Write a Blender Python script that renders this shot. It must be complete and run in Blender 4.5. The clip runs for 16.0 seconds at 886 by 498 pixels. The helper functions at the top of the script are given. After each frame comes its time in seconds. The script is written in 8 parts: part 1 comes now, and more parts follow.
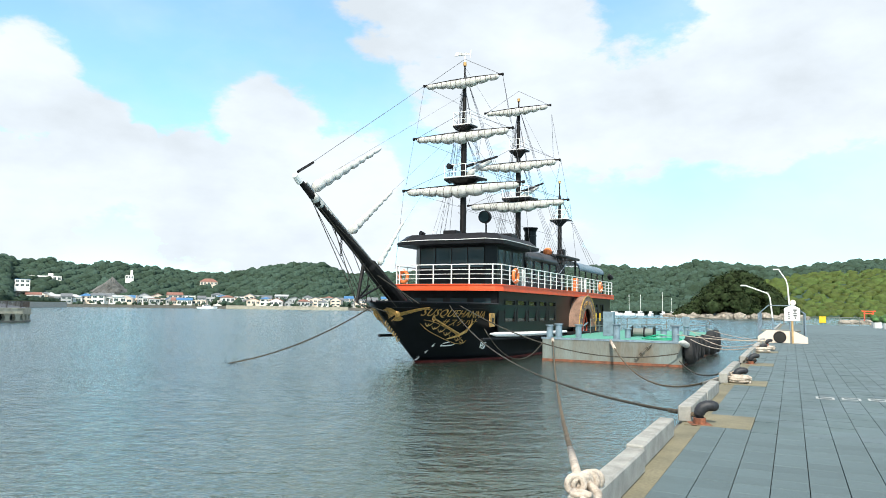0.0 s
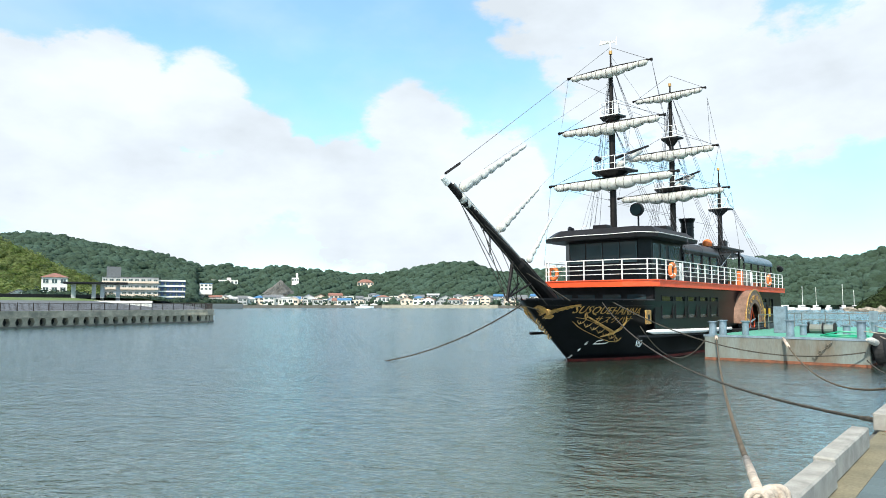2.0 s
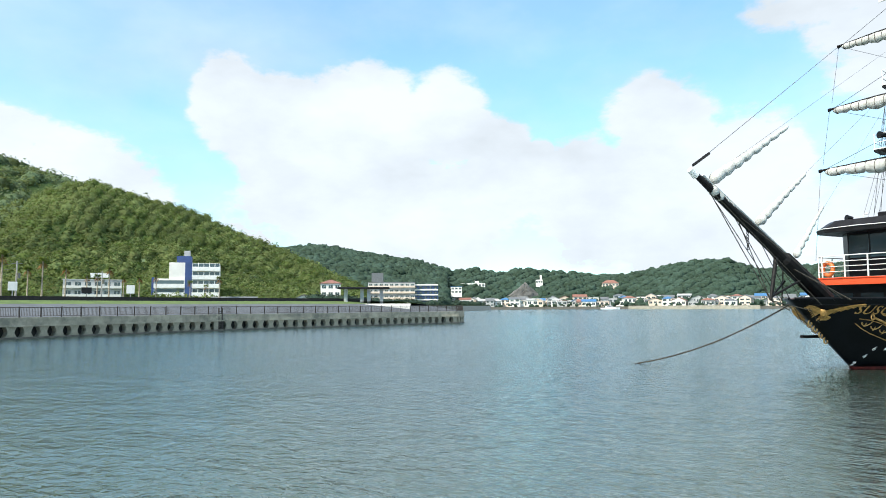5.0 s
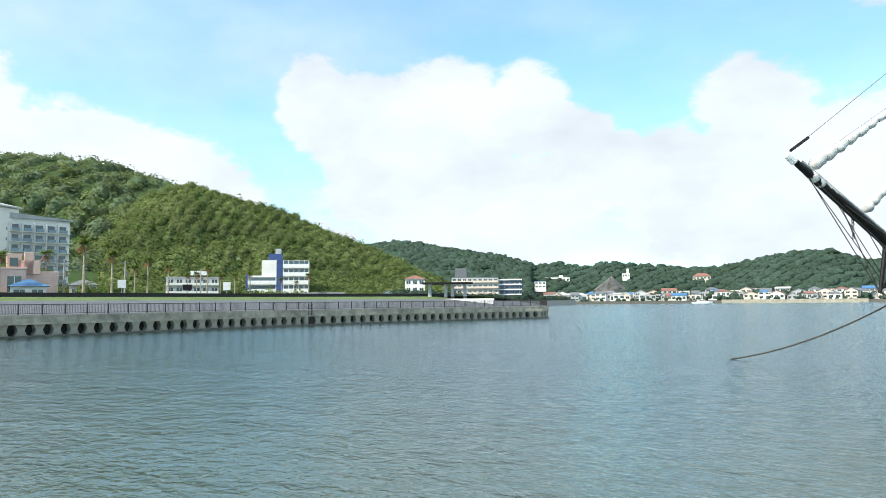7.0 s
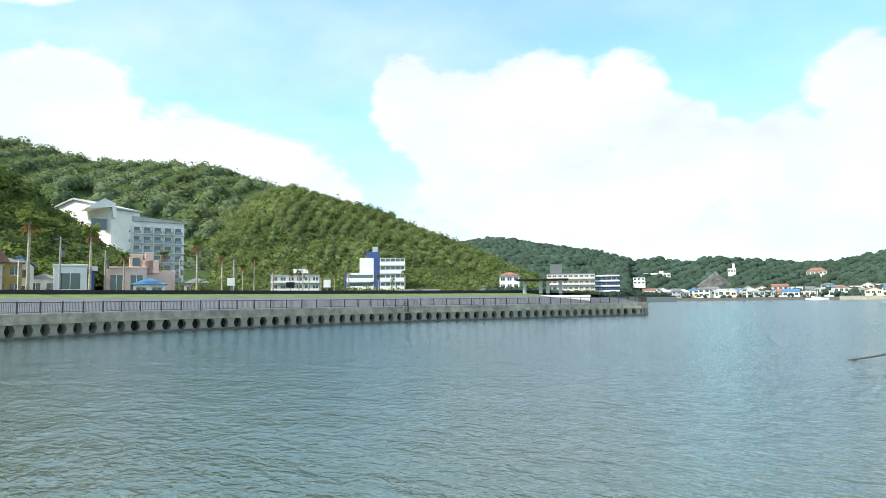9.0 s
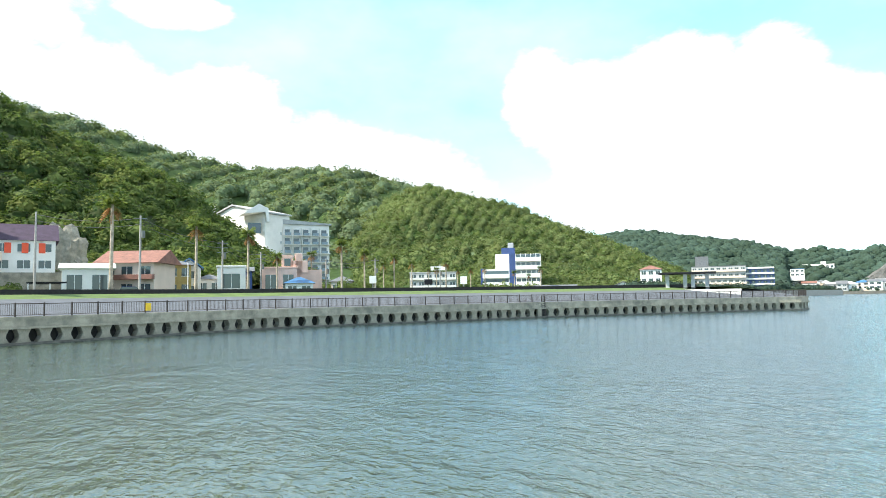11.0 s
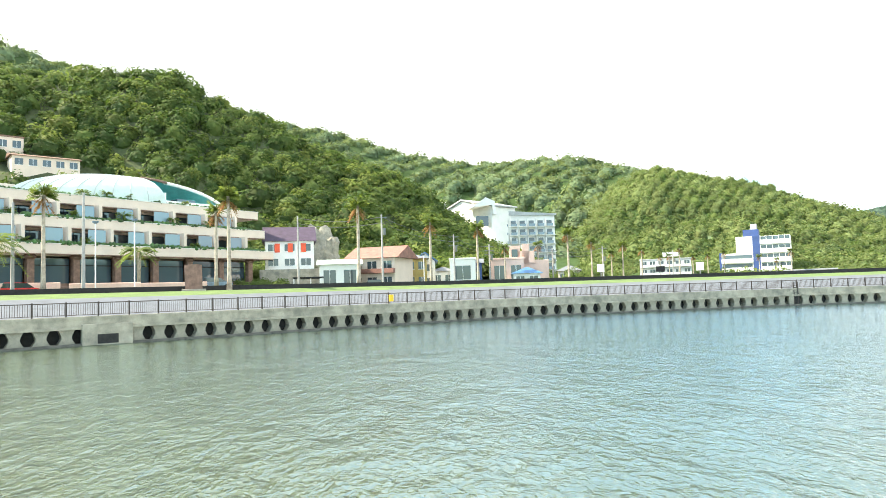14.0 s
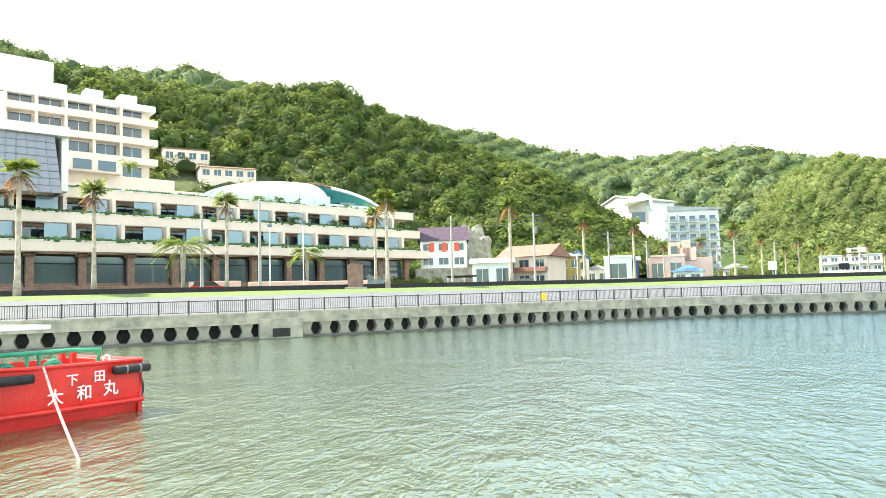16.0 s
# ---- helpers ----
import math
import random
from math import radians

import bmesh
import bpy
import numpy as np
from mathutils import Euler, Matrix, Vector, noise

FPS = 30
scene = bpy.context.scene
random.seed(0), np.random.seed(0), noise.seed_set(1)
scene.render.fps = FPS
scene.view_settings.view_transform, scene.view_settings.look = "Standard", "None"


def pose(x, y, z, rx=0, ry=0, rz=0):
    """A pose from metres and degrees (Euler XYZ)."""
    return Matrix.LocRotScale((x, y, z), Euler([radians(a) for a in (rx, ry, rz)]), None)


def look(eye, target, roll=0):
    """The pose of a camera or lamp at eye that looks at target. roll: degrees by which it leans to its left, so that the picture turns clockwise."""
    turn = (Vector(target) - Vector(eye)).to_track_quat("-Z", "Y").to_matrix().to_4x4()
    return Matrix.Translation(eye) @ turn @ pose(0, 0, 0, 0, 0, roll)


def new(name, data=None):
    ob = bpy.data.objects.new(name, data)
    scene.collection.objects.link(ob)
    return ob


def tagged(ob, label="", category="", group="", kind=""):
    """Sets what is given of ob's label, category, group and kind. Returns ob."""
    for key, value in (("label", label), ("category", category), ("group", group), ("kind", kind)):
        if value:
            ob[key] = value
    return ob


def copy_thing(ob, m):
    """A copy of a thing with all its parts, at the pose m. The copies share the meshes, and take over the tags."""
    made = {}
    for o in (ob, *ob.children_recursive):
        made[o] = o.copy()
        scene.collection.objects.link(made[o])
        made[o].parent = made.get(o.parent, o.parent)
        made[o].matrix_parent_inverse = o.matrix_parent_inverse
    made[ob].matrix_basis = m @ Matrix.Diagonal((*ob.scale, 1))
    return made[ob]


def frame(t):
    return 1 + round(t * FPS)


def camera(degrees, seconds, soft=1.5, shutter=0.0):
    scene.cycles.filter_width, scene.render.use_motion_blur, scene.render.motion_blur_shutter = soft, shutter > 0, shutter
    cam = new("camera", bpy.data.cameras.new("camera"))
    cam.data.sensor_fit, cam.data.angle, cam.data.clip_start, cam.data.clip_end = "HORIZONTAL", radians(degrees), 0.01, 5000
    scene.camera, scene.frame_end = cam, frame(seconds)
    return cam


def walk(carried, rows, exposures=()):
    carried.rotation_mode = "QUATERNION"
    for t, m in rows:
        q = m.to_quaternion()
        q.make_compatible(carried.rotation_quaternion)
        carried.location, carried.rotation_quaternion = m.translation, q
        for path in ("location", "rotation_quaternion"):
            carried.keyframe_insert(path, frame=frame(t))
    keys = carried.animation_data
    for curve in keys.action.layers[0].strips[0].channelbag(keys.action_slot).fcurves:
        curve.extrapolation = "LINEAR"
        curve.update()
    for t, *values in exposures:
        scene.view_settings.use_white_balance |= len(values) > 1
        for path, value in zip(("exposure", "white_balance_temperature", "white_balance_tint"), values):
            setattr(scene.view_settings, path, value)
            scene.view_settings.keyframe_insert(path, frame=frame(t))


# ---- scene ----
cam = camera(66.7, 16.0, soft=0.9)
EYE = 3.0
PATH = [  # seconds, yaw, pitch, roll
    (0, 0.00, 5.02, -0.85), (0.5, 2.89, 4.90, -0.98), (1, 5.93, 4.76, -0.78), (1.5, 8.91, 4.73, -0.42), (2, 12.63, 4.70, -0.09),
    (2.5, 16.80, 4.73, 0.38), (3, 20.74, 4.89, 0.58), (3.5, 24.29, 5.01, 0.25), (4, 28.25, 5.00, 0.30), (6.5, 37.77, 4.55, 0.24),
    (7, 40.23, 4.48, 0.52), (7.5, 42.31, 4.40, 0.74), (8, 44.06, 4.32, 0.75), (8.5, 46.10, 4.29, 0.93), (9, 48.25, 4.28, 0.57),
    (9.5, 51.38, 4.24, 0.57), (12, 65.47, 4.00, 1.08), (12.5, 68.93, 3.92, 0.98), (13, 72.67, 3.77, 1.09), (13.5, 75.47, 3.67, 1.45),
    (14, 78.95, 3.69, 1.87), (14.5, 81.99, 3.75, 1.82), (15, 85.61, 3.80, 1.28), (15.5, 88.85, 3.86, 1.18), (16, 91.85, 3.96, 1.61),
]
SWAY = {0.5: (-0.01, 0.02, 0.0), 1: (-0.03, 0.06, 0.0), 1.5: (-0.04, 0.09, 0.01), 2: (-0.05, 0.10, 0.03), 2.5: (-0.06, 0.10, 0.06),
        3: (-0.07, 0.10, 0.08), 3.5: (-0.07, 0.09, 0.07), 4: (-0.06, 0.07, 0.05)}   # the hand drifts a little while turning
walk(cam, [(t, pose(*(Vector((0, 0, EYE)) + Vector(SWAY.get(t, (0, 0, 0)))), 90 + p, r, y)) for t, y, p, r in PATH],
     exposures=[(0, 0.35, 6200, 10), (4, 0.35, 6150, 10), (9.5, 0.55, 6150, 10), (12, 1.1, 6400, 10), (13.5, 1.45, 6700, 10), (16, 1.75, 7000, 10)])

# ---- light ----
SUN_AZ, SUN_EL = -168.0, 46.0   # degrees right of +y, degrees up
sun = new("sun", bpy.data.lights.new("sun", "SUN"))
sun.data.energy, sun.data.angle, sun.data.color = 5.0, radians(2.0), (1.0, 0.90, 0.74)
sun.matrix_world = look((0, 0, 300), (-math.sin(radians(SUN_AZ)) * 300, -math.cos(radians(SUN_AZ)) * 300, 300 - 300 * math.tan(radians(SUN_EL))))


def azdir(az, el):
    a, e = radians(az), radians(el)
    return (math.sin(a) * math.cos(e), math.cos(a) * math.cos(e), math.sin(e))


def make_world():
    w = bpy.data.worlds.new("sky")
    scene.world = w
    w.use_nodes = True
    nt = w.node_tree
    nt.nodes.clear()
    N, L = nt.nodes.new, nt.links.new

    def val(node, key, v):
        node.inputs[key].default_value = v

    def math_node(op, a, b=None, clamp=False):
        m = N("ShaderNodeMath")
        m.operation, m.use_clamp = op, clamp
        for i, s in enumerate((a, b)):
            if s is None:
                continue
            if isinstance(s, (int, float)):
                m.inputs[i].default_value = s
            else:
                L(s, m.inputs[i])
        return m.outputs[0]

    sky = N("ShaderNodeTexSky")
    sky.sky_type, sky.sun_disc = "NISHITA", False
    sky.sun_elevation, sky.sun_rotation = radians(SUN_EL), radians(SUN_AZ)
    sky.air_density, sky.dust_density, sky.ozone_density = 1.0, 0.6, 2.5
    tc = N("ShaderNodeTexCoord")
    vec = tc.outputs["Generated"]
    sep = N("ShaderNodeSeparateXYZ")
    L(vec, sep.inputs[0])
    up = math_node("MAXIMUM", sep.outputs[2], 0.0)
    # billows are flattened a little towards the horizon
    mp = N("ShaderNodeMapping")
    val(mp, "Scale", (1.0, 1.0, 1.9))
    L(vec, mp.inputs[0])

    def fbm(scale, detail, rough, seed):
        n = N("ShaderNodeTexNoise")
        n.noise_dimensions = "4D"
        val(n, "W", seed)
        val(n, "Scale", scale)
        val(n, "Detail", detail)
        val(n, "Roughness", rough)
        L(mp.outputs[0], n.inputs["Vector"])
        return n.outputs["Fac"]

    big, fine = fbm(5.5, 9, 0.58, 3.1), fbm(15.0, 10, 0.62, 8.4)
    billow = math_node("ADD", math_node("MULTIPLY", math_node("SUBTRACT", big, 0.5), 2.3), math_node("MULTIPLY", math_node("SUBTRACT", fine, 0.5), 1.5))
    az = math_node("MULTIPLY", math_node("ARCTAN2", sep.outputs[0], sep.outputs[1]), 57.2958)
    el = math_node("MULTIPLY", math_node("ARCSINE", sep.outputs[2]), 57.2958)
    # heaps of cumulus: azimuth, height, half width and half depth of each lobe in degrees
    heaps = ((-51, 16.2, 3.6, 4.4), (-46, 14, 6.5, 5.4), (-40, 15.5, 6, 5.2), (-33, 14.6, 5, 4.8), (-37, 9, 14, 6.5), (-28.5, 12, 4, 4.5),
             (-14.5, 13.2, 5.6, 5.6), (-20.5, 10, 6, 4.8), (-8.5, 11, 5, 5), (-14, 6.5, 12, 5), (-24.7, 12.8, 1.5, 1.4), (-21, 8.5, 4, 3),
             (-88, 14, 8, 6.2), (-78, 13.4, 6.5, 5.8), (-70, 10.8, 6, 5), (-61.5, 8.5, 6.5, 4.6), (-74, 6, 16, 7), (-82, 22.3, 4.5, 1.5),
             (-1, 25, 8, 6), (5, 20.5, 10, 7), (14, 16.5, 12, 6), (24, 17, 11, 6.5), (35, 19, 12, 7), (28, 26, 8, 6), (3, 33, 18, 8), (60, 24, 22, 12),
             (4, 5, 9, 5), (-100, 20, 13, 9), (-116, 20, 18, 14), (-140, 26, 26, 18))
    dens = None
    for a0, e0, rx, ry in heaps:
        dx = math_node("MULTIPLY", math_node("SUBTRACT", az, float(a0)), 1.0 / rx)
        dz = math_node("MULTIPLY", math_node("SUBTRACT", el, float(e0)), 1.0 / ry)
        lobe = math_node("SUBTRACT", 1.0, math_node("ADD", math_node("MULTIPLY", dx, dx), math_node("MULTIPLY", dz, dz)))
        dens = lobe if dens is None else math_node("MAXIMUM", dens, lobe)
    dens = math_node("MAXIMUM", dens, -0.9)
    dens = math_node("ADD", dens, billow)
    # unseen overhead cloud, added to brighten ambient light and water reflections
    over = N("ShaderNodeMapRange")
    L(up, over.inputs[0])
    for k, v in zip((1, 2, 3, 4), (0.50, 0.68, 0.0, 1.2)):
        over.inputs[k].default_value = v
    dens = math_node("ADD", dens, over.outputs[0])
    core = N("ShaderNodeMapRange")
    core.interpolation_type = "SMOOTHSTEP"
    L(dens, core.inputs[0])
    for k, v in zip((1, 2, 3, 4), (-0.10, 0.42, 0.0, 0.80)):
        core.inputs[k].default_value = v
    # thin veil over the blue, thicker towards the horizon
    veil = N("ShaderNodeMapRange")
    L(math_node("ADD", fbm(2.2, 6, 0.55, 14.0), math_node("MULTIPLY", up, -0.35)), veil.inputs[0])
    for k, v in zip((1, 2, 3, 4), (0.28, 0.62, 0.22, 0.72)):
        veil.inputs[k].default_value = v
    mask = N("ShaderNodeMath")
    mask.operation = "MULTIPLY_ADD"
    mask.use_clamp = True
    L(core.outputs[0], mask.inputs[0])
    mask.inputs[1].default_value = 1.0
    L(veil.outputs[0], mask.inputs[2])
    # thick middles turn faintly grey
    shade = N("ShaderNodeMapRange")
    L(fbm(4.0, 6, 0.55, 21.0), shade.inputs[0])
    for k, v in zip((1, 2, 3, 4), (0.35, 0.62, 6.6, 8.4)):
        shade.inputs[k].default_value = v
    white = N("ShaderNodeVectorMath")
    white.operation = "SCALE"
    white.inputs[0].default_value = (0.93, 0.99, 1.02)
    L(shade.outputs[0], white.inputs["Scale"])
    mix = N("ShaderNodeMix")
    mix.data_type = "RGBA"
    L(mask.outputs[0], mix.inputs["Factor"])
    clear = N("ShaderNodeVectorMath")
    clear.operation = "MULTIPLY"
    L(sky.outputs[0], clear.inputs[0])
    clear.inputs[1].default_value = (1.6, 2.4, 2.25)
    L(clear.outputs[0], mix.inputs[6])
    L(white.outputs[0], mix.inputs[7])
    bg = N("ShaderNodeBackground")
    val(bg, "Strength", 0.10)
    L(mix.outputs[2], bg.inputs[0])
    out = N("ShaderNodeOutputWorld")
    L(bg.outputs[0], out.inputs[0])


make_world()

# ---- materials ----


def material(name, color, rough=0.6, metal=0.0, vary=0.12, scale=3.0, fine=40.0, bump=0.15, tint=None, spread=0.0, island=False, coords="Object", spec=0.5, stretch=None, dist=0.02):
    """A surface whose colour wanders at two scales, towards tint where one is given, with fine relief."""
    m = bpy.data.materials.new(name)
    m.use_nodes = True
    nt = m.node_tree
    N, L = nt.nodes.new, nt.links.new
    b = nt.nodes["Principled BSDF"]
    b.inputs["Roughness"].default_value, b.inputs["Metallic"].default_value = rough, metal
    b.inputs["Specular IOR Level"].default_value = spec
    tc = N("ShaderNodeTexCoord")
    src = tc.outputs[coords]
    if stretch:
        mp = N("ShaderNodeMapping")
        mp.inputs["Scale"].default_value = stretch
        L(src, mp.inputs[0])
        src = mp.outputs[0]
    big, small = N("ShaderNodeTexNoise"), N("ShaderNodeTexNoise")
    for n, s, d in ((big, scale, 6), (small, fine, 4)):
        n.inputs["Scale"].default_value, n.inputs["Detail"].default_value, n.inputs["Roughness"].default_value = s, d, 0.62
        L(src, n.inputs["Vector"])
    ramp = N("ShaderNodeValToRGB")
    dark = [c * (1 - 2 * vary) for c in color]
    light = [min(1, c * (1 + 1.3 * vary)) for c in color]
    if tint:
        dark = tint
    ramp.color_ramp.elements[0].position, ramp.color_ramp.elements[1].position = 0.32, 0.62
    ramp.color_ramp.elements[0].color, ramp.color_ramp.elements[1].color = (*dark, 1), (*light, 1)
    L(big.outputs["Fac"], ramp.inputs[0])
    hsv = N("ShaderNodeHueSaturation")
    L(ramp.outputs[0], hsv.inputs["Color"])
    mr = N("ShaderNodeMapRange")
    for k, v in zip((1, 2, 3, 4), (0.3, 0.7, 1 - vary, 1 + vary)):
        mr.inputs[k].default_value = v
    L(small.outputs["Fac"], mr.inputs[0])
    last = mr.outputs[0]
    if spread:
        if island:
            rnd = N("ShaderNodeNewGeometry").outputs["Random Per Island"]
        else:
            rnd = N("ShaderNodeObjectInfo").outputs["Random"]
        r2 = N("ShaderNodeMapRange")
        for k, v in zip((1, 2, 3, 4), (0, 1, 1 - spread, 1 + spread)):
            r2.inputs[k].default_value = v
        L(rnd, r2.inputs[0])
        mul = N("ShaderNodeMath")
        mul.operation = "MULTIPLY"
        L(last, mul.inputs[0])
        L(r2.outputs[0], mul.inputs[1])
        last = mul.outputs[0]
        if island:
            r3 = N("ShaderNodeMapRange")
            for k, v in zip((1, 2, 3, 4), (0, 1, 0.485, 0.515)):
                r3.inputs[k].default_value = v
            L(rnd, r3.inputs[0])
            L(r3.outputs[0], hsv.inputs["Hue"])
    L(last, hsv.inputs["Value"])
    L(hsv.outputs[0], b.inputs["Base Color"])
    if bump:
        bp = N("ShaderNodeBump")
        bp.inputs["Strength"].default_value, bp.inputs["Distance"].default_value = bump, dist
        L(small.outputs["Fac"], bp.inputs["Height"])
        L(bp.outputs[0], b.inputs["Normal"])
    return m


def glass_material(name, color=(0.03, 0.05, 0.06), rough=0.05):
    m = bpy.data.materials.new(name)
    m.use_nodes = True
    b = m.node_tree.nodes["Principled BSDF"]
    b.inputs["Base Color"].default_value = (*color, 1)
    b.inputs["Roughness"].default_value = rough
    b.inputs["Specular IOR Level"].default_value = 0.9
    return m


def water_material():
    m = bpy.data.materials.new("harbour_water")
    m.use_nodes = True
    nt = m.node_tree
    N, L = nt.nodes.new, nt.links.new
    b = nt.nodes["Principled BSDF"]
    b.inputs["Roughness"].default_value = 0.6
    b.inputs["Specular IOR Level"].default_value = 0.0
    gloss = N("ShaderNodeBsdfGlossy")
    gloss.inputs["Color"].default_value = (0.80, 0.92, 0.97, 1)
    gloss.inputs["Roughness"].default_value = 0.12
    fres = N("ShaderNodeFresnel")
    fres.inputs["IOR"].default_value = 1.33
    lift = N("ShaderNodeMapRange")
    for k, v in zip((1, 2, 3, 4), (0.0, 0.60, 0.14, 0.90)):
        lift.inputs[k].default_value = v
    L(fres.outputs[0], lift.inputs[0])
    both_sh = N("ShaderNodeMixShader")
    L(lift.outputs[0], both_sh.inputs[0])
    L(b.outputs[0], both_sh.inputs[1])
    L(gloss.outputs[0], both_sh.inputs[2])
    out = [n for n in nt.nodes if n.type == "OUTPUT_MATERIAL"][0]
    L(both_sh.outputs[0], out.inputs[0])
    tc = N("ShaderNodeTexCoord")
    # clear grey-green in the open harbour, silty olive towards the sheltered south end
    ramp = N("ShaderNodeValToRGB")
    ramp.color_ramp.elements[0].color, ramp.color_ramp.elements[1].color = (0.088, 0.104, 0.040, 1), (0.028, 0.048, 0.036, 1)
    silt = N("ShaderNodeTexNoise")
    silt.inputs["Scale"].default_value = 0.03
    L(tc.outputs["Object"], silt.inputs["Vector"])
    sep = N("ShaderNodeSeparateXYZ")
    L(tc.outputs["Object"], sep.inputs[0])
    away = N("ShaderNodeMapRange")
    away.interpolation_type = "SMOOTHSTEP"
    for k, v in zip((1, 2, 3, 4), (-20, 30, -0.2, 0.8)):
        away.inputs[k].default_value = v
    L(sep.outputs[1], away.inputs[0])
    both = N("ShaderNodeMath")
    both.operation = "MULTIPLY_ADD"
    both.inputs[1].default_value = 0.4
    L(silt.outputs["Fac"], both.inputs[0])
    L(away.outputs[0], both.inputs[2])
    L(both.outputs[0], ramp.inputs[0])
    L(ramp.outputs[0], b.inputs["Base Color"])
    normal = None
    # swell, chop and ripples, each drawn out across the wind
    for scale, sx, dist, strength, detail in ((0.06, 0.6, 0.25, 0.6, 3), (0.3, 0.6, 0.20, 0.9, 4), (1.0, 0.55, 0.10, 1.0, 4), (2.8, 0.5, 0.085, 1.0, 4), (8.0, 0.55, 0.04, 1.0, 3)):
        mp = N("ShaderNodeMapping")
        mp.inputs["Rotation"].default_value = (0, 0, radians(25))
        mp.inputs["Scale"].default_value = (sx, 1.0, 1.0)
        L(tc.outputs["Object"], mp.inputs[0])
        n = N("ShaderNodeTexNoise")
        n.inputs["Scale"].default_value, n.inputs["Detail"].default_value, n.inputs["Distortion"].default_value = scale, detail, 0.6
        L(mp.outputs[0], n.inputs["Vector"])
        bp = N("ShaderNodeBump")
        bp.inputs["Strength"].default_value, bp.inputs["Distance"].default_value = strength, dist
        L(n.outputs["Fac"], bp.inputs["Height"])
        if normal:
            L(normal, bp.inputs["Normal"])
        normal = bp.outputs[0]
    for node in (b, gloss, fres):
        L(normal, node.inputs["Normal"])
    return m


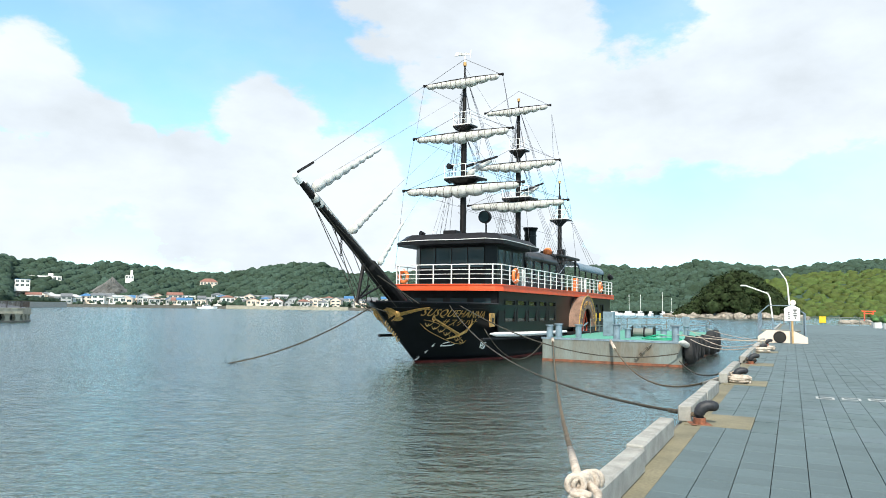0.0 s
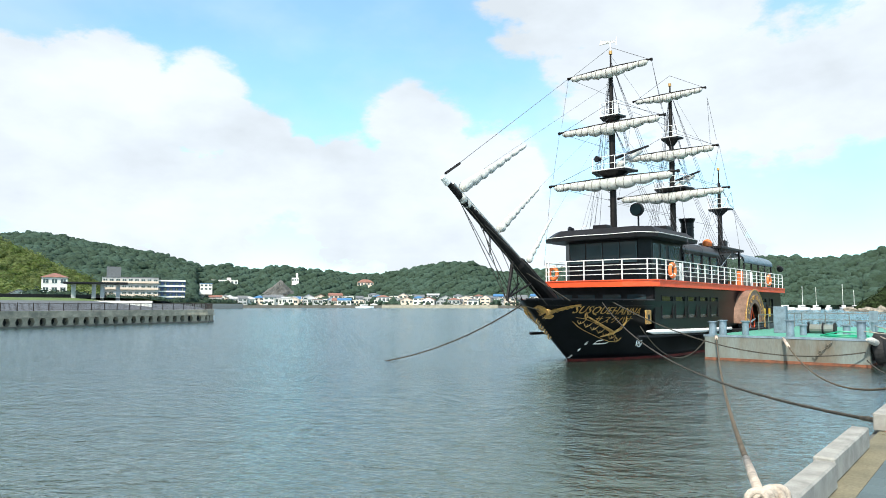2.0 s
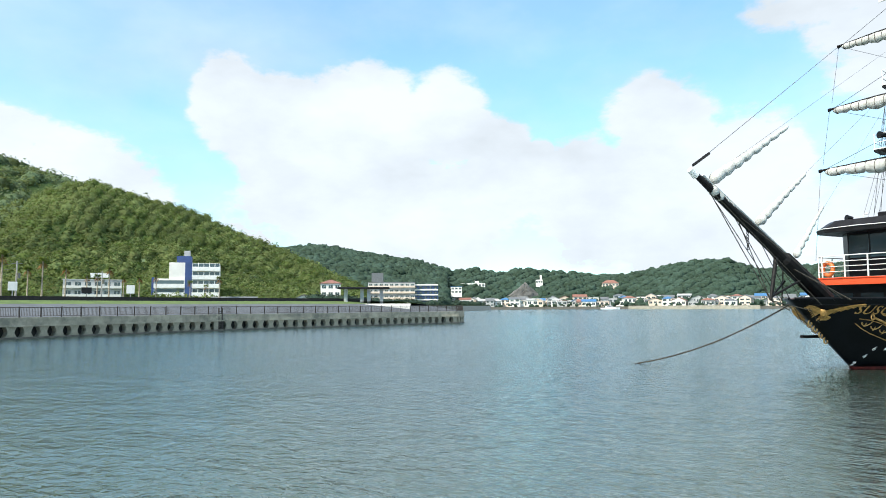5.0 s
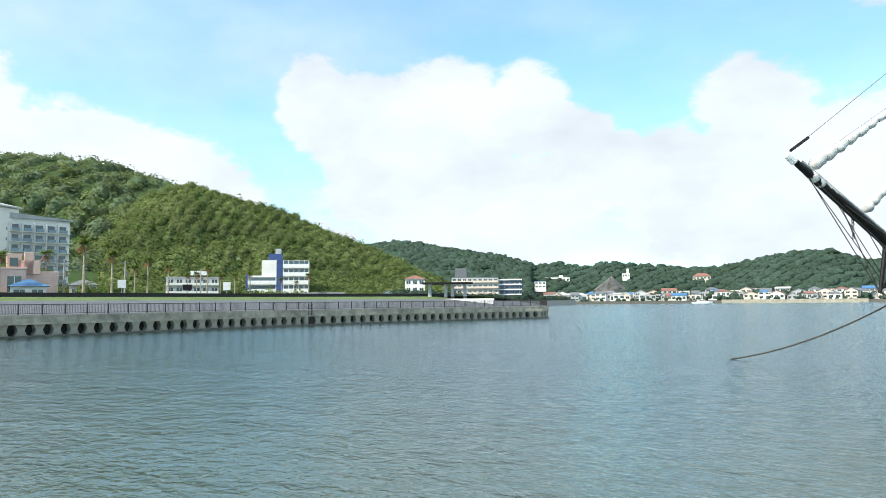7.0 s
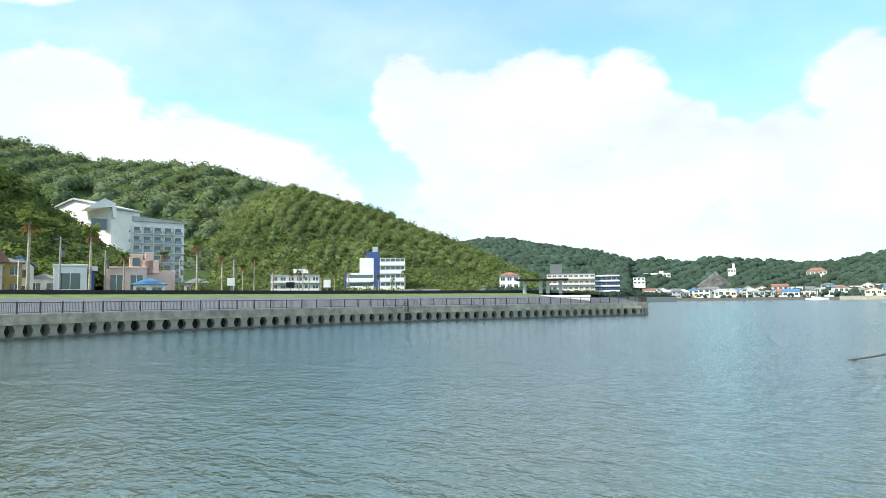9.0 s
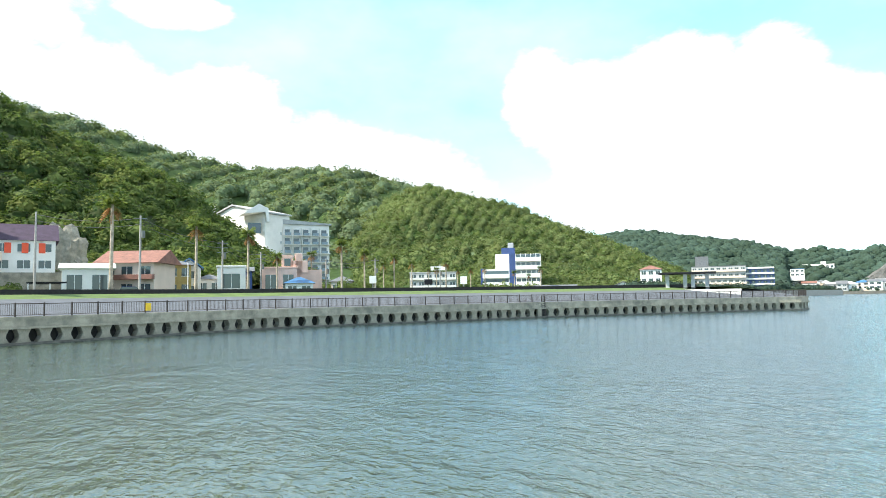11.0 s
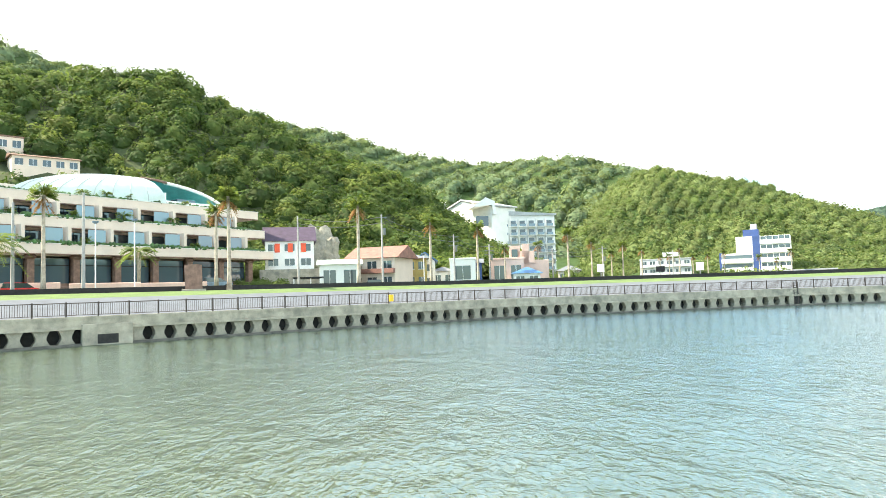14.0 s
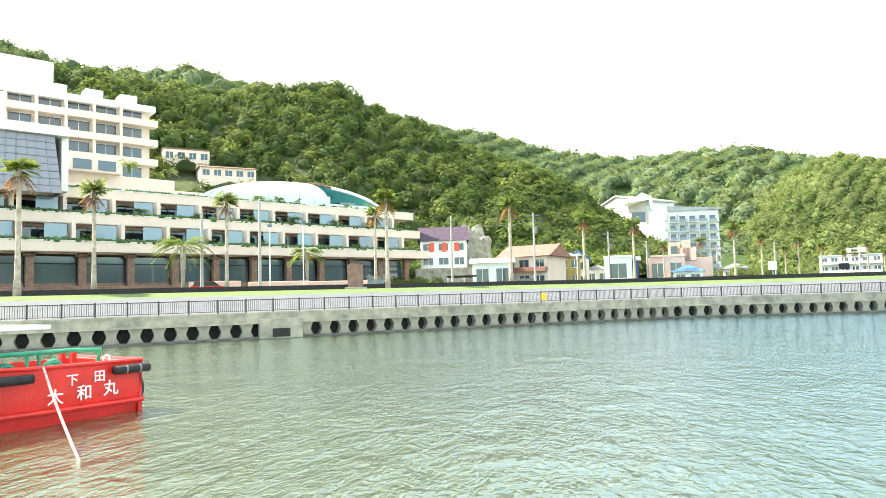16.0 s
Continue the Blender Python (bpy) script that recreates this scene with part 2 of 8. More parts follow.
M = dict(
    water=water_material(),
    slab=material("paving_slab", (0.092, 0.130, 0.138), 0.75, vary=0.10, scale=1.2, fine=60, spread=0.10, bump=0.25),
    joint=material("paving_joint", (0.10, 0.10, 0.09), 0.9, vary=0.2, scale=2, fine=30),
    concrete=material("concrete", (0.32, 0.295, 0.23), 0.85, vary=0.16, scale=0.8, fine=25, tint=(0.18, 0.175, 0.14), bump=0.3),
    wet=material("tidal_concrete", (0.10, 0.095, 0.08), 0.6, vary=0.25, scale=1.5, fine=20, bump=0.4),
    # near-black: shade of hollows put into the colour, also a dark wall
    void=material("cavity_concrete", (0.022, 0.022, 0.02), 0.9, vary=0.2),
    granite=material("granite", (0.29, 0.285, 0.26), 0.8, vary=0.14, scale=4, fine=90, spread=0.08, bump=0.3),
    sandy=material("sandy_mortar", (0.155, 0.140, 0.090), 0.9, vary=0.22, scale=1.5, fine=40, tint=(0.13, 0.12, 0.08)),
    black=material("black_paint", (0.004, 0.0045, 0.006), 0.3, vary=0.2, scale=1.0, fine=12, bump=0.05, spec=0.18),
    blackmatt=material("black_metal", (0.010, 0.010, 0.012), 0.5, vary=0.25, scale=2, fine=20, spec=0.25),
    red=material("vermilion_paint", (0.80, 0.09, 0.025), 0.4, vary=0.06, scale=1, fine=20, bump=0.05),
    antifoul=material("red_antifouling", (0.16, 0.025, 0.02), 0.6, vary=0.25, scale=2),
    white=material("white_paint", (0.80, 0.80, 0.78), 0.5, vary=0.05, scale=1.5, fine=25, bump=0.08),
    sail=material("furled_canvas", (0.47, 0.475, 0.45), 0.9, vary=0.12, scale=5, fine=30, bump=0.5),
    gold=material("gold_paint", (0.50, 0.29, 0.09), 0.38, 0.35, vary=0.25, scale=6, fine=30),
    wood=material("dark_spar", (0.009, 0.008, 0.008), 0.5, vary=0.3, scale=4, fine=30, spec=0.2),
    rope=material("mooring_rope", (0.115, 0.09, 0.06), 0.95, vary=0.3, scale=6, fine=60, bump=0.6),
    ropewhite=material("pale_rope", (0.48, 0.41, 0.34), 0.95, vary=0.2, scale=8, fine=70, bump=0.6),
    ropedark=material("dark_rope", (0.05, 0.045, 0.035), 0.9, vary=0.3, scale=6, fine=50, bump=0.5),
    wire=material("rigging_wire", (0.09, 0.09, 0.10), 0.6, vary=0.1),
    iron=material("bollard_iron", (0.025, 0.027, 0.032), 0.55, 0.3, vary=0.3, scale=6, fine=40),
    rust=material("rust", (0.17, 0.06, 0.03), 0.9, vary=0.35, scale=5, fine=30, tint=(0.06, 0.03, 0.02), bump=0.4),
    steel=material("weathered_grey_steel", (0.15, 0.178, 0.168), 0.6, 0.1, vary=0.12, scale=0.9, fine=14, tint=(0.13, 0.11, 0.08), stretch=(1.0, 1.0, 0.25)),
    deckgreen=material("green_deck_paint", (0.06, 0.30, 0.22), 0.6, vary=0.18, scale=1.5, fine=20, tint=(0.10, 0.24, 0.18)),
    bluegrey=material("blue_grey_paint", (0.16, 0.22, 0.27), 0.5, vary=0.15, scale=3),
    rubber=material("tyre_rubber", (0.015, 0.015, 0.016), 0.75, vary=0.3, scale=6, fine=40),
    glass=glass_material("dark_glass"),
    saloon=glass_material("brownish_saloon_glass", (0.05, 0.043, 0.03), 0.05),
    bluepane=glass_material("blue_grey_glass", (0.055, 0.085, 0.105), 0.06),
    palepane=glass_material("pale_blue_glass", (0.17, 0.25, 0.30), 0.10),
    cream=material("cream_render", (0.70, 0.59, 0.49), 0.8, vary=0.03, scale=0.5, fine=6, bump=0.1),
    whitewall=material("white_render", (0.80, 0.78, 0.73), 0.8, vary=0.03, scale=0.4, fine=6, bump=0.1),
    brown=material("brown_stone", (0.20, 0.12, 0.085), 0.7, vary=0.2, scale=1.5, fine=15),
    pink=material("salmon_render", (0.70, 0.48, 0.39), 0.85, vary=0.08, scale=0.5, fine=6),
    yellow=material("ochre_render", (0.50, 0.36, 0.12), 0.8, vary=0.1, scale=0.6, fine=8),
    blue=material("navy_paint", (0.035, 0.07, 0.20), 0.6, vary=0.1, scale=0.4, fine=5),
    greywall=material("grey_render", (0.42, 0.43, 0.43), 0.8, vary=0.1, scale=0.5, fine=6),
    tile=material("grey_roof_tile", (0.14, 0.15, 0.16), 0.6, vary=0.15, scale=1, fine=8, stretch=(1, 1, 3)),
    tileblue=material("blue_roof_tile", (0.05, 0.16, 0.33), 0.45, vary=0.15, scale=1, fine=8),
    tilepurple=material("purple_roof_tile", (0.05, 0.033, 0.06), 0.85, vary=0.15, scale=1, fine=8),
    tilered=material("faded_red_roof", (0.24, 0.115, 0.085), 0.7, vary=0.15, scale=1, fine=8),
    teal=material("turquoise_copper", (0.18, 0.60, 0.60), 0.45, vary=0.08, scale=0.6, fine=6),
    palegreen=material("pale_verdigris", (0.52, 0.62, 0.57), 0.75, vary=0.06, scale=0.6, fine=6),
    orange=material("orange_paint", (0.80, 0.20, 0.05), 0.5, vary=0.05),
    boatred=material("red_hull_paint", (0.62, 0.02, 0.015), 0.30, vary=0.10, scale=1.5, fine=20, bump=0.06),
    boatgreen=material("green_deck_gear", (0.02, 0.30, 0.17), 0.45, vary=0.12),
    grass=material("lawn", (0.085, 0.135, 0.030), 0.95, vary=0.2, scale=0.5, fine=12, tint=(0.065, 0.105, 0.03), bump=0.6),
    soil=material("wooded_soil", (0.05, 0.065, 0.025), 1.0, vary=0.3, scale=0.1, fine=1.0, bump=0.5),
    asphalt=material("asphalt", (0.16, 0.16, 0.16), 0.9, vary=0.15, scale=0.5, fine=20),
    path=material("promenade_paving", (0.105, 0.117, 0.135), 1.0, vary=0.08, scale=0.8, fine=10),
    rock=material("shore_rock", (0.26, 0.23, 0.19), 0.9, vary=0.3, scale=0.5, fine=4, tint=(0.10, 0.09, 0.075), bump=0.6),
    quarry=material("quarry_face", (0.11, 0.11, 0.105), 0.95, vary=0.25, scale=0.15, fine=1.5, tint=(0.06, 0.062, 0.058), bump=0.8, dist=0.5),
    bark=material("palm_trunk", (0.40, 0.34, 0.26), 0.95, vary=0.2, scale=2, fine=25, bump=0.5),
    # broadleaf copies: sunlit, plain and dark tones put into the colour
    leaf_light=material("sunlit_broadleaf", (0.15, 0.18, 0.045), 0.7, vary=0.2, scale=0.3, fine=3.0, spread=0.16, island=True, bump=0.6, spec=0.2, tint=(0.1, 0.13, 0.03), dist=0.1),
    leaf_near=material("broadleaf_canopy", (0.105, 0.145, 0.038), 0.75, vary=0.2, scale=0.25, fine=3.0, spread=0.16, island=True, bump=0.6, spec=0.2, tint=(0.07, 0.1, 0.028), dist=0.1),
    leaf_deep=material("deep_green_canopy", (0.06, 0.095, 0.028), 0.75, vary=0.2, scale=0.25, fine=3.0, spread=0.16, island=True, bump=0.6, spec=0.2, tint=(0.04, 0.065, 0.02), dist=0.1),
    # sunlit, hazy paleness of distance is put into this leaf colour
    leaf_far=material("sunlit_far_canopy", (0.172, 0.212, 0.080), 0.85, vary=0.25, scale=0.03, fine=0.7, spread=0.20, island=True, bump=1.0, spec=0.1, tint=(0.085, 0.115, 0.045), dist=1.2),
    # bluish dark green: haze over the far hills put into the colour
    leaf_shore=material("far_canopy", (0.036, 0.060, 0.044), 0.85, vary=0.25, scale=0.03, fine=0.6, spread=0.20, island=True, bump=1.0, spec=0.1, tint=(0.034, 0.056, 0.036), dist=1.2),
    # bluer and paler: distance haze put into the ridge's base colour
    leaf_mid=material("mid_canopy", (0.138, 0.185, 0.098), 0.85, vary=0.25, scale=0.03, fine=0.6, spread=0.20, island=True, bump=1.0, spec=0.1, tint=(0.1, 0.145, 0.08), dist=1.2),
    leaf_dark=material("dark_pine_canopy", (0.030, 0.045, 0.018), 0.85, vary=0.25, scale=0.2, fine=2.0, spread=0.30, island=True, bump=0.8, spec=0.1, dist=0.1),
    frond=material("palm_frond", (0.11, 0.17, 0.04), 0.6, vary=0.2, scale=1.5, fine=12, spread=0.2, island=True),
    deadfrond=material("dry_palm_frond", (0.30, 0.17, 0.07), 0.8, vary=0.25, scale=1.5, fine=12, spread=0.2, island=True),
    hedge=material("hedge_leaves", (0.05, 0.11, 0.03), 0.8, vary=0.3, scale=2, fine=20, spread=0.3, island=True, bump=0.6),
    pole=material("concrete_pole", (0.36, 0.35, 0.33), 0.8, vary=0.1),
    bronze=material("dark_bronze_rail", (0.055, 0.045, 0.04), 0.5, 0.4, vary=0.15),
    signyellow=material("yellow_sign_paint", (0.75, 0.48, 0.02), 0.5, vary=0.06),
    vermilion=material("torii_vermilion", (0.75, 0.07, 0.02), 0.5, vary=0.08),
    timber=material("pale_timber", (0.45, 0.30, 0.14), 0.8, vary=0.15, scale=4, fine=20),
)


def translucent(m, color, amount):
    """Lets thin leaves glow where the sun stands behind them."""
    nt = m.node_tree
    b = nt.nodes["Principled BSDF"]
    out = [n for n in nt.nodes if n.type == "OUTPUT_MATERIAL"][0]
    t = nt.nodes.new("ShaderNodeBsdfTranslucent")
    t.inputs["Color"].default_value = (*color, 1)
    mix = nt.nodes.new("ShaderNodeMixShader")
    mix.inputs[0].default_value = amount
    nt.links.new(b.outputs[0], mix.inputs[1])
    nt.links.new(t.outputs[0], mix.inputs[2])
    nt.links.new(mix.outputs[0], out.inputs[0])


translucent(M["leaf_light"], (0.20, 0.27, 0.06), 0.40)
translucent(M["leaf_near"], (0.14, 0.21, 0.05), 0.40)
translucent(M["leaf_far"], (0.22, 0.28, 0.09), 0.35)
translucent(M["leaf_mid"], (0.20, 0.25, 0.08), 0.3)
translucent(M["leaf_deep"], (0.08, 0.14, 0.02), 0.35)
translucent(M["frond"], (0.25, 0.32, 0.05), 0.40)
translucent(M["deadfrond"], (0.40, 0.22, 0.07), 0.35)

# ---- shapes ----


def thing(name, at, label, category, group="", rz=0.0):
    e = new(name)
    e.matrix_basis = pose(*at, 0, 0, rz)
    return tagged(e, label, category, group)


def part(name, bm, mat, parent=None, label="", smooth=False):
    """Links a bmesh as ONE mesh object, under parent where one is given."""
    me = bpy.data.meshes.new(name)
    bmesh.ops.recalc_face_normals(bm, faces=bm.faces)
    bm.to_mesh(me)
    bm.free()
    me.materials.append(mat)
    if smooth:
        for p in me.polygons:
            p.use_smooth = True
    ob = new(name, me)
    if parent:
        ob.parent = parent
    if label:
        ob["label"] = label
    return ob


def again(ob, parent, at=(0, 0, 0), rz=0.0):
    """Another piece on the same mesh."""
    o = new(ob.name.split(".")[0], ob.data)
    o.parent = parent
    o.matrix_basis = pose(*at, 0, 0, rz)
    if "label" in ob:
        o["label"] = ob["label"]
    return o


def box(bm, x0, x1, y0, y1, z0, z1, bevel=0.0):
    r = bmesh.ops.create_cube(bm, size=1)
    v = r["verts"]
    for w in v:
        w.co = Vector((x0 + (w.co.x + 0.5) * (x1 - x0), y0 + (w.co.y + 0.5) * (y1 - y0), z0 + (w.co.z + 0.5) * (z1 - z0)))
    if bevel:
        es = list({e for w in v for e in w.link_edges})
        bmesh.ops.bevel(bm, geom=es, offset=bevel, segments=1, affect="EDGES")
    return bm


def boxed(*a, **k):
    return box(bmesh.new(), *a, **k)


def tube(bm, pts, radii, sides=8, caps=True):
    """A round bar along points, with one radius or one for each point."""
    pts = [Vector(p) for p in pts]
    if not hasattr(radii, "__len__"):
        radii = [radii] * len(pts)
    rings = []
    for i, p in enumerate(pts):
        d = (pts[min(i + 1, len(pts) - 1)] - pts[max(i - 1, 0)]).normalized()
        q = d.to_track_quat("Z", "Y")
        rings.append([bm.verts.new(p + q @ Vector((math.cos(2 * math.pi * k / sides) * radii[i], math.sin(2 * math.pi * k / sides) * radii[i], 0))) for k in range(sides)])
    for a, b in zip(rings, rings[1:]):
        for k in range(sides):
            bm.faces.new((a[k], a[(k + 1) % sides], b[(k + 1) % sides], b[k]))
    if caps:
        bm.faces.new(rings[0][::-1])
        bm.faces.new(rings[-1])
    return bm


def tubed(pts, radii, sides=8):
    return tube(bmesh.new(), pts, radii, sides)


def prism(bm, outline, z0, z1):
    """A flat outline of (x, y) raised from z0 to z1."""
    lo = [bm.verts.new((x, y, z0)) for x, y in outline]
    hi = [bm.verts.new((x, y, z1)) for x, y in outline]
    n = len(lo)
    bm.faces.new(lo[::-1])
    bm.faces.new(hi)
    for i in range(n):
        bm.faces.new((lo[i], lo[(i + 1) % n], hi[(i + 1) % n], hi[i]))
    return bm


def prismed(outline, z0, z1):
    return prism(bmesh.new(), outline, z0, z1)


def side_prism(bm, outline, y0, y1):
    """A flat outline of (x, z) drawn out from y0 to y1."""
    lo = [bm.verts.new((x, y0, z)) for x, z in outline]
    hi = [bm.verts.new((x, y1, z)) for x, z in outline]
    n = len(lo)
    bm.faces.new(lo)
    bm.faces.new(hi[::-1])
    for i in range(n):
        bm.faces.new((lo[i], hi[i], hi[(i + 1) % n], lo[(i + 1) % n]))
    return bm


def ring(bm, centre, axis, r, thick, sides=20, minor=8, squash=1.0):
    q = Vector(axis).to_track_quat("Z", "Y")
    c = Vector(centre)
    rows = []
    for i in range(sides):
        a = 2 * math.pi * i / sides
        rows.append([bm.verts.new(c + q @ Vector(((r + thick * math.cos(b)) * math.cos(a), (r + thick * math.cos(b)) * math.sin(a), thick * squash * math.sin(b))))
                     for b in (2 * math.pi * k / minor for k in range(minor))])
    for i in range(sides):
        a, b = rows[i], rows[(i + 1) % sides]
        for k in range(minor):
            bm.faces.new((a[k], a[(k + 1) % minor], b[(k + 1) % minor], b[k]))
    return bm


def sag(a, b, drop, n=14):
    """Points of a line that hangs between a and b."""
    a, b = Vector(a), Vector(b)
    return [a.lerp(b, i / n) - Vector((0, 0, drop * 4 * (i / n) * (1 - i / n))) for i in range(n + 1)]


def smoothstep(x):
    x = max(0.0, min(1.0, x))
    return x * x * (3 - 2 * x)


def mesh_from(name, verts, faces, mat, smooth=False, parent=None):
    me = bpy.data.meshes.new(name)
    me.from_pydata(verts, [], faces)
    me.materials.append(mat)
    if smooth:
        me.polygons.foreach_set("use_smooth", [True] * len(me.polygons))
    ob = new(name, me)
    if parent:
        ob.parent = parent
    return ob


# the near quay runs along U, the landward side is W
QA = 27.3
U = Vector((math.sin(radians(QA)), math.cos(radians(QA)), 0))
W = Vector((U.y, -U.x, 0))
QUAY_Z = 1.45


def q(s, w, z=QUAY_Z):
    return U * s + W * w + Vector((0, 0, z))


def qrot():
    return -QA      # turns +y to U

# ---- water, quays, hills ----
bm = bmesh.new()
for i in range(4):
    bm.verts.new(((-1, 1, 1, -1)[i] * 2600, (-1, -1, 1, 1)[i] * 2600, 0))
bm.faces.new(bm.verts)
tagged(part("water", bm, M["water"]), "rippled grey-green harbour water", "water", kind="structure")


def local(ob):
    """Turns an object built along the quay (x landward, y along) into place."""
    ob.matrix_basis = pose(0, 0, 0, 0, 0, qrot())
    return ob


KERB_W = -1.40
quay = local(part("quay_wall", boxed(KERB_W - 0.10, 60, -45, 108, -3, QUAY_Z - 0.05), M["joint"]))
tagged(quay, "concrete quay with dark joints under paving slabs", "quay", kind="structure")
face = local(part("quay_edge_strip", boxed(KERB_W - 0.02, KERB_W + 0.26, -44.9, 107.9, QUAY_Z - 0.05, QUAY_Z - 0.004), M["sandy"]))
tagged(face, "sandy mortar strip along the quay edge", "edge strip", kind="structure")


def ridge(name, knots, near, far, foot_z, label, seed, mat="leaf_shore", steps=70, rows=16, rough=4.0, back=1.35, lift=0.0):
    """A wooded hillside: knots give azimuth and crest height in degrees as seen from the quay; near and far are the distances of foot and crest."""
    rnd = random.Random(seed)
    a0, a1 = knots[0][0], knots[-1][0]
    ks = sorted(knots)
    a0, a1 = ks[0][0], ks[-1][0]

    def crest(a):
        for (x0, e0), (x1, e1) in zip(ks, ks[1:]):
            if x0 <= a <= x1:
                return e0 + (e1 - e0) * (a - x0) / (x1 - x0)
        return ks[-1][1]

    def height(a, k):
        d = near + (far - near) * k
        top = EYE + far * math.tan(radians(crest(a) + lift))
        f = smoothstep(k * 0.82 + 0.0) / smoothstep(0.82) if k <= 1 else max(0.0, 1 - (k - 1) / (back - 1) * 0.8)
        x, y = math.sin(radians(a)) * d, math.cos(radians(a)) * d
        bumpy = noise.fractal(Vector((x, y, seed * 9.1)) * (7.0 / far) * 2.0, 0.8, 2.1, 4) * rough * min(1, k * 2.2) * (1 - min(1, max(0, k - 0.5) * 1.8))
        return x, y, foot_z + (top - foot_z) * f + bumpy

    verts, faces = [], []
    ks2 = [i / rows for i in range(rows + 1)] + [1 + (back - 1) * 0.5, back]
    for i in range(steps + 1):
        a = a0 + (a1 - a0) * i / steps
        for k in ks2:
            verts.append(height(a, k))
        x, y, z = verts[-1]
        verts[-1] = (x, y, -2)
        x, y, z = verts[-len(ks2)]
        verts[-len(ks2)] = (x, y, -2 if foot_z < 3 else z)
    n = len(ks2)
    for i in range(steps):
        for j in range(n - 1):
            p = i * n + j
            faces.append((p, p + 1, p + n + 1, p + n))
    ob = mesh_from(name, verts, faces, M[mat], True)
    tagged(ob, label, "hill", kind="structure")
    return a0, a1, height


def lump(rnd, sub, jag, flat):
    """One crown's lumpy shape, as arrays of points and faces."""
    bm = bmesh.new()
    bmesh.ops.create_icosphere(bm, subdivisions=sub, radius=1)
    o = Vector((rnd.uniform(0, 99), rnd.uniform(0, 99), 0))
    for v in bm.verts:
        d = 1 + jag * noise.noise(v.co * 1.7 + o) + jag * 0.7 * noise.noise(v.co * 4.1 + o) + rnd.uniform(-0.5, 0.5) * jag * 0.35
        v.co = v.co * d
        v.co.z *= flat
    bm.verts.index_update()
    vs = np.array([v.co[:] for v in bm.verts])
    fs = np.array([[v.index for v in f.verts] for f in bm.faces])
    bm.free()
    return vs, fs


def tufted(rnd, tufts, jag, flat, size=1.0):
    """A crown of leafy tufts set round a dark lumpy heart."""
    o = Vector((rnd.uniform(0, 99), rnd.uniform(0, 99), 0))

    def reach(v):
        return 1 + jag * noise.noise(v * 1.5 + o) + jag * 0.8 * noise.noise(v * 3.3 + o)

    bm = bmesh.new()
    bmesh.ops.create_icosphere(bm, subdivisions=1, radius=1)
    vs = [(v.co * reach(v.co) * 0.86) for v in bm.verts]
    vs = [(v.x, v.y, v.z * flat) for v in vs]
    bm.verts.index_update()
    fs = [tuple(v.index for v in f.verts) for f in bm.faces]
    bm.free()
    while len(vs) < 42 + tufts * 4:
        d = Vector((rnd.gauss(0, 1), rnd.gauss(0, 1), rnd.gauss(0.25, 1))).normalized()
        if d.z < -0.35:
            continue
        c = d * reach(d) * rnd.uniform(0.88, 1.06)
        c.z *= flat
        s = rnd.uniform(0.055, 0.125) * size
        t = (d + Vector((0, 0, 0.5))).to_track_quat("Z", "Y").to_matrix() @ Euler((rnd.uniform(-0.5, 0.5), rnd.uniform(-0.5, 0.5), rnd.uniform(0, 6.3))).to_matrix()
        i = len(vs)
        vs += [(c + t @ Vector(p))[:] for p in ((-s, -s * 0.6, 0), (s, -s * 0.5, 0.02), (s * 0.7, s * 0.7, -0.02), (-s * 0.6, s * 0.8, 0.03))]
        fs += [(i, i + 1, i + 2), (i, i + 2, i + 3)]
    return np.array(vs), np.array(fs)


def scatter(name, spots, shapes, mat, label, seed, category="woods", sink=0.2, smooth=False):
    """Many crowns at (x, y, z, size) as one object."""
    rnd = random.Random(seed)
    vs, fs, base = [], [], 0
    for x, y, z, s in spots:
        v, f = shapes[rnd.randrange(len(shapes))]
        a = rnd.uniform(0, 6.3)
        c, n = math.cos(a), math.sin(a)
        sx, sz = s * rnd.uniform(0.85, 1.15), s * rnd.uniform(0.8, 1.25)
        w = np.stack([(v[:, 0] * c - v[:, 1] * n) * sx + x, (v[:, 0] * n + v[:, 1] * c) * sx + y, v[:, 2] * sz + z - sink * s], 1)
        vs.append(w)
        fs.append(f + base)
        base += len(v)
    V, F = np.vstack(vs), np.vstack(fs)
    me = bpy.data.meshes.new(name)
    me.vertices.add(len(V))
    me.vertices.foreach_set("co", V.astype(np.float32).ravel())
    me.loops.add(F.size)
    me.loops.foreach_set("vertex_index", F.astype(np.int32).ravel())
    me.polygons.add(len(F))
    me.polygons.foreach_set("loop_start", np.arange(0, F.size, 3, dtype=np.int32))
    me.update(calc_edges=True)
    me.materials.append(mat)
    if smooth:
        me.polygons.foreach_set("use_smooth", np.ones(len(F), dtype=bool))
    ob = new(name, me)
    return tagged(ob, label, category, kind="stuff")


def clothe(hill, count, size, shapes, mat, label, seed, k0=0.04, k1=1.06, name="woods", keep=None):
    a0, a1, height = hill
    rnd = random.Random(seed)
    spots = []
    n = seed * 100.0
    while len(spots) < count:
        # evenly spread, never in rows
        n += 1
        a, k = a0 + (a1 - a0) * (n * 0.7548776662 % 1), k0 + (k1 - k0) * (n * 0.5698402910 % 1)
        x, y, z = height(a, k)
        if keep and not keep(a, k, x, y, z):
            continue
        s = size * rnd.uniform(0.6, 1.35)
        spots.append((x, y, z, s))
    return scatter(name, spots, shapes, mat, label, seed, smooth=False)


srnd = random.Random(5)
LEAFY = [tufted(srnd, 230, 0.42, 0.85, 1.05) for _ in range(8)]
MID = [tufted(srnd, 66, 0.5, 0.85, 1.3) for _ in range(9)]
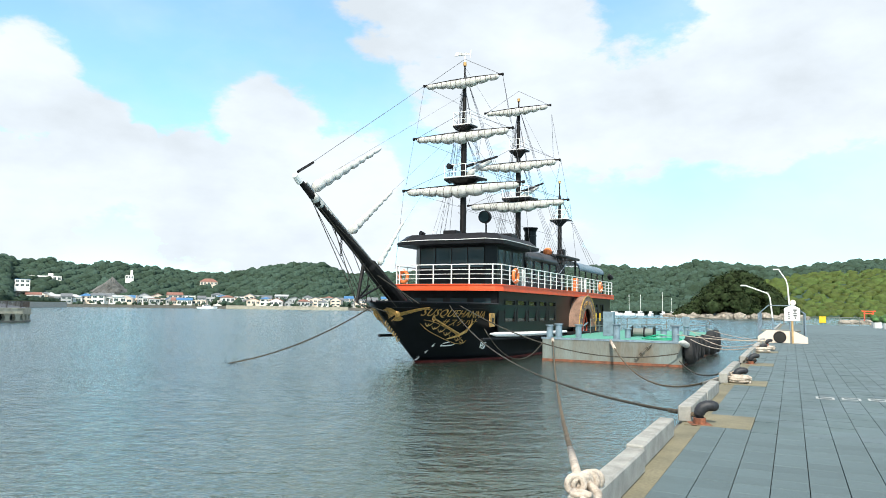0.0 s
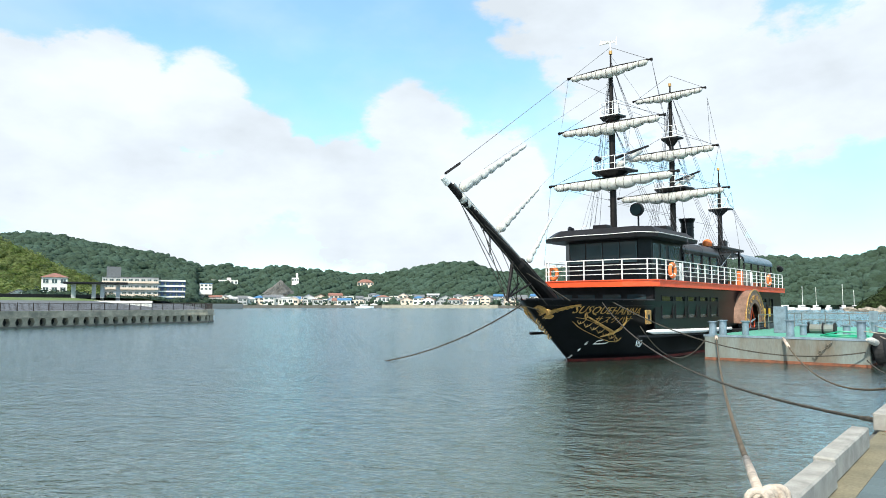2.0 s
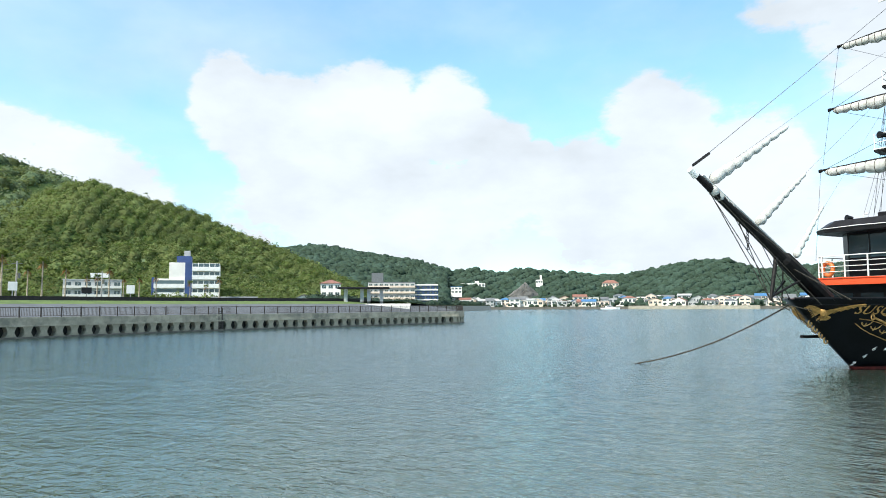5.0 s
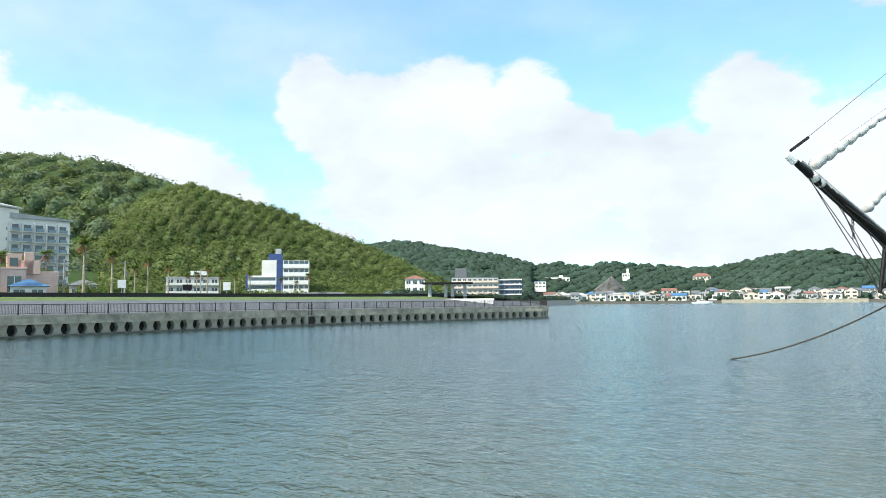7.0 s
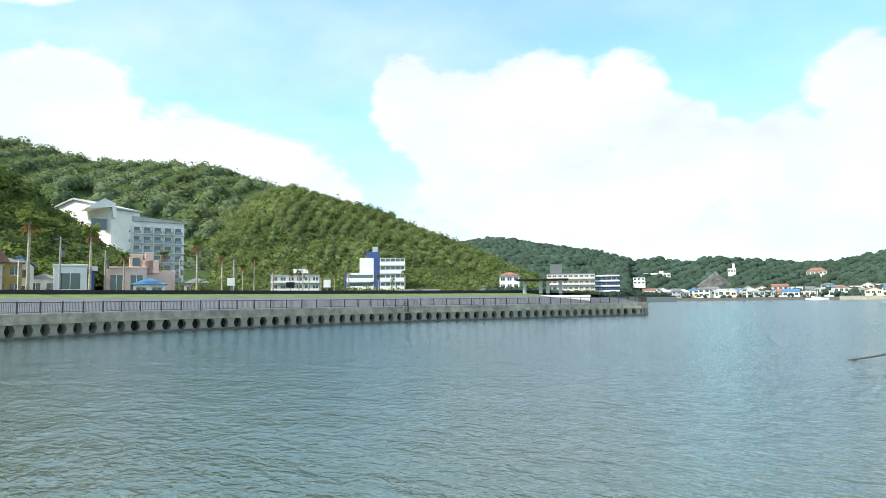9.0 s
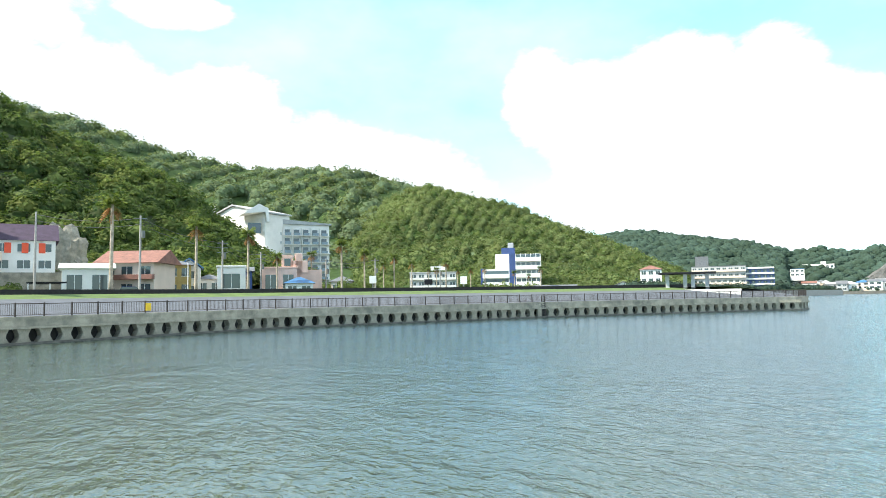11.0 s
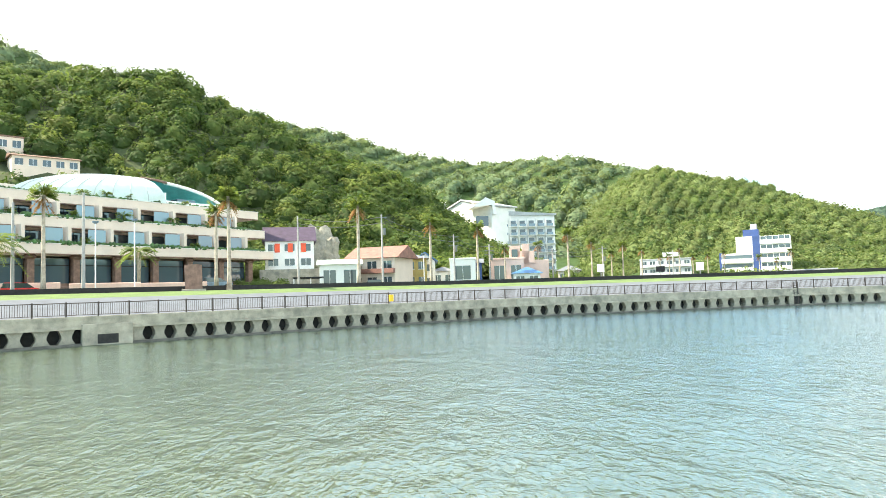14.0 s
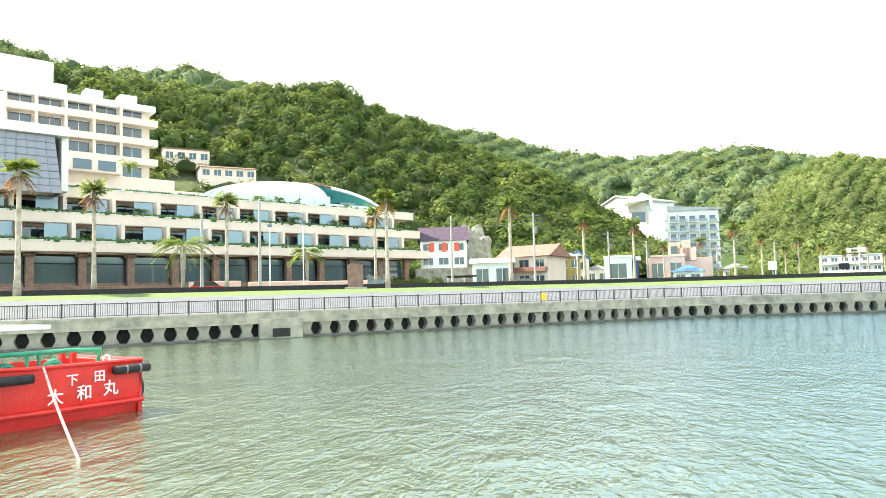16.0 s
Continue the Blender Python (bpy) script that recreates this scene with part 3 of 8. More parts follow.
SMALL = [lump(srnd, 1, 0.55, 0.9) for _ in range(6)]
ROUND = [lump(srnd, 2, 0.45, 0.85) for _ in range(6)]

# dark ground colour puts shade into the gaps between the crowns
near_hill = ridge("hill_near", [(-150, 15.5), (-135, 16), (-125, 16.3), (-112, 15.6), (-106, 16.0), (-103, 16.5), (-100.3, 16.3), (-98, 15.0), (-93.6, 13.5), (-90.7, 11.6), (-88.6, 10.8), (-84, 9.5), (-80.5, 7.3), (-77.5, 4.8), (-74, 2.2), (-71, 0.8)], 138, 225, 6, "steep wooded hillside behind the hotel", 3, "soil", lift=1.0)
far_ridge = ridge("hill_far", [(-150, 15), (-132, 17.8), (-125, 18.3), (-123, 17.7), (-120, 17.2), (-116, 17.4), (-112, 18.1), (-109, 17.3), (-106, 16.9), (-94, 14.4), (-87, 12.9), (-82, 11.4), (-76.5, 10.3), (-72, 10.5), (-66.6, 10.2), (-62, 8.9), (-57, 7.5), (-52, 5.5), (-46, 3.4)], 260, 560, 6, "long green ridge in the distance", 4, "leaf_deep", rough=12, lift=0.32)
peak_hill = ridge("hill_peak", [(-84, 1.5), (-78, 2.6), (-72, 4.1), (-68.5, 5.3), (-66, 7.0), (-64, 8.3), (-62, 9.0), (-60.8, 9.2), (-57, 8.1), (-54.3, 7.5), (-52.6, 6.9), (-51.3, 6.1), (-49, 5.3), (-46.5, 4.3), (-43, 2.6), (-40, 1.2)], 275, 430, 5, "rounded wooded hill with paler tree crowns", 5, "leaf_deep", rough=6, lift=0.2)
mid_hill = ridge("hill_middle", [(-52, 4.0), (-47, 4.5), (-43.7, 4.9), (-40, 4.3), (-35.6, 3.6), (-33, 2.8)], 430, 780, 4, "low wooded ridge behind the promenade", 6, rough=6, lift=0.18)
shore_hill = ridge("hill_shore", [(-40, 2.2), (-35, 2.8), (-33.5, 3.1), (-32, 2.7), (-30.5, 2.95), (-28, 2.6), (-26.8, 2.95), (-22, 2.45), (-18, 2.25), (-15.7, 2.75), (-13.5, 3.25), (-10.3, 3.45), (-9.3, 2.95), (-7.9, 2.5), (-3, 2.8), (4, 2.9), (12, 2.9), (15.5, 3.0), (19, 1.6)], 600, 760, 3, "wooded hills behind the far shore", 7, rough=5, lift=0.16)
right_hill = ridge("hill_right", [(6, 3.0), (13.9, 3.5), (16, 3.2), (18.8, 3.3), (20.9, 3.85), (23, 3.4), (27.3, 3.2), (29.6, 3.4), (33.4, 3.65), (40, 4.2), (50, 5.0), (64, 4.0)], 700, 1050, 2, "distant wooded hills with blue-green haze in the colour", 8, rough=8, lift=0.16)
low_hill = ridge("hill_low", [(22, 1.2), (25, 2.3), (29, 2.9), (33, 3.1), (38, 3.5), (46, 3.8), (56, 3.2), (64, 2.0)], 520, 760, 2, "sunlit wooded slope across the inlet", 9, rough=6)

# dark, plain and sunlit leaf colours are mixed evenly over the hillside
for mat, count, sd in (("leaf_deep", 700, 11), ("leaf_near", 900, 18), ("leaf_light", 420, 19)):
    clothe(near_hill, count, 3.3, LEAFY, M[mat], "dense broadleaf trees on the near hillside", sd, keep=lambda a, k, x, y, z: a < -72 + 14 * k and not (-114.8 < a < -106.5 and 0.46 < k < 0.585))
# ridge trees carry the haze in their leaf colour
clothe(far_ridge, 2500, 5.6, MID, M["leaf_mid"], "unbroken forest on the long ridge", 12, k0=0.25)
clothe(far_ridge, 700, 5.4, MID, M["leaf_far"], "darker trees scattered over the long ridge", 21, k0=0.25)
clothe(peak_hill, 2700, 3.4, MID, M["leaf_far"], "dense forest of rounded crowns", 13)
clothe(peak_hill, 1300, 3.5, MID, M["leaf_near"], "dark evergreen crowns among the forest", 22)
clothe(peak_hill, 600, 3.4, MID, M["leaf_deep"], "deep green trees on the lower slopes of the hill", 23, k1=0.6)
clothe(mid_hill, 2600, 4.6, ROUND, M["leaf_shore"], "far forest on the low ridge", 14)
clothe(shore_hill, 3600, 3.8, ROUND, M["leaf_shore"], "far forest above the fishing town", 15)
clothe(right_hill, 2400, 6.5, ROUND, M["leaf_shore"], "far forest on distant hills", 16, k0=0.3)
clothe(low_hill, 2200, 4.2, ROUND, M["leaf_near"], "sunlit forest across the inlet", 17)


def land(name, outline, z, mat, label, category):
    return tagged(part(name, prismed(outline, -3, z), mat), label, category, kind="structure")


# the far shore, one flat strip of built land before the hills
def arc(d, a0, a1, n=16):
    return [(math.sin(radians(a0 + (a1 - a0) * i / n)) * d, math.cos(radians(a0 + (a1 - a0) * i / n)) * d) for i in range(n + 1)]


land("far_shore", arc(560, -36, 14) + arc(700, 14, -36), 2.2, M["soil"], "flat built-up land along the far shore", "shore")

# ---- the opposite promenade ----
WALL = [(-36.0, -50.0), (-47.5, -26.0), (-60.5, -1.0), (-71.0, 22.0), (-72.5, 58.0), (-64.5, 98.0)]
PROM_Z = 2.05
END = [(-63.0, 101.5), (-64.0, 105.0), (-67.0, 107.5), (-74, 109), (-140, 128)]


def offset_line(line, d):
    """The line moved d metres inland (to the left of its direction of travel)."""
    out = []
    for i, p in enumerate(line):
        a, b = Vector(line[max(i - 1, 0)]), Vector(line[min(i + 1, len(line) - 1)])
        t = (b - a).normalized()
        out.append((p[0] - t.y * d, p[1] + t.x * d))
    return out


def lawn_z(d):
    return PROM_Z + 1.45 * min(1, (d - 0.3) / 8.2) if d < 8.5 else PROM_Z + 1.45 + 0.45 * min(1, (d - 8.5) / 4)


def strip(name, line, d0, d1, zf, mat, label, category, n=5):
    verts, faces = [], []
    for j in range(n + 1):
        d = d0 + (d1 - d0) * j / n
        verts += [(x, y, zf(d)) for x, y in offset_line(line, d)]
    m = len(line)
    for j in range(n):
        for i in range(m - 1):
            faces.append((j * m + i, j * m + i + 1, (j + 1) * m + i + 1, (j + 1) * m + i))
    return tagged(mesh_from(name, verts, faces, mat, True), label, category, kind="structure")


LINE = WALL + END[:-1]
strip("promenade_path", WALL + END, 0.3, 8.5, lawn_z, M["path"], "pale paved promenade rising behind the railing", "path", 4)
strip("lawn", WALL + END, 8.5, 12.6, lawn_z, M["grass"], "mown grass bank between promenade and road", "lawn", 6)
strip("coast_road", WALL + END, 12.6, 18.6, lambda d: 3.93, M["asphalt"], "asphalt coast road behind the lawn", "road", 2)
land("town_ground", offset_line(WALL, 18.5) + [(-105, 118), (-160, 195), (-205, 300), (-222, 350), (-240, 430), (-700, 500), (-900, -300), (-500, -700), (-60, -260), (-20, -75)], 3.90, M["soil"], "flat ground of the town behind the coast road", "ground")

# low dark wall beside the road
bm = bmesh.new()
a, b = offset_line(WALL, 18.6), offset_line(WALL, 18.9)
for i in range(len(WALL) - 1):
    vs = [bm.verts.new((*p, z)) for z in (3.3, 4.55) for p in (a[i], a[i + 1], b[i + 1], b[i])]
    for f in ((0, 1, 5, 4), (1, 2, 6, 5), (2, 3, 7, 6), (3, 0, 4, 7), (4, 5, 6, 7)):
        bm.faces.new([vs[k] for k in f])
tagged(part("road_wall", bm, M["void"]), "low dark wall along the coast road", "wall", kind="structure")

# sea wall: coping, upper face, ledge, near-black backing as shade behind the piers
sea = LINE


def wall_band(name, d0, d1, z0, z1, mat, label, line=sea):
    p0, p1 = offset_line(line, d0), offset_line(line, d1)
    bm = bmesh.new()
    rows = [[bm.verts.new((*p, z)) for p in pp] for pp, z in ((p0, z0), (p0, z1), (p1, z1), (p1, z0))]
    for i in range(len(line) - 1):
        for r in range(4):
            bm.faces.new((rows[r][i], rows[r][i + 1], rows[(r + 1) % 4][i + 1], rows[(r + 1) % 4][i]))
    return tagged(part(name, bm, mat), label, "sea wall", kind="structure")


wall_band("sea_wall_coping", -0.04, 0.45, 1.90, PROM_Z + 0.06, M["concrete"], "weathered concrete coping of the sea wall")
wall_band("sea_wall_face", 0.0, 0.42, 1.36, 1.90, M["concrete"], "stained concrete face of the sea wall")
wall_band("sea_wall_ledge", -0.20, 0.5, 1.19, 1.36, M["concrete"], "concrete ledge above the piers")
wall_band("sea_wall_recess", 0.85, 3.0, -2.0, 2.0, M["void"], "near-black backing painted as shade behind the sea wall piers")
wall_band("sea_wall_footing", -0.10, 0.7, -2.0, 0.17, M["wet"], "wet tidal footing of the sea wall")


def stations(line, step, start=0.0):
    """Places every step metres along a line, with the heading there."""
    out, left = [], start
    for p, r in zip(line, line[1:]):
        p, r = Vector(p), Vector(r)
        n = (r - p).length
        t = (r - p) / n
        while left < n:
            out.append((p + t * left, math.degrees(math.atan2(t.y, t.x))))
            left += step
        left -= n
    return out


wall_piers = new("sea_wall_piers")
tagged(wall_piers, "row of flared concrete piers under the sea wall", "piers", kind="structure")
pier0 = None
for p, h in stations(sea, 1.58, 0.4):
    m = pose(p.x, p.y, 0, 0, 0, h)
    if pier0 is None:
        pier0 = part("pier", side_prism(bmesh.new(), [(-0.54, 0.04), (0.54, 0.04), (0.54, 0.18), (0.33, 0.56), (0.33, 0.76), (0.52, 1.19), (-0.52, 1.19), (-0.33, 0.76), (-0.33, 0.56), (-0.54, 0.18)], 0.10, 0.9), M["concrete"], wall_piers)
        pier0.matrix_basis = m
    else:
        o = again(pier0, wall_piers)
        o.matrix_basis = m

# bronze railing along the promenade
rail = new("promenade_railing")
tagged(rail, "dark bronze railing with upright bars along the promenade", "railing")
rl = offset_line(sea, 0.22)
for h, r in ((0.12, 0.022), (0.98, 0.035)):
    part("rail_bar", tubed([(x, y, PROM_Z + 0.06 + h) for x, y in rl], r, 6), M["bronze"], rail)
post0 = None
for p, h in stations(rl, 2.1, 1.0):
    if post0 is None:
        post0 = part("rail_post", boxed(-0.05, 0.05, -0.05, 0.05, 0, 1.08, 0.01), M["bronze"], rail)
        post0.matrix_basis = pose(p.x, p.y, PROM_Z + 0.05, 0, 0, h)
    else:
        again(post0, rail, (p.x, p.y, PROM_Z + 0.05), h)
bm = bmesh.new()
for p, h in stations(rl, 0.15):
    for dx, dy in ((0.012, 0.0),):
        vs = [bm.verts.new((p.x + a, p.y + b, PROM_Z + z)) for z in (0.18, 1.04) for a, b in ((-0.012, -0.012), (0.012, -0.012), (0.012, 0.012), (-0.012, 0.012))]
        for f in ((0, 1, 5, 4), (1, 2, 6, 5), (2, 3, 7, 6), (3, 0, 4, 7)):
            bm.faces.new([vs[k] for k in f])
tagged(part("baluster_rest", bm, M["bronze"], rail), kind="stuff")
part("yellow_notice", boxed(-0.25, 0.25, -0.04, 0.04, 0.25, 0.90, 0.01), M["signyellow"], rail, "yellow notice board on the railing").matrix_basis = pose(-64.35, 7.5, PROM_Z, 0, 0, 117)

# boat ladder in a slot, and the drain outlet
lad = thing("wharf_ladder", (-72.62, 57.98, 0), "dark steel ladder in a slot of the sea wall", "ladder", rz=83)
part("pilaster", boxed(-0.95, -0.35, -0.25, 0.3, -1, 2.06, 0.02), M["concrete"], lad)
for x in (-0.25, 0.25):
    part("stile", boxed(x - 0.05, x + 0.05, -0.2, -0.1, 0.0, 2.9), M["bronze"], lad)
for i in range(9):
    part("rung", boxed(-0.25, 0.25, -0.18, -0.12, 0.2 + 0.28 * i, 0.25 + 0.28 * i), M["bronze"], lad)
# near-black sheet stands for the shade in the slot
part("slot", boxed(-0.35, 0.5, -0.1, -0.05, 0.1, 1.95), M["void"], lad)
outl = thing("drain_outlet", (-53.4, -14.7, 0), "square concrete drain outlet in the sea wall", "drain", rz=117)
part("surround", boxed(-1.7, 1.7, -0.28, 0.35, 0.0, 1.55, 0.03), M["concrete"], outl)
# near-black panel stands for the shade inside the outlet
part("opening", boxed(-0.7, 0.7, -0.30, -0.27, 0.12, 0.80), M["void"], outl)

# ---- the black sightseeing ship: x to port, y aft, z up from the waterline at her stem ----
ship = new("sailing_ship")
ship.matrix_basis = Matrix.Translation((-1.25, 37.3, 0)) @ pose(0, 0, 0, 0, 0, qrot())
tagged(ship, "black three-masted paddle ship with red deck band and furled sails", "ship")
HULL_TOP = 3.25


def stem_y(z):
    return -0.3 - 1.38 * max(z, -0.4)


def half_breadth(y, z):
    k = max(0.0, min(1.0, z / 3.2))
    full = 2.95 + 0.42 * k
    t = max(0.0, y - stem_y(z)) / (9.0 - 1.6 * k)
    b = full * math.sin(math.pi / 2 * min(1.0, t)) ** 0.82
    return b * (1 - 0.12 * smoothstep((y - 26) / 4))


def hull_piece(z0, z1, levels):
    bm = bmesh.new()
    ys = [0, 0.012, 0.03, 0.05, 0.08, 0.11, 0.14, 0.18, 0.22, 0.27, 0.33, 0.42, 0.55, 0.7, 0.85, 0.93, 1.0]
    grid = {}
    for side in (1, -1):
        for j in range(levels + 1):
            z = z0 + (z1 - z0) * j / levels
            ys0 = stem_y(z)
            for i, f in enumerate(ys):
                y = ys0 + (30.2 - ys0) * f
                grid[side, i, j] = bm.verts.new((side * max(0.06, half_breadth(y, z)), y, z))
    n = len(ys) - 1
    for side in (1, -1):
        for j in range(levels):
            for i in range(n):
                bm.faces.new([grid[side, a, b] for a, b in ((i, j), (i + 1, j), (i + 1, j + 1), (i, j + 1))])
    for j in range(levels):
        bm.faces.new((grid[1, 0, j], grid[1, 0, j + 1], grid[-1, 0, j + 1], grid[-1, 0, j]))
        bm.faces.new((grid[1, n, j], grid[1, n, j + 1], grid[-1, n, j + 1], grid[-1, n, j]))
    for i in range(n):
        bm.faces.new([grid[s, a, 0] for s, a in ((1, i), (1, i + 1), (-1, i + 1), (-1, i))])
    return bm


part("hull", hull_piece(0.14, HULL_TOP, 12), M["black"], ship, "glossy black hull with raked clipper bow", smooth=True)
part("bottom", hull_piece(-0.9, 0.14, 3), M["antifoul"], ship, "dull red bottom paint at the waterline", smooth=True)
# foredeck
bm = bmesh.new()
ys = [-4.0 + i * 0.7 for i in range(12)]
vs = [bm.verts.new((half_breadth(y, 2.55) - 0.05, y, 2.55)) for y in ys] + [bm.verts.new((-half_breadth(y, 2.55) + 0.05, y, 2.55)) for y in ys[::-1]]
bm.faces.new(vs)
part("foredeck", bm, M["blackmatt"], ship)
# capping rail along the bulwark, on either side
for side in (1, -1):
    part("capping_rail", tubed([(side * half_breadth(y, HULL_TOP), y, HULL_TOP + 0.02) for y in (-4.7, -4.3, -3.8, -3, -2, -1, 0, 1, 2, 3)], 0.07, 6), M["black"], ship)
    part("sheer_line", tubed([(side * (half_breadth(y, 3.0) + 0.012), y, 3.0) for y in (-4.0, -3.4, -2.6, -1.6, -0.5, 0.8, 2, 3)], 0.018, 5), M["blackmatt"], ship, "thin black rubbing line")

# main cabin with its window openings, port side cut through
CAB = 3.33
WINS = [(4.15, 5.75), (6.15, 7.7), (8.15, 9.6), (10.2, 11.6), (12.2, 13.6), (22.4, 23.3), (24.4, 25.3), (26.4, 27.3)]
for side in (1, -1):
    bm = bmesh.new()
    cuts = [3.2] + [v for w in WINS for v in w] + [29.8]
    x0, x1 = sorted((side * CAB, side * (CAB - 0.1)))
    box(bm, x0, x1, 3.2, 29.8, 1.6, 2.25)
    box(bm, x0, x1, 3.2, 29.8, 3.52, 4.03)
    for a, b in zip(cuts[0::2], cuts[1::2]):
        box(bm, x0, x1, a, b, 2.25, 3.52)
    part("cabin_wall", bm, M["black"], ship)
    for a, b in WINS:
        w = part("cabin_window", boxed(side * (CAB - 0.07) - 0.01, side * (CAB - 0.07) + 0.01, a, b, 2.25, 3.52), M["saloon"], ship, "dark saloon window")
        bm = bmesh.new()
        for c, d, e, f in ((a, b, 2.22, 2.27), (a, b, 3.50, 3.55), (a - .03, a + .03, 2.22, 3.55), (b - .03, b + .03, 2.22, 3.55)):
            box(bm, side * CAB - 0.02, side * CAB + 0.03, c, d, e, f)
        part("window_frame", bm, M["blackmatt"], w)
bm = boxed(-CAB, CAB, 3.22, 3.32, 2.55, 4.03)
part("cabin_front", bm, M["blackmatt"], ship)
for x in (-2.3, -0.8, 0.8, 2.3):
    part("cabin_window", boxed(x - 0.55, x + 0.55, 3.19, 3.215, 2.95, 3.6), M["glass"], ship)
part("cabin_end", boxed(-CAB, CAB, 29.7, 29.8, 1.6, 4.03), M["blackmatt"], ship)
part("saloon_floor", boxed(-CAB + 0.1, CAB - 0.1, 3.3, 29.7, 1.55, 1.65), M["wood"], ship)

# red-banded upper deck
OUT = [(-3.62, 30.1), (-3.62, 3.2), (-3.3, 2.75), (-1.8, 2.45), (1.8, 2.45), (3.3, 2.75), (3.62, 3.2), (3.62, 30.1)]
bm = prismed(OUT, 4.03, 4.41)
part("upper_deck", bm, M["red"], ship, "bright vermilion band round the upper deck")
part("deck_floor", prismed([(x * 0.985, 2.55 + (y - 2.45) * 0.995) for x, y in OUT], 4.412, 4.43), M["steel"], ship)
part("deck_shelf", prismed([(x * 1.012, 2.40 + (y - 2.45)) for x, y in OUT], 4.36, 4.40), M["red"], ship)

# white guard rail: each run of bars and each post
edge = [(-3.5, 29.9), (-3.5, 3.2), (-3.2, 2.87), (-1.75, 2.57), (1.75, 2.57), (3.2, 2.87), (3.5, 3.2), (3.5, 29.9)]
for h in (0.30, 0.56, 0.82, 1.12):
    part("rail_bar", tubed([(x, y, 4.43 + h) for x, y in edge], 0.030 if h > 1 else 0.020, 6), M["white"], ship, "white guard rail bar")
spots = [(x, y) for x in (-3.5, 3.5) for y in [3.2 + 1.27 * i for i in range(22)]] + [(x, 2.57 + max(0, abs(x) - 1.75) * 0.207) for x in (-3.1, -1.75, -0.6, 0.6, 1.75, 3.1)]
for x, y in spots:
    part("rail_post", boxed(x - 0.03, x + 0.03, y - 0.03, y + 0.03, 4.42, 5.56, 0.008), M["white"], ship)

# wheelhouse
WH = [(-2.75, 9.0), (-2.75, 4.3), (-2.2, 3.75), (2.2, 3.75), (2.75, 4.3), (2.75, 9.0)]
part("wheelhouse_wall", prismed(WH, 4.42, 6.95), M["black"], ship, "black wheelhouse wall")
for x in (-1.62, -0.54, 0.54, 1.62):
    w = part("wheelhouse_window", boxed(x - 0.50, x + 0.50, 3.71, 3.755, 5.45, 6.65, 0.01), M["glass"], ship, "dark tinted bridge window")
    part("window_frame", boxed(x - 0.545, x - 0.50, 3.70, 3.75, 5.40, 6.70), M["blackmatt"], w)
for side in (1, -1):
    for y0, y1 in ((4.5, 5.2), (5.6, 6.3), (6.8, 8.4)):
        part("wheelhouse_window", boxed(side * 2.77 - 0.02, side * 2.77 + 0.02, y0, y1, 5.3, 6.55, 0.008), M["bluepane"], ship)
bm = bmesh.new()
lo = [(-3.55, 9.4), (-3.55, 3.3), (-2.7, 2.55), (2.7, 2.55), (3.55, 3.3), (3.55, 9.4)]
a = [bm.verts.new((x, y, 6.78)) for x, y in lo]
b = [bm.verts.new((x * 1.01, (y - 6) * 1.01 + 6, 6.98)) for x, y in lo]
c = [bm.verts.new((x * 0.86, (y - 6) * 0.88 + 6, 7.42)) for x, y in lo]
for r0, r1 in ((a, b), (b, c)):
    for i in range(6):
        bm.faces.new((r0[i], r0[(i + 1) % 6], r1[(i + 1) % 6], r1[i]))
bm.faces.new(a[::-1])
bm.faces.new(c)
roof = part("wheelhouse_roof", bm, M["blackmatt"], ship, "black roof with sloping eaves")
part("light_string", tubed([(-3.62, 3.3, 7.02), (-2.75, 2.50, 7.0), (-1, 2.48, 7.03), (1, 2.48, 7.0), (2.75, 2.50, 7.03), (3.62, 3.3, 7.0), (3.62, 6, 7.03), (3.62, 9.3, 7.0)], 0.022, 5), M["white"], roof, "pale string of bulbs")
part("skylight", boxed(-0.7, 0.2, 3.9, 4.7, 7.42, 7.75, 0.04), M["blackmatt"], roof)
part("radar_dome", tubed([(-0.2, 5.0, 7.42), (-0.2, 5.0, 7.62), (-0.2, 5.0, 7.70)], [0.32, 0.32, 0.18], 12), M["white"], roof, "white radar dome")
part("roof_vent", tubed([(-2.2, 4.2, 7.3), (-2.2, 4.2, 7.6), (-2.3, 3.95, 7.65)], [0.12, 0.14, 0.16], 10), M["blackmatt"], roof)
part("roof_lamp", tubed([(-1.7, 4.5, 7.3), (-1.7, 4.5, 7.78), (-1.45, 4.5, 7.8)], [0.03, 0.03, 0.05], 6), M["white"], roof)
part("roof_locker", boxed(2.1, 2.9, 6.2, 7.2, 7.2, 7.7, 0.05), M["blackmatt"], roof)
# searchlight on its stand
sl = part("searchlight", tubed([(0.9, 6.5, 8.85), (0.9, 6.75, 8.87), (0.9, 7.2, 8.90)], [0.40, 0.42, 0.25], 16), M["blackmatt"], ship, "round black searchlight on a stand")
part("lens", tubed([(0.9, 6.49, 8.85), (0.9, 6.47, 8.85)], 0.34, 16), M["glass"], sl)
part("stand", tubed([(0.9, 6.85, 7.4), (0.9, 6.85, 8.5)], 0.06, 8), M["blackmatt"], sl)

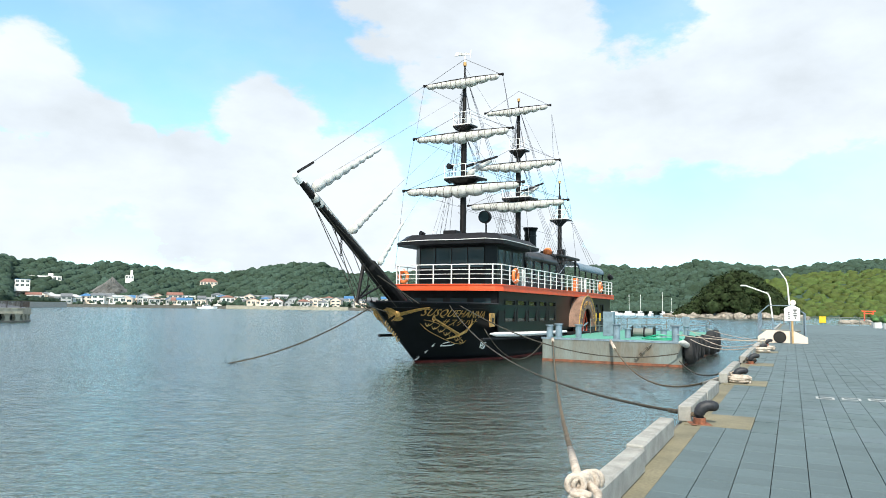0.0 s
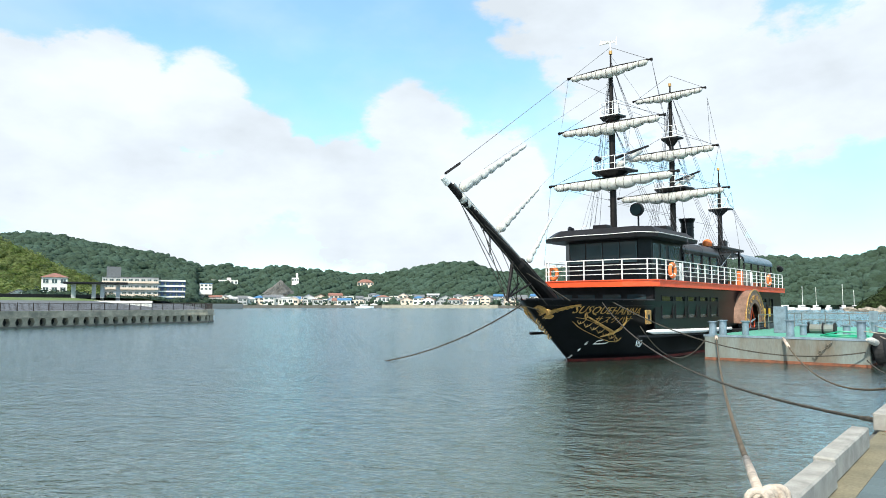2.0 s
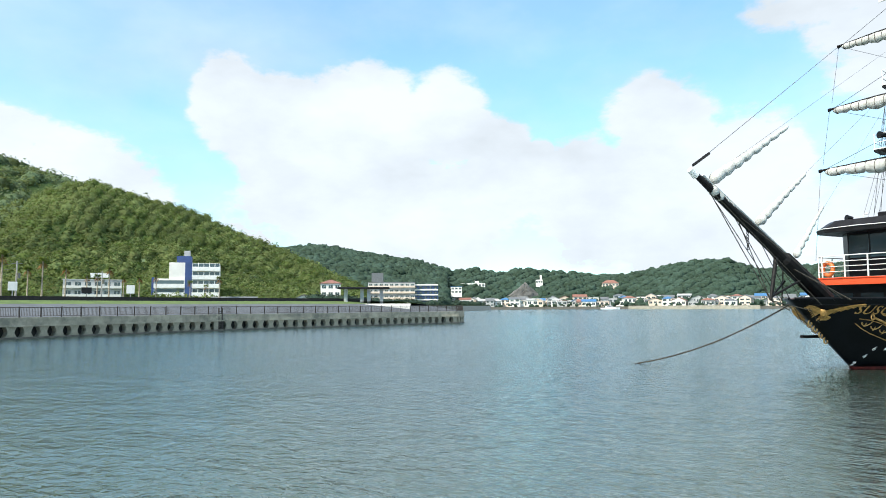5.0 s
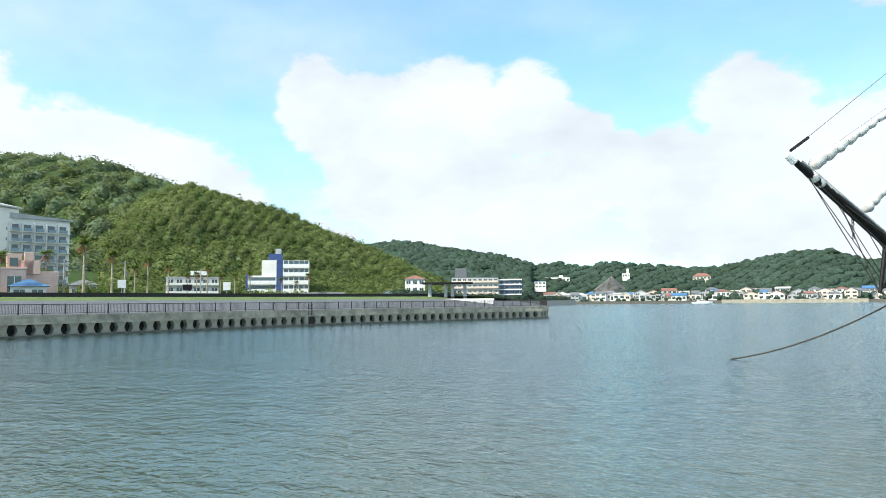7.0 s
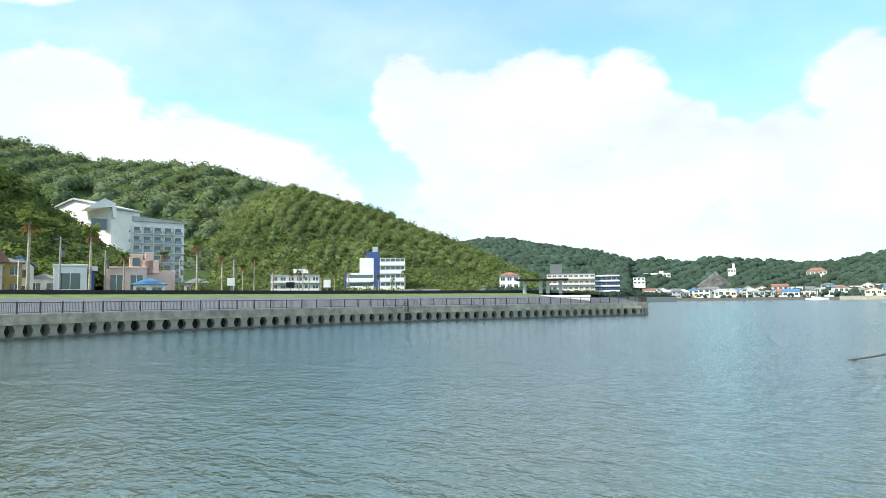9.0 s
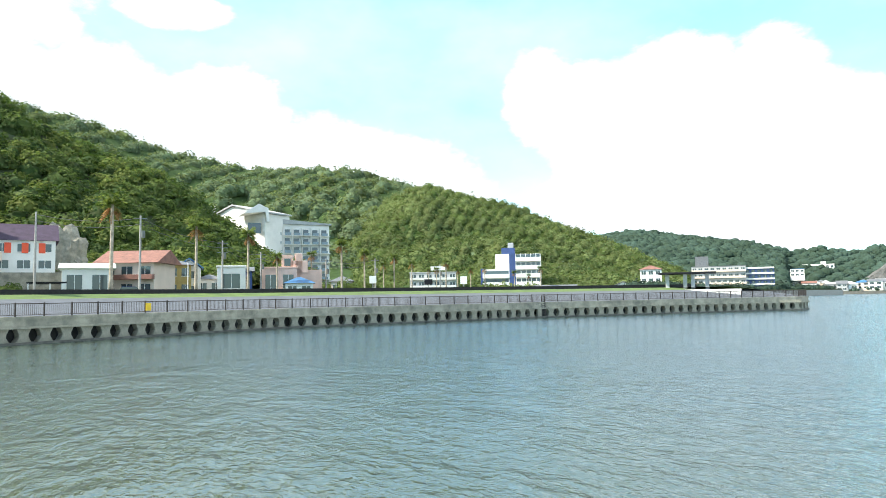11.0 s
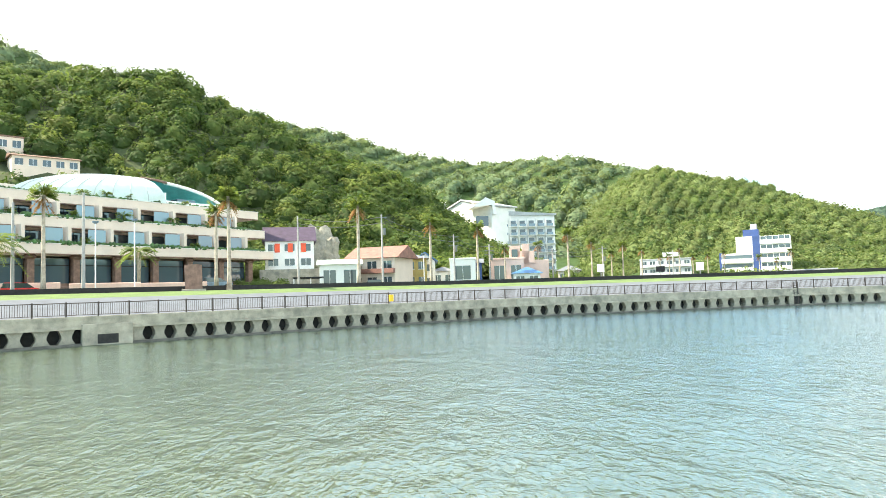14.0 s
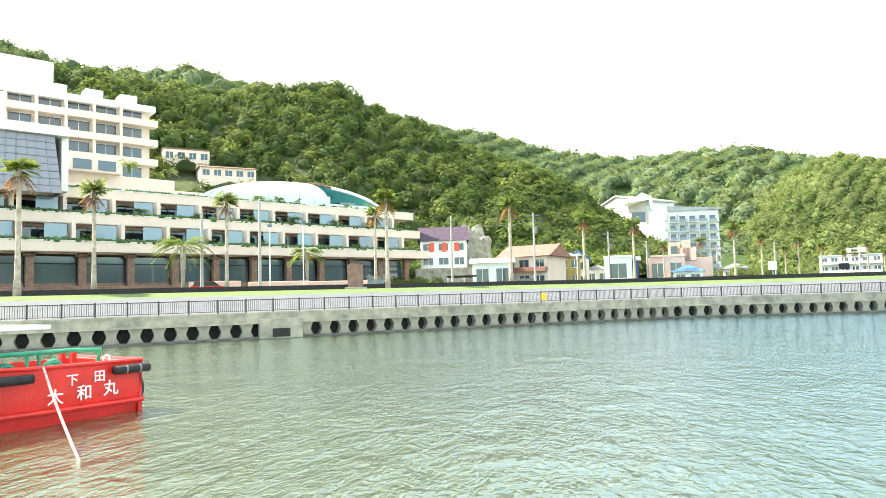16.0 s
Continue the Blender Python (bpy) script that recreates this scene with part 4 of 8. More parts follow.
# upper saloon under a barrel canopy, open platform, after canopy on posts


def barrel(y0, y1, half, z0, rise, thick=0.08):
    bm = bmesh.new()
    n = 14
    prof = [(-half * math.cos(math.pi * i / n), z0 + rise * math.sin(math.pi * i / n) ** 0.7) for i in range(n + 1)]
    prof += [(x * 0.97, z - thick) for x, z in prof[::-1]]
    lo = [bm.verts.new((x, y0, z)) for x, z in prof]
    hi = [bm.verts.new((x, y1, z)) for x, z in prof]
    m = len(prof)
    for i in range(m):
        bm.faces.new((lo[i], lo[(i + 1) % m], hi[(i + 1) % m], hi[i]))
    return bm


part("saloon_canopy", barrel(8.9, 15.8, 2.85, 6.3, 1.05), M["black"], ship, "glossy black barrel canopy", smooth=True)
part("saloon_wall", boxed(-2.78, 2.78, 9.0, 15.7, 4.42, 5.1), M["blackmatt"], ship)
for i, y in enumerate((9.1, 10.7, 12.4, 14.0, 15.6)):
    for side in (1, -1):
        part("canopy_post", boxed(side * 2.8 - 0.05, side * 2.8 + 0.05, y - 0.05, y + 0.05, 5.1, 6.34), M["blackmatt"], ship)
        if y < 15:
            part("saloon_window", boxed(side * 2.76 - 0.012, side * 2.76 + 0.012, y + 0.06, y + 1.5, 5.1, 6.3), M["bluepane"], ship, "tinted saloon side window")
part("canopy_rib", barrel(12.3, 12.45, 2.9, 6.31, 1.08), M["blackmatt"], ship)
part("platform_roof", boxed(-2.9, 2.9, 16.2, 21.4, 7.0, 7.18, 0.03), M["blackmatt"], ship)
for y in (16.5, 21.1):
    for side in (1, -1):
        part("canopy_post", boxed(side * 2.6 - 0.06, side * 2.6 + 0.06, y - 0.06, y + 0.06, 4.42, 7.0), M["blackmatt"], ship)
part("companionway", boxed(-1.3, 1.9, 17.0, 20.6, 4.43, 6.6, 0.05), M["blackmatt"], ship)
part("stair_rail", tubed([(2.2, 16.8, 5.2), (2.2, 20.5, 6.9)], 0.03, 6), M["white"], ship)
part("after_canopy", barrel(21.6, 29.6, 2.85, 6.3, 0.95), M["bluegrey"], ship, "grey barrel canopy over the after deck", smooth=True)
for y in (21.8, 23.7, 25.6, 27.5, 29.4):
    for side in (1, -1):
        part("canopy_post", boxed(side * 2.75 - 0.05, side * 2.75 + 0.05, y - 0.05, y + 0.05, 4.42, 6.35), M["blackmatt"], ship)
part("after_seat", boxed(-2.2, 2.2, 23, 28.5, 4.43, 4.9, 0.05), M["orange"], ship, "orange deck seat")
part("deck_lamp", tubed([(3.3, 29.6, 6.3), (3.3, 29.9, 6.15), (3.35, 30.1, 6.0)], [0.1, 0.24, 0.26], 10), M["blackmatt"], ship)
part("flood_lamp", boxed(0.5, 1.5, 18.4, 18.9, 7.18, 7.65, 0.08), M["blackmatt"], ship)
part("flood_lamp", boxed(1.9, 2.5, 18.4, 18.9, 7.18, 7.75, 0.08), M["blackmatt"], ship)
# funnel with a flared rim, and the orange buoy beside it
fu = part("funnel", tubed([(0, 17.6, 7.1), (0, 17.6, 9.1), (0, 17.6, 9.35), (0, 17.6, 9.42), (0, 17.6, 9.42)], [0.48, 0.46, 0.58, 0.60, 0.50], 20), M["black"], ship, "black funnel with a flared rim")
part("band", tubed([(0, 17.6, 8.75), (0, 17.6, 8.82)], 0.50, 20), M["blackmatt"], fu)
bm = bmesh.new()
bmesh.ops.create_uvsphere(bm, u_segments=12, v_segments=8, radius=0.36, matrix=Matrix.Translation((1.3, 18.0, 7.5)))
part("deck_buoy", bm, M["orange"], ship, "round orange buoy", smooth=True)

# paddle box
PY, PZ, PR = 19.2, 1.75, 2.35
for side in (1, -1):
    x0, x1 = 3.3, 4.15
    bm = bmesh.new()
    n = 24
    outer = [(PY - PR * math.cos(math.pi * i / n), PZ + PR * math.sin(math.pi * i / n)) for i in range(n + 1)]
    inner = [(PY - 1.35 * math.cos(math.pi * i / n), PZ - 0.05 + 1.45 * math.sin(math.pi * i / n)) for i in range(n + 1)]
    for ra, rb, xx in ((outer, inner, x1),):
        A = [bm.verts.new((side * xx, y, z)) for y, z in ra]
        B = [bm.verts.new((side * xx, y, z)) for y, z in rb]
        C = [bm.verts.new((side * x0, y, z)) for y, z in ra]
        D = [bm.verts.new((side * (xx - 0.12), y, z)) for y, z in rb]
        for i in range(n):
            bm.faces.new((A[i], A[i + 1], B[i + 1], B[i]))
            bm.faces.new((A[i], A[i + 1], C[i + 1], C[i]))
            bm.faces.new((B[i], B[i + 1], D[i + 1], D[i]))
    pb = part("paddle_box", bm, M["brown"], ship, "arched brown paddle box with raised letters")
    part("paddle_rim", ring(bmesh.new(), (side * x1, PY, PZ), (1, 0, 0), PR, 0.05, 40, 6), M["gold"], pb)
    part("paddle_hollow", boxed(min(side * 3.36, side * 3.40), max(side * 3.36, side * 3.40), PY - 1.5, PY + 1.5, 0.6, 3.3), M["blackmatt"], pb)
    for k in range(8):
        a = 2 * math.pi * k / 8 + 0.2
        part("paddle_blade", tubed([(side * 3.75, PY, PZ), (side * 3.75, PY + 1.3 * math.cos(a), PZ + 1.35 * math.sin(a))], 0.07, 6), M["red"] if k % 3 else M["white"], pb)
    part("paddle_hoop", ring(bmesh.new(), (side * 3.75, PY, PZ), (1, 0, 0), 1.1, 0.05, 28, 6), M["red"], pb)
    part("guard_beam", boxed(*sorted((side * 3.3, side * 4.2)), 15.8, 22.6, 1.15, 1.4, 0.04), M["blackmatt"], ship)
    part("rubbing_strake", tubed([(side * 3.36, 2.0, 1.62), (side * 3.45, 2.6, 1.58), (side * 3.48, 6, 1.5), (side * 3.48, 10, 1.45), (side * 3.45, 15.8, 1.42)], [0.04, 0.13, 0.14, 0.14, 0.1], 8), M["white"], ship, "white rubbing strake")
    part("fender_beam", tubed([(side * 3.28, 1.0, 1.35), (side * 3.34, 4, 1.3), (side * 3.36, 15.8, 1.2)], 0.09, 6), M["blackmatt"], ship)
    for y in (22.9, 24.2, 25.6):
        part("name_board", boxed(*sorted((side * 3.33, side * 3.40)), y - 0.12, y + 0.55, 2.0, 2.9, 0.02), M["blackmatt"], ship)
        part("lamp_box", boxed(*sorted((side * 3.40, side * 3.46)), y, y + 0.42, 2.1, 2.75, 0.02), M["signyellow"], ship, "small yellow notice")

# lifebuoys on the rail
for y in (5.2, 25.4):
    lb = part("lifebuoy", ring(bmesh.new(), (3.58, y, 4.98), (1, 0, 0), 0.36, 0.11, 24, 8), M["orange"], ship, "orange and white lifebuoy", smooth=True)
    for k in range(4):
        a = math.pi / 4 + math.pi / 2 * k
        part("band", ring(bmesh.new(), (3.58, y + 0.36 * math.cos(a), 4.98 + 0.36 * math.sin(a)), (0, -math.sin(a), math.cos(a)), 0.085, 0.04, 10, 6), M["white"], lb)
lb = part("lifebuoy", ring(bmesh.new(), (-3.0, 3.2, 4.9), (0.3, 1, 0), 0.34, 0.11, 24, 8), M["orange"], ship, "orange lifebuoy", smooth=True)
for y, m in ((6.6, "steel"), (7.1, "white"), (19.2, "orange"), (20.1, "steel"), (20.9, "steel"), (21.6, "white")):
    part("deck_locker", boxed(2.95, 3.3, y, y + 0.42, 4.43, 5.5, 0.05), M[m], ship, "deck locker behind the rail")

# masts, tops, yards with furled sails


def furled(half, y, z, r, seed):
    """Canvas gathered under a yard, pinched by gaskets."""
    rnd = random.Random(seed)
    pts, rad = [], []
    n = 7
    for i in range(n * 6 + 1):
        f = i / (n * 6)
        x = -half * 0.93 + 2 * half * 0.93 * f
        lobe = abs(math.sin(math.pi * f * n)) ** 0.55
        big = 0.55 + 0.45 * math.cos((f - 0.5) * math.pi) ** 2
        rr = r * big * (0.70 + 0.30 * lobe) * rnd.uniform(0.94, 1.06)
        pts.append((x, y + rnd.uniform(-.01, .01), z - rr * 0.80))
        rad.append(rr)
    rad[0] = rad[-1] = r * 0.15
    return tubed(pts, rad, 10)


def gaskets(half, y, z, r):
    """Dark ties round the furled canvas."""
    out = []
    for k in range(15):
        f = (k + 0.5) / 15
        big = 0.55 + 0.45 * math.cos((f - 0.5) * math.pi) ** 2
        rr = r * big * (0.70 + 0.30 * abs(math.sin(math.pi * f * 7)) ** 0.55)
        out.append(ring(bmesh.new(), (-half * 0.93 + 2 * half * 0.93 * f, y, z - rr * 0.80), (1, 0, 0), rr * 1.02, 0.014, 12, 4))
    return out


def crow_nest(mast, y, z, half, depth, rail):
    top = part("fighting_top", prismed([(-half, y + depth * 0.5), (-half * 0.8, y - depth * 0.5), (half * 0.8, y - depth * 0.5), (half, y + depth * 0.5)], z, z + 0.12), M["blackmatt"], mast, "dark platform with pale edge")
    part("edge", tubed([(half, y + depth * 0.5, z + 0.13), (half * 0.8, y - depth * 0.5, z + 0.13), (-half * 0.8, y - depth * 0.5, z + 0.13), (-half, y + depth * 0.5, z + 0.13)], 0.035, 6), M["white"], top)
    part("bracket", tubed([(0, y, z - 0.45), (0, y, z)], [0.22, half * 0.75], 8), M["wood"], top)
    if rail:
        for h in (0.4, 0.85):
            part("top_rail", tubed([(half * 0.95, y + depth * 0.4, z + 0.1 + h), (half * 0.78, y - depth * 0.45, z + 0.1 + h), (-half * 0.78, y - depth * 0.45, z + 0.1 + h), (-half * 0.95, y + depth * 0.4, z + 0.1 + h)], 0.018, 5), M["white"], top)
        for x in (-0.78, -0.3, 0.3, 0.78):
            part("top_post", tubed([(x * half, y - depth * 0.45, z + 0.1), (x * half, y - depth * 0.45, z + 0.97)], 0.02, 5), M["white"], top)


def mast(y, base, top, r, yards, tops, label):
    mid = base + (top - base) * 0.55
    m = part("mast", tubed([(0, y, base), (0, y, mid), (0, y, mid + 0.02), (0, y, top - 1.2), (0, y, top - 1.15), (0, y, top)], [r, r * 0.92, r * 0.8, r * 0.55, r * 0.3, r * 0.25], 12), M["wood"], ship, label)
    part("masthead", tubed([(0, y, top - 0.1), (0, y, top + 0.12)], 0.11, 8), M["gold"], m)
    for z, half, rr in yards:
        part("yard", tubed([(-half, y - 0.36, z), (-half * 0.3, y - 0.36, z + 0.02), (half * 0.3, y - 0.36, z + 0.02), (half, y - 0.36, z)], [0.06, 0.12, 0.12, 0.06], 8), M["wood"], m, "tapered black yard")
        part("furled_sail", furled(half, y - 0.42, z - 0.02, rr, int(z * 10)), M["sail"], m, "off-white canvas furled and tied", smooth=True)
        for tie in gaskets(half, y - 0.42, z - 0.02, rr):
            part("gasket", tie, M["ropedark"], m, "thin dark tie round a sail")
        for s in (-1, 1):
            part("yard_cap", tubed([(s * half * 0.985, y - 0.36, z - 0.02), (s * half * 1.02, y - 0.36, z - 0.02)], 0.10, 8), M["wood"], m)
            part("lift_line", tubed([(s * half * 0.97, y - 0.3, z), (0, y, z + 1.5)], 0.014, 4), M["wire"], m)
    for z, half, depth, rail in tops:
        crow_nest(m, y, z, half, depth, rail)
    for k in range(int((top - base - 3) / 0.45)):
        z = base + 1.6 + k * 0.45
        part("rung", tubed([(-0.28, y - 0.1, z), (-0.28, y + 0.2, z)], 0.02, 4), M["blackmatt"], m)
    return m


m1 = mast(5.3, 7.4, 18.6, 0.20, ((17.45, 2.75, 0.30), (14.0, 3.45, 0.36), (10.62, 4.15, 0.40)), ((11.05, 1.35, 1.3, True), (14.45, 0.75, 0.8, True)), "dark main mast with platforms and yards")
m2 = mast(14.9, 7.1, 19.0, 0.21, ((18.2, 2.65, 0.30), (14.0, 3.35, 0.38), (11.0, 4.0, 0.42)), ((11.25, 1.35, 1.3, True), (14.95, 0.75, 0.8, True)), "dark second mast with platforms and yards")
m3 = mast(25.2, 7.0, 14.4, 0.2, (), ((10.9, 0.95, 1.0, True),), "slim dark mizzen mast")
# wind vane and lamp on the first mast
va = part("wind_vane", tubed([(0, 5.3, 18.7), (0, 5.3, 19.2)], 0.03, 6), M["white"], m1, "white wind vane")
bm = side_prism(bmesh.new(), [(-0.75, 19.25), (-0.62, 19.5), (-0.2, 19.25), (0.35, 19.18), (0.35, 19.28), (-0.2, 19.33)], 5.28, 5.32)
part("vane_blade", bm, M["white"], va)
part("vane_propeller", tubed([(0.38, 5.3, 19.0), (0.42, 5.3, 19.5)], 0.03, 5), M["white"], va)
part("mast_lamp", tubed([(-0.6, 4.9, 11.9), (-0.75, 4.6, 11.9)], [0.12, 0.2], 10), M["blackmatt"], m1)
part("gaff", tubed([(0.0, 5.6, 12.0), (0.9, 8.6, 13.2)], [0.10, 0.07], 8), M["wood"], m1)
part("gaff", tubed([(0.0, 15.2, 11.9), (0.9, 18.0, 13.0)], [0.10, 0.07], 8), M["wood"], m2)
part("gaff_sail", tubed([(0.0, 5.75, 11.4), (0.3, 6.6, 12.05), (0.7, 7.9, 12.75)], [0.22, 0.2, 0.12], 10), M["sail"], m1, "canvas bundled on the gaff", smooth=True)
part("gaff_sail", tubed([(0.0, 15.35, 11.4), (0.3, 16.2, 12.0), (0.7, 17.4, 12.6)], [0.2, 0.18, 0.1], 10), M["sail"], m2, "canvas bundled on the gaff", smooth=True)

# bowsprit with furled staysails
TIP = Vector((0, -10.5, 8.2))
HEEL = Vector((0, -2.2, 3.25))
bs = part("bowsprit", tubed([HEEL, HEEL.lerp(TIP, 0.35), HEEL.lerp(TIP, 0.37), HEEL.lerp(TIP, 0.85), TIP], [0.40, 0.36, 0.24, 0.17, 0.12], 12), M["wood"], ship, "long dark bowsprit")
part("bowsprit_cap", tubed([TIP - Vector((0, 0.05, 0.02)), TIP + Vector((0, -0.4, 0.22))], [0.15, 0.13], 10), M["white"], bs, "white tip")
part("jib_boom_strip", tubed([HEEL.lerp(TIP, 0.3) + Vector((0, 0.1, 0.32)), HEEL.lerp(TIP, 0.97) + Vector((0, 0.1, 0.2))], 0.05, 6), M["sail"], bs)


def lumps(a, b, n, r0, r1, seed):
    rnd = random.Random(seed)
    a, b = Vector(a), Vector(b)
    pts, rad = [], []
    for i in range(n * 6 + 1):
        f = i / (n * 6)
        r = (r0 + (r1 - r0) * f) * (0.62 + 0.38 * abs(math.sin(math.pi * f * n)) ** 0.6) * rnd.uniform(0.92, 1.08)
        p = a.lerp(b, f)
        pts.append((p.x + rnd.uniform(-.02, .02), p.y, p.z - r))
        rad.append(r)
    return tubed(pts, rad, 10)


part("staysail", lumps((0, -9.6, 8.35), (0, -4.4, 11.05), 8, 0.27, 0.09, 3), M["sail"], ship, "furled jib tied along its stay", smooth=True)
part("staysail", lumps((0, -6.8, 6.7), (0, -3.2, 9.05), 8, 0.22, 0.08, 4), M["sail"], ship, "furled staysail tied along its stay", smooth=True)
part("staysail", lumps((0, -4.3, 5.3), (0, -2.0, 7.6), 7, 0.17, 0.06, 5), M["sail"], ship, "small furled staysail", smooth=True)
part("staysail", lumps((0, -9.7, 7.95), (0, -8.0, 6.95), 5, 0.22, 0.14, 6), M["sail"], ship, "loose canvas along the bowsprit", smooth=True)


def line(a, b, r=0.009, mat="wire", name="rigging_line"):
    part(name, tubed([a, b], r, 4), M[mat], ship)


line((0, -10.9, 8.45), (-2.75, 4.94, 17.45), 0.014)
line((0, -10.7, 8.6), (0, -9.7, 9.2), 0.06, "wood")
line((0, -9.6, 8.3), (0, 5.2, 16.6), 0.007)
line((0, -6.8, 6.6), (0, 5.2, 14.6), 0.007)
line((0, -4.3, 5.2), (0, 5.2, 14.4), 0.007)
line((0, 5.4, 18.4), (0, 14.8, 14.9))
line((0, 5.4, 14.2), (0, 14.8, 10.9))
line((0, 15, 18.6), (0, 25.1, 14.2))
for s in (1, -1):
    line((0, -10.2, 8.0), (s * 0.9, -4.0, 3.0), 0.02, "ropedark")
    line((0, -7.0, 6.1), (s * 0.4, -3.4, 2.2), 0.02, "ropedark")
    line((0, -8.6, 7.0), (s * 1.4, -3.3, 3.25), 0.018, "ropedark")
    line((s * 0.2, -4.9, 4.6), (s * 1.6, -3.0, 3.2), 0.03, "ropedark")
    for y, hi, mid in ((5.3, 17.2, 14.2), (14.9, 17.6, 14.7)):
        for k in range(4):
            line((0, y, mid), (s * 3.45, y + 0.4 + 0.75 * k, 4.6), 0.010)
            if k < 3:
                line((0, y, hi), (s * 1.2, y + 0.25 * k, 11.1), 0.013)
                line((0, y, hi + 0.9), (s * 3.45, y + 2.5 + 0.9 * k, 4.6), 0.013)
        for z, half in ((17.45, 2.75), (14.0, 3.45), (10.62, 4.15)):
            line((s * half, y - 0.36, z), (s * (half + 0.55), y - 0.36, z - 3.1 if z > 11 else 5.5), 0.012)
            line((s * half, y - 0.36, z), (0, y + 8.5, z - 1.2), 0.012)
    for k in range(3):
        line((0, 25.2, 13.2), (s * 3.45, 26 + 1.3 * k, 4.6), 0.014)

# dolphin striker and its braces under the bowsprit
ds = part("dolphin_striker", tubed([(0, -5.6, 5.25), (0, -6.15, 3.2)], [0.10, 0.07], 8), M["wood"], ship, "dark strut hanging under the bowsprit")
for sx in (1, -1):
    part("striker_brace", tubed([(0, -6.1, 3.35), (sx * 0.35, -4.6, 4.05)], 0.05, 6), M["wood"], ds)
    part("striker_stay", tubed([(0, -6.15, 3.2), (sx * 0.5, -4.1, 2.75)], 0.022, 5), M["ropedark"], ds)
part("striker_stay", tubed([(0, -6.15, 3.2), (0, -9.9, 7.75)], 0.020, 5), M["ropedark"], ds)
part("striker_stay", tubed([(0, -6.15, 3.2), (0, -8.2, 6.75)], 0.020, 5), M["ropedark"], ds)
for k in range(7):
    part("hanging_chain", ring(bmesh.new(), (0, -7.5, 6.15 - 0.13 * k), (1, 0, 0) if k % 2 else (0, 1, 0), 0.055, 0.02, 8, 5), M["blackmatt"], ds)

# gilded figurehead eagle, trailboard, scroll and anchor on the port bow


def on_hull(y, z, out=0.03, side=1):
    return Vector((side * (half_breadth(y, z) + out), y, z))


def hull_band(path, widths, side=1, out=0.05):
    """A raised band that follows the hull along (y, z) points."""
    bm = bmesh.new()
    rows = []
    for (y, z), w in zip(path, widths):
        rows.append([bm.verts.new(on_hull(y, z + w, 0.01, side)), bm.verts.new(on_hull(y, z + w * 0.6, out, side)), bm.verts.new(on_hull(y, z - w * 0.6, out, side)), bm.verts.new(on_hull(y, z - w, 0.01, side))])
    for a, b in zip(rows, rows[1:]):
        for i in range(3):
            bm.faces.new((a[i], a[i + 1], b[i + 1], b[i]))
    return bm


def feathered(root, reach, rise, side, n=7):
    """A spread wing lying along the hull: thick at the arm, with fingered feathers below."""
    bm = bmesh.new()
    y0, z0 = root
    rows = []
    for k in range(2 * n + 1):
        f = k / (2 * n)
        y = y0 + reach * f
        top = z0 + rise * math.sin(f * 1.5) + 0.04
        depth = (0.34 - 0.22 * f) * (1.0 if k % 2 else 0.72) + 0.02
        rows.append([bm.verts.new(on_hull(y, top, 0.03, side)), bm.verts.new(on_hull(y, top - 0.03, 0.15, side)), bm.verts.new(on_hull(y, top - depth * 0.5, 0.11, side)), bm.verts.new(on_hull(y, top - depth, 0.03, side))])
    for a, b in zip(rows, rows[1:]):
        for m in range(3):
            bm.faces.new((a[m], a[m + 1], b[m + 1], b[m]))
    return bm


for side in (1, -1):
    ey, ez = -3.45, 2.62
    fh = part("figurehead", tubed([on_hull(ey - 0.22, ez + 0.16, 0.16, side), on_hull(ey - 0.10, ez + 0.12, 0.15, side), on_hull(ey + 0.02, ez, 0.13, side), on_hull(ey + 0.16, ez - 0.16, 0.1, side)], [0.04, 0.09, 0.14, 0.09], 10), M["gold"], ship, "gilded spread-winged bird on the bow", True)
    part("wing", feathered((ey + 0.03, ez + 0.08), 1.15, 0.30, side), M["gold"], fh, "gilded wing")
    part("wing", feathered((ey - 0.08, ez + 0.10), -0.62, 0.24, side), M["gold"], fh, "gilded wing")
    part("tail", hull_band([(ey + 0.12, ez - 0.12), (ey + 0.28, ez - 0.2), (ey + 0.42, ez - 0.22)], [0.07, 0.11, 0.09], side, 0.09), M["gold"], fh)
    for k in (0, 1):
        part("claw", tubed([on_hull(ey + 0.06 + 0.1 * k, ez - 0.14, 0.12, side), on_hull(ey + 0.04 + 0.1 * k, ez - 0.30, 0.14, side)], 0.03, 6), M["gold"], fh)
for k in range(4):
    z = 2.2 - 0.27 * k
    y = stem_y(z)
    part("stem_scroll", ring(bmesh.new(), (0, y - 0.12, z), (1, 0, 0), 0.12 + 0.02 * (k % 2), 0.035, 14, 6), M["gold"], ship, "gilded scroll on the stem")
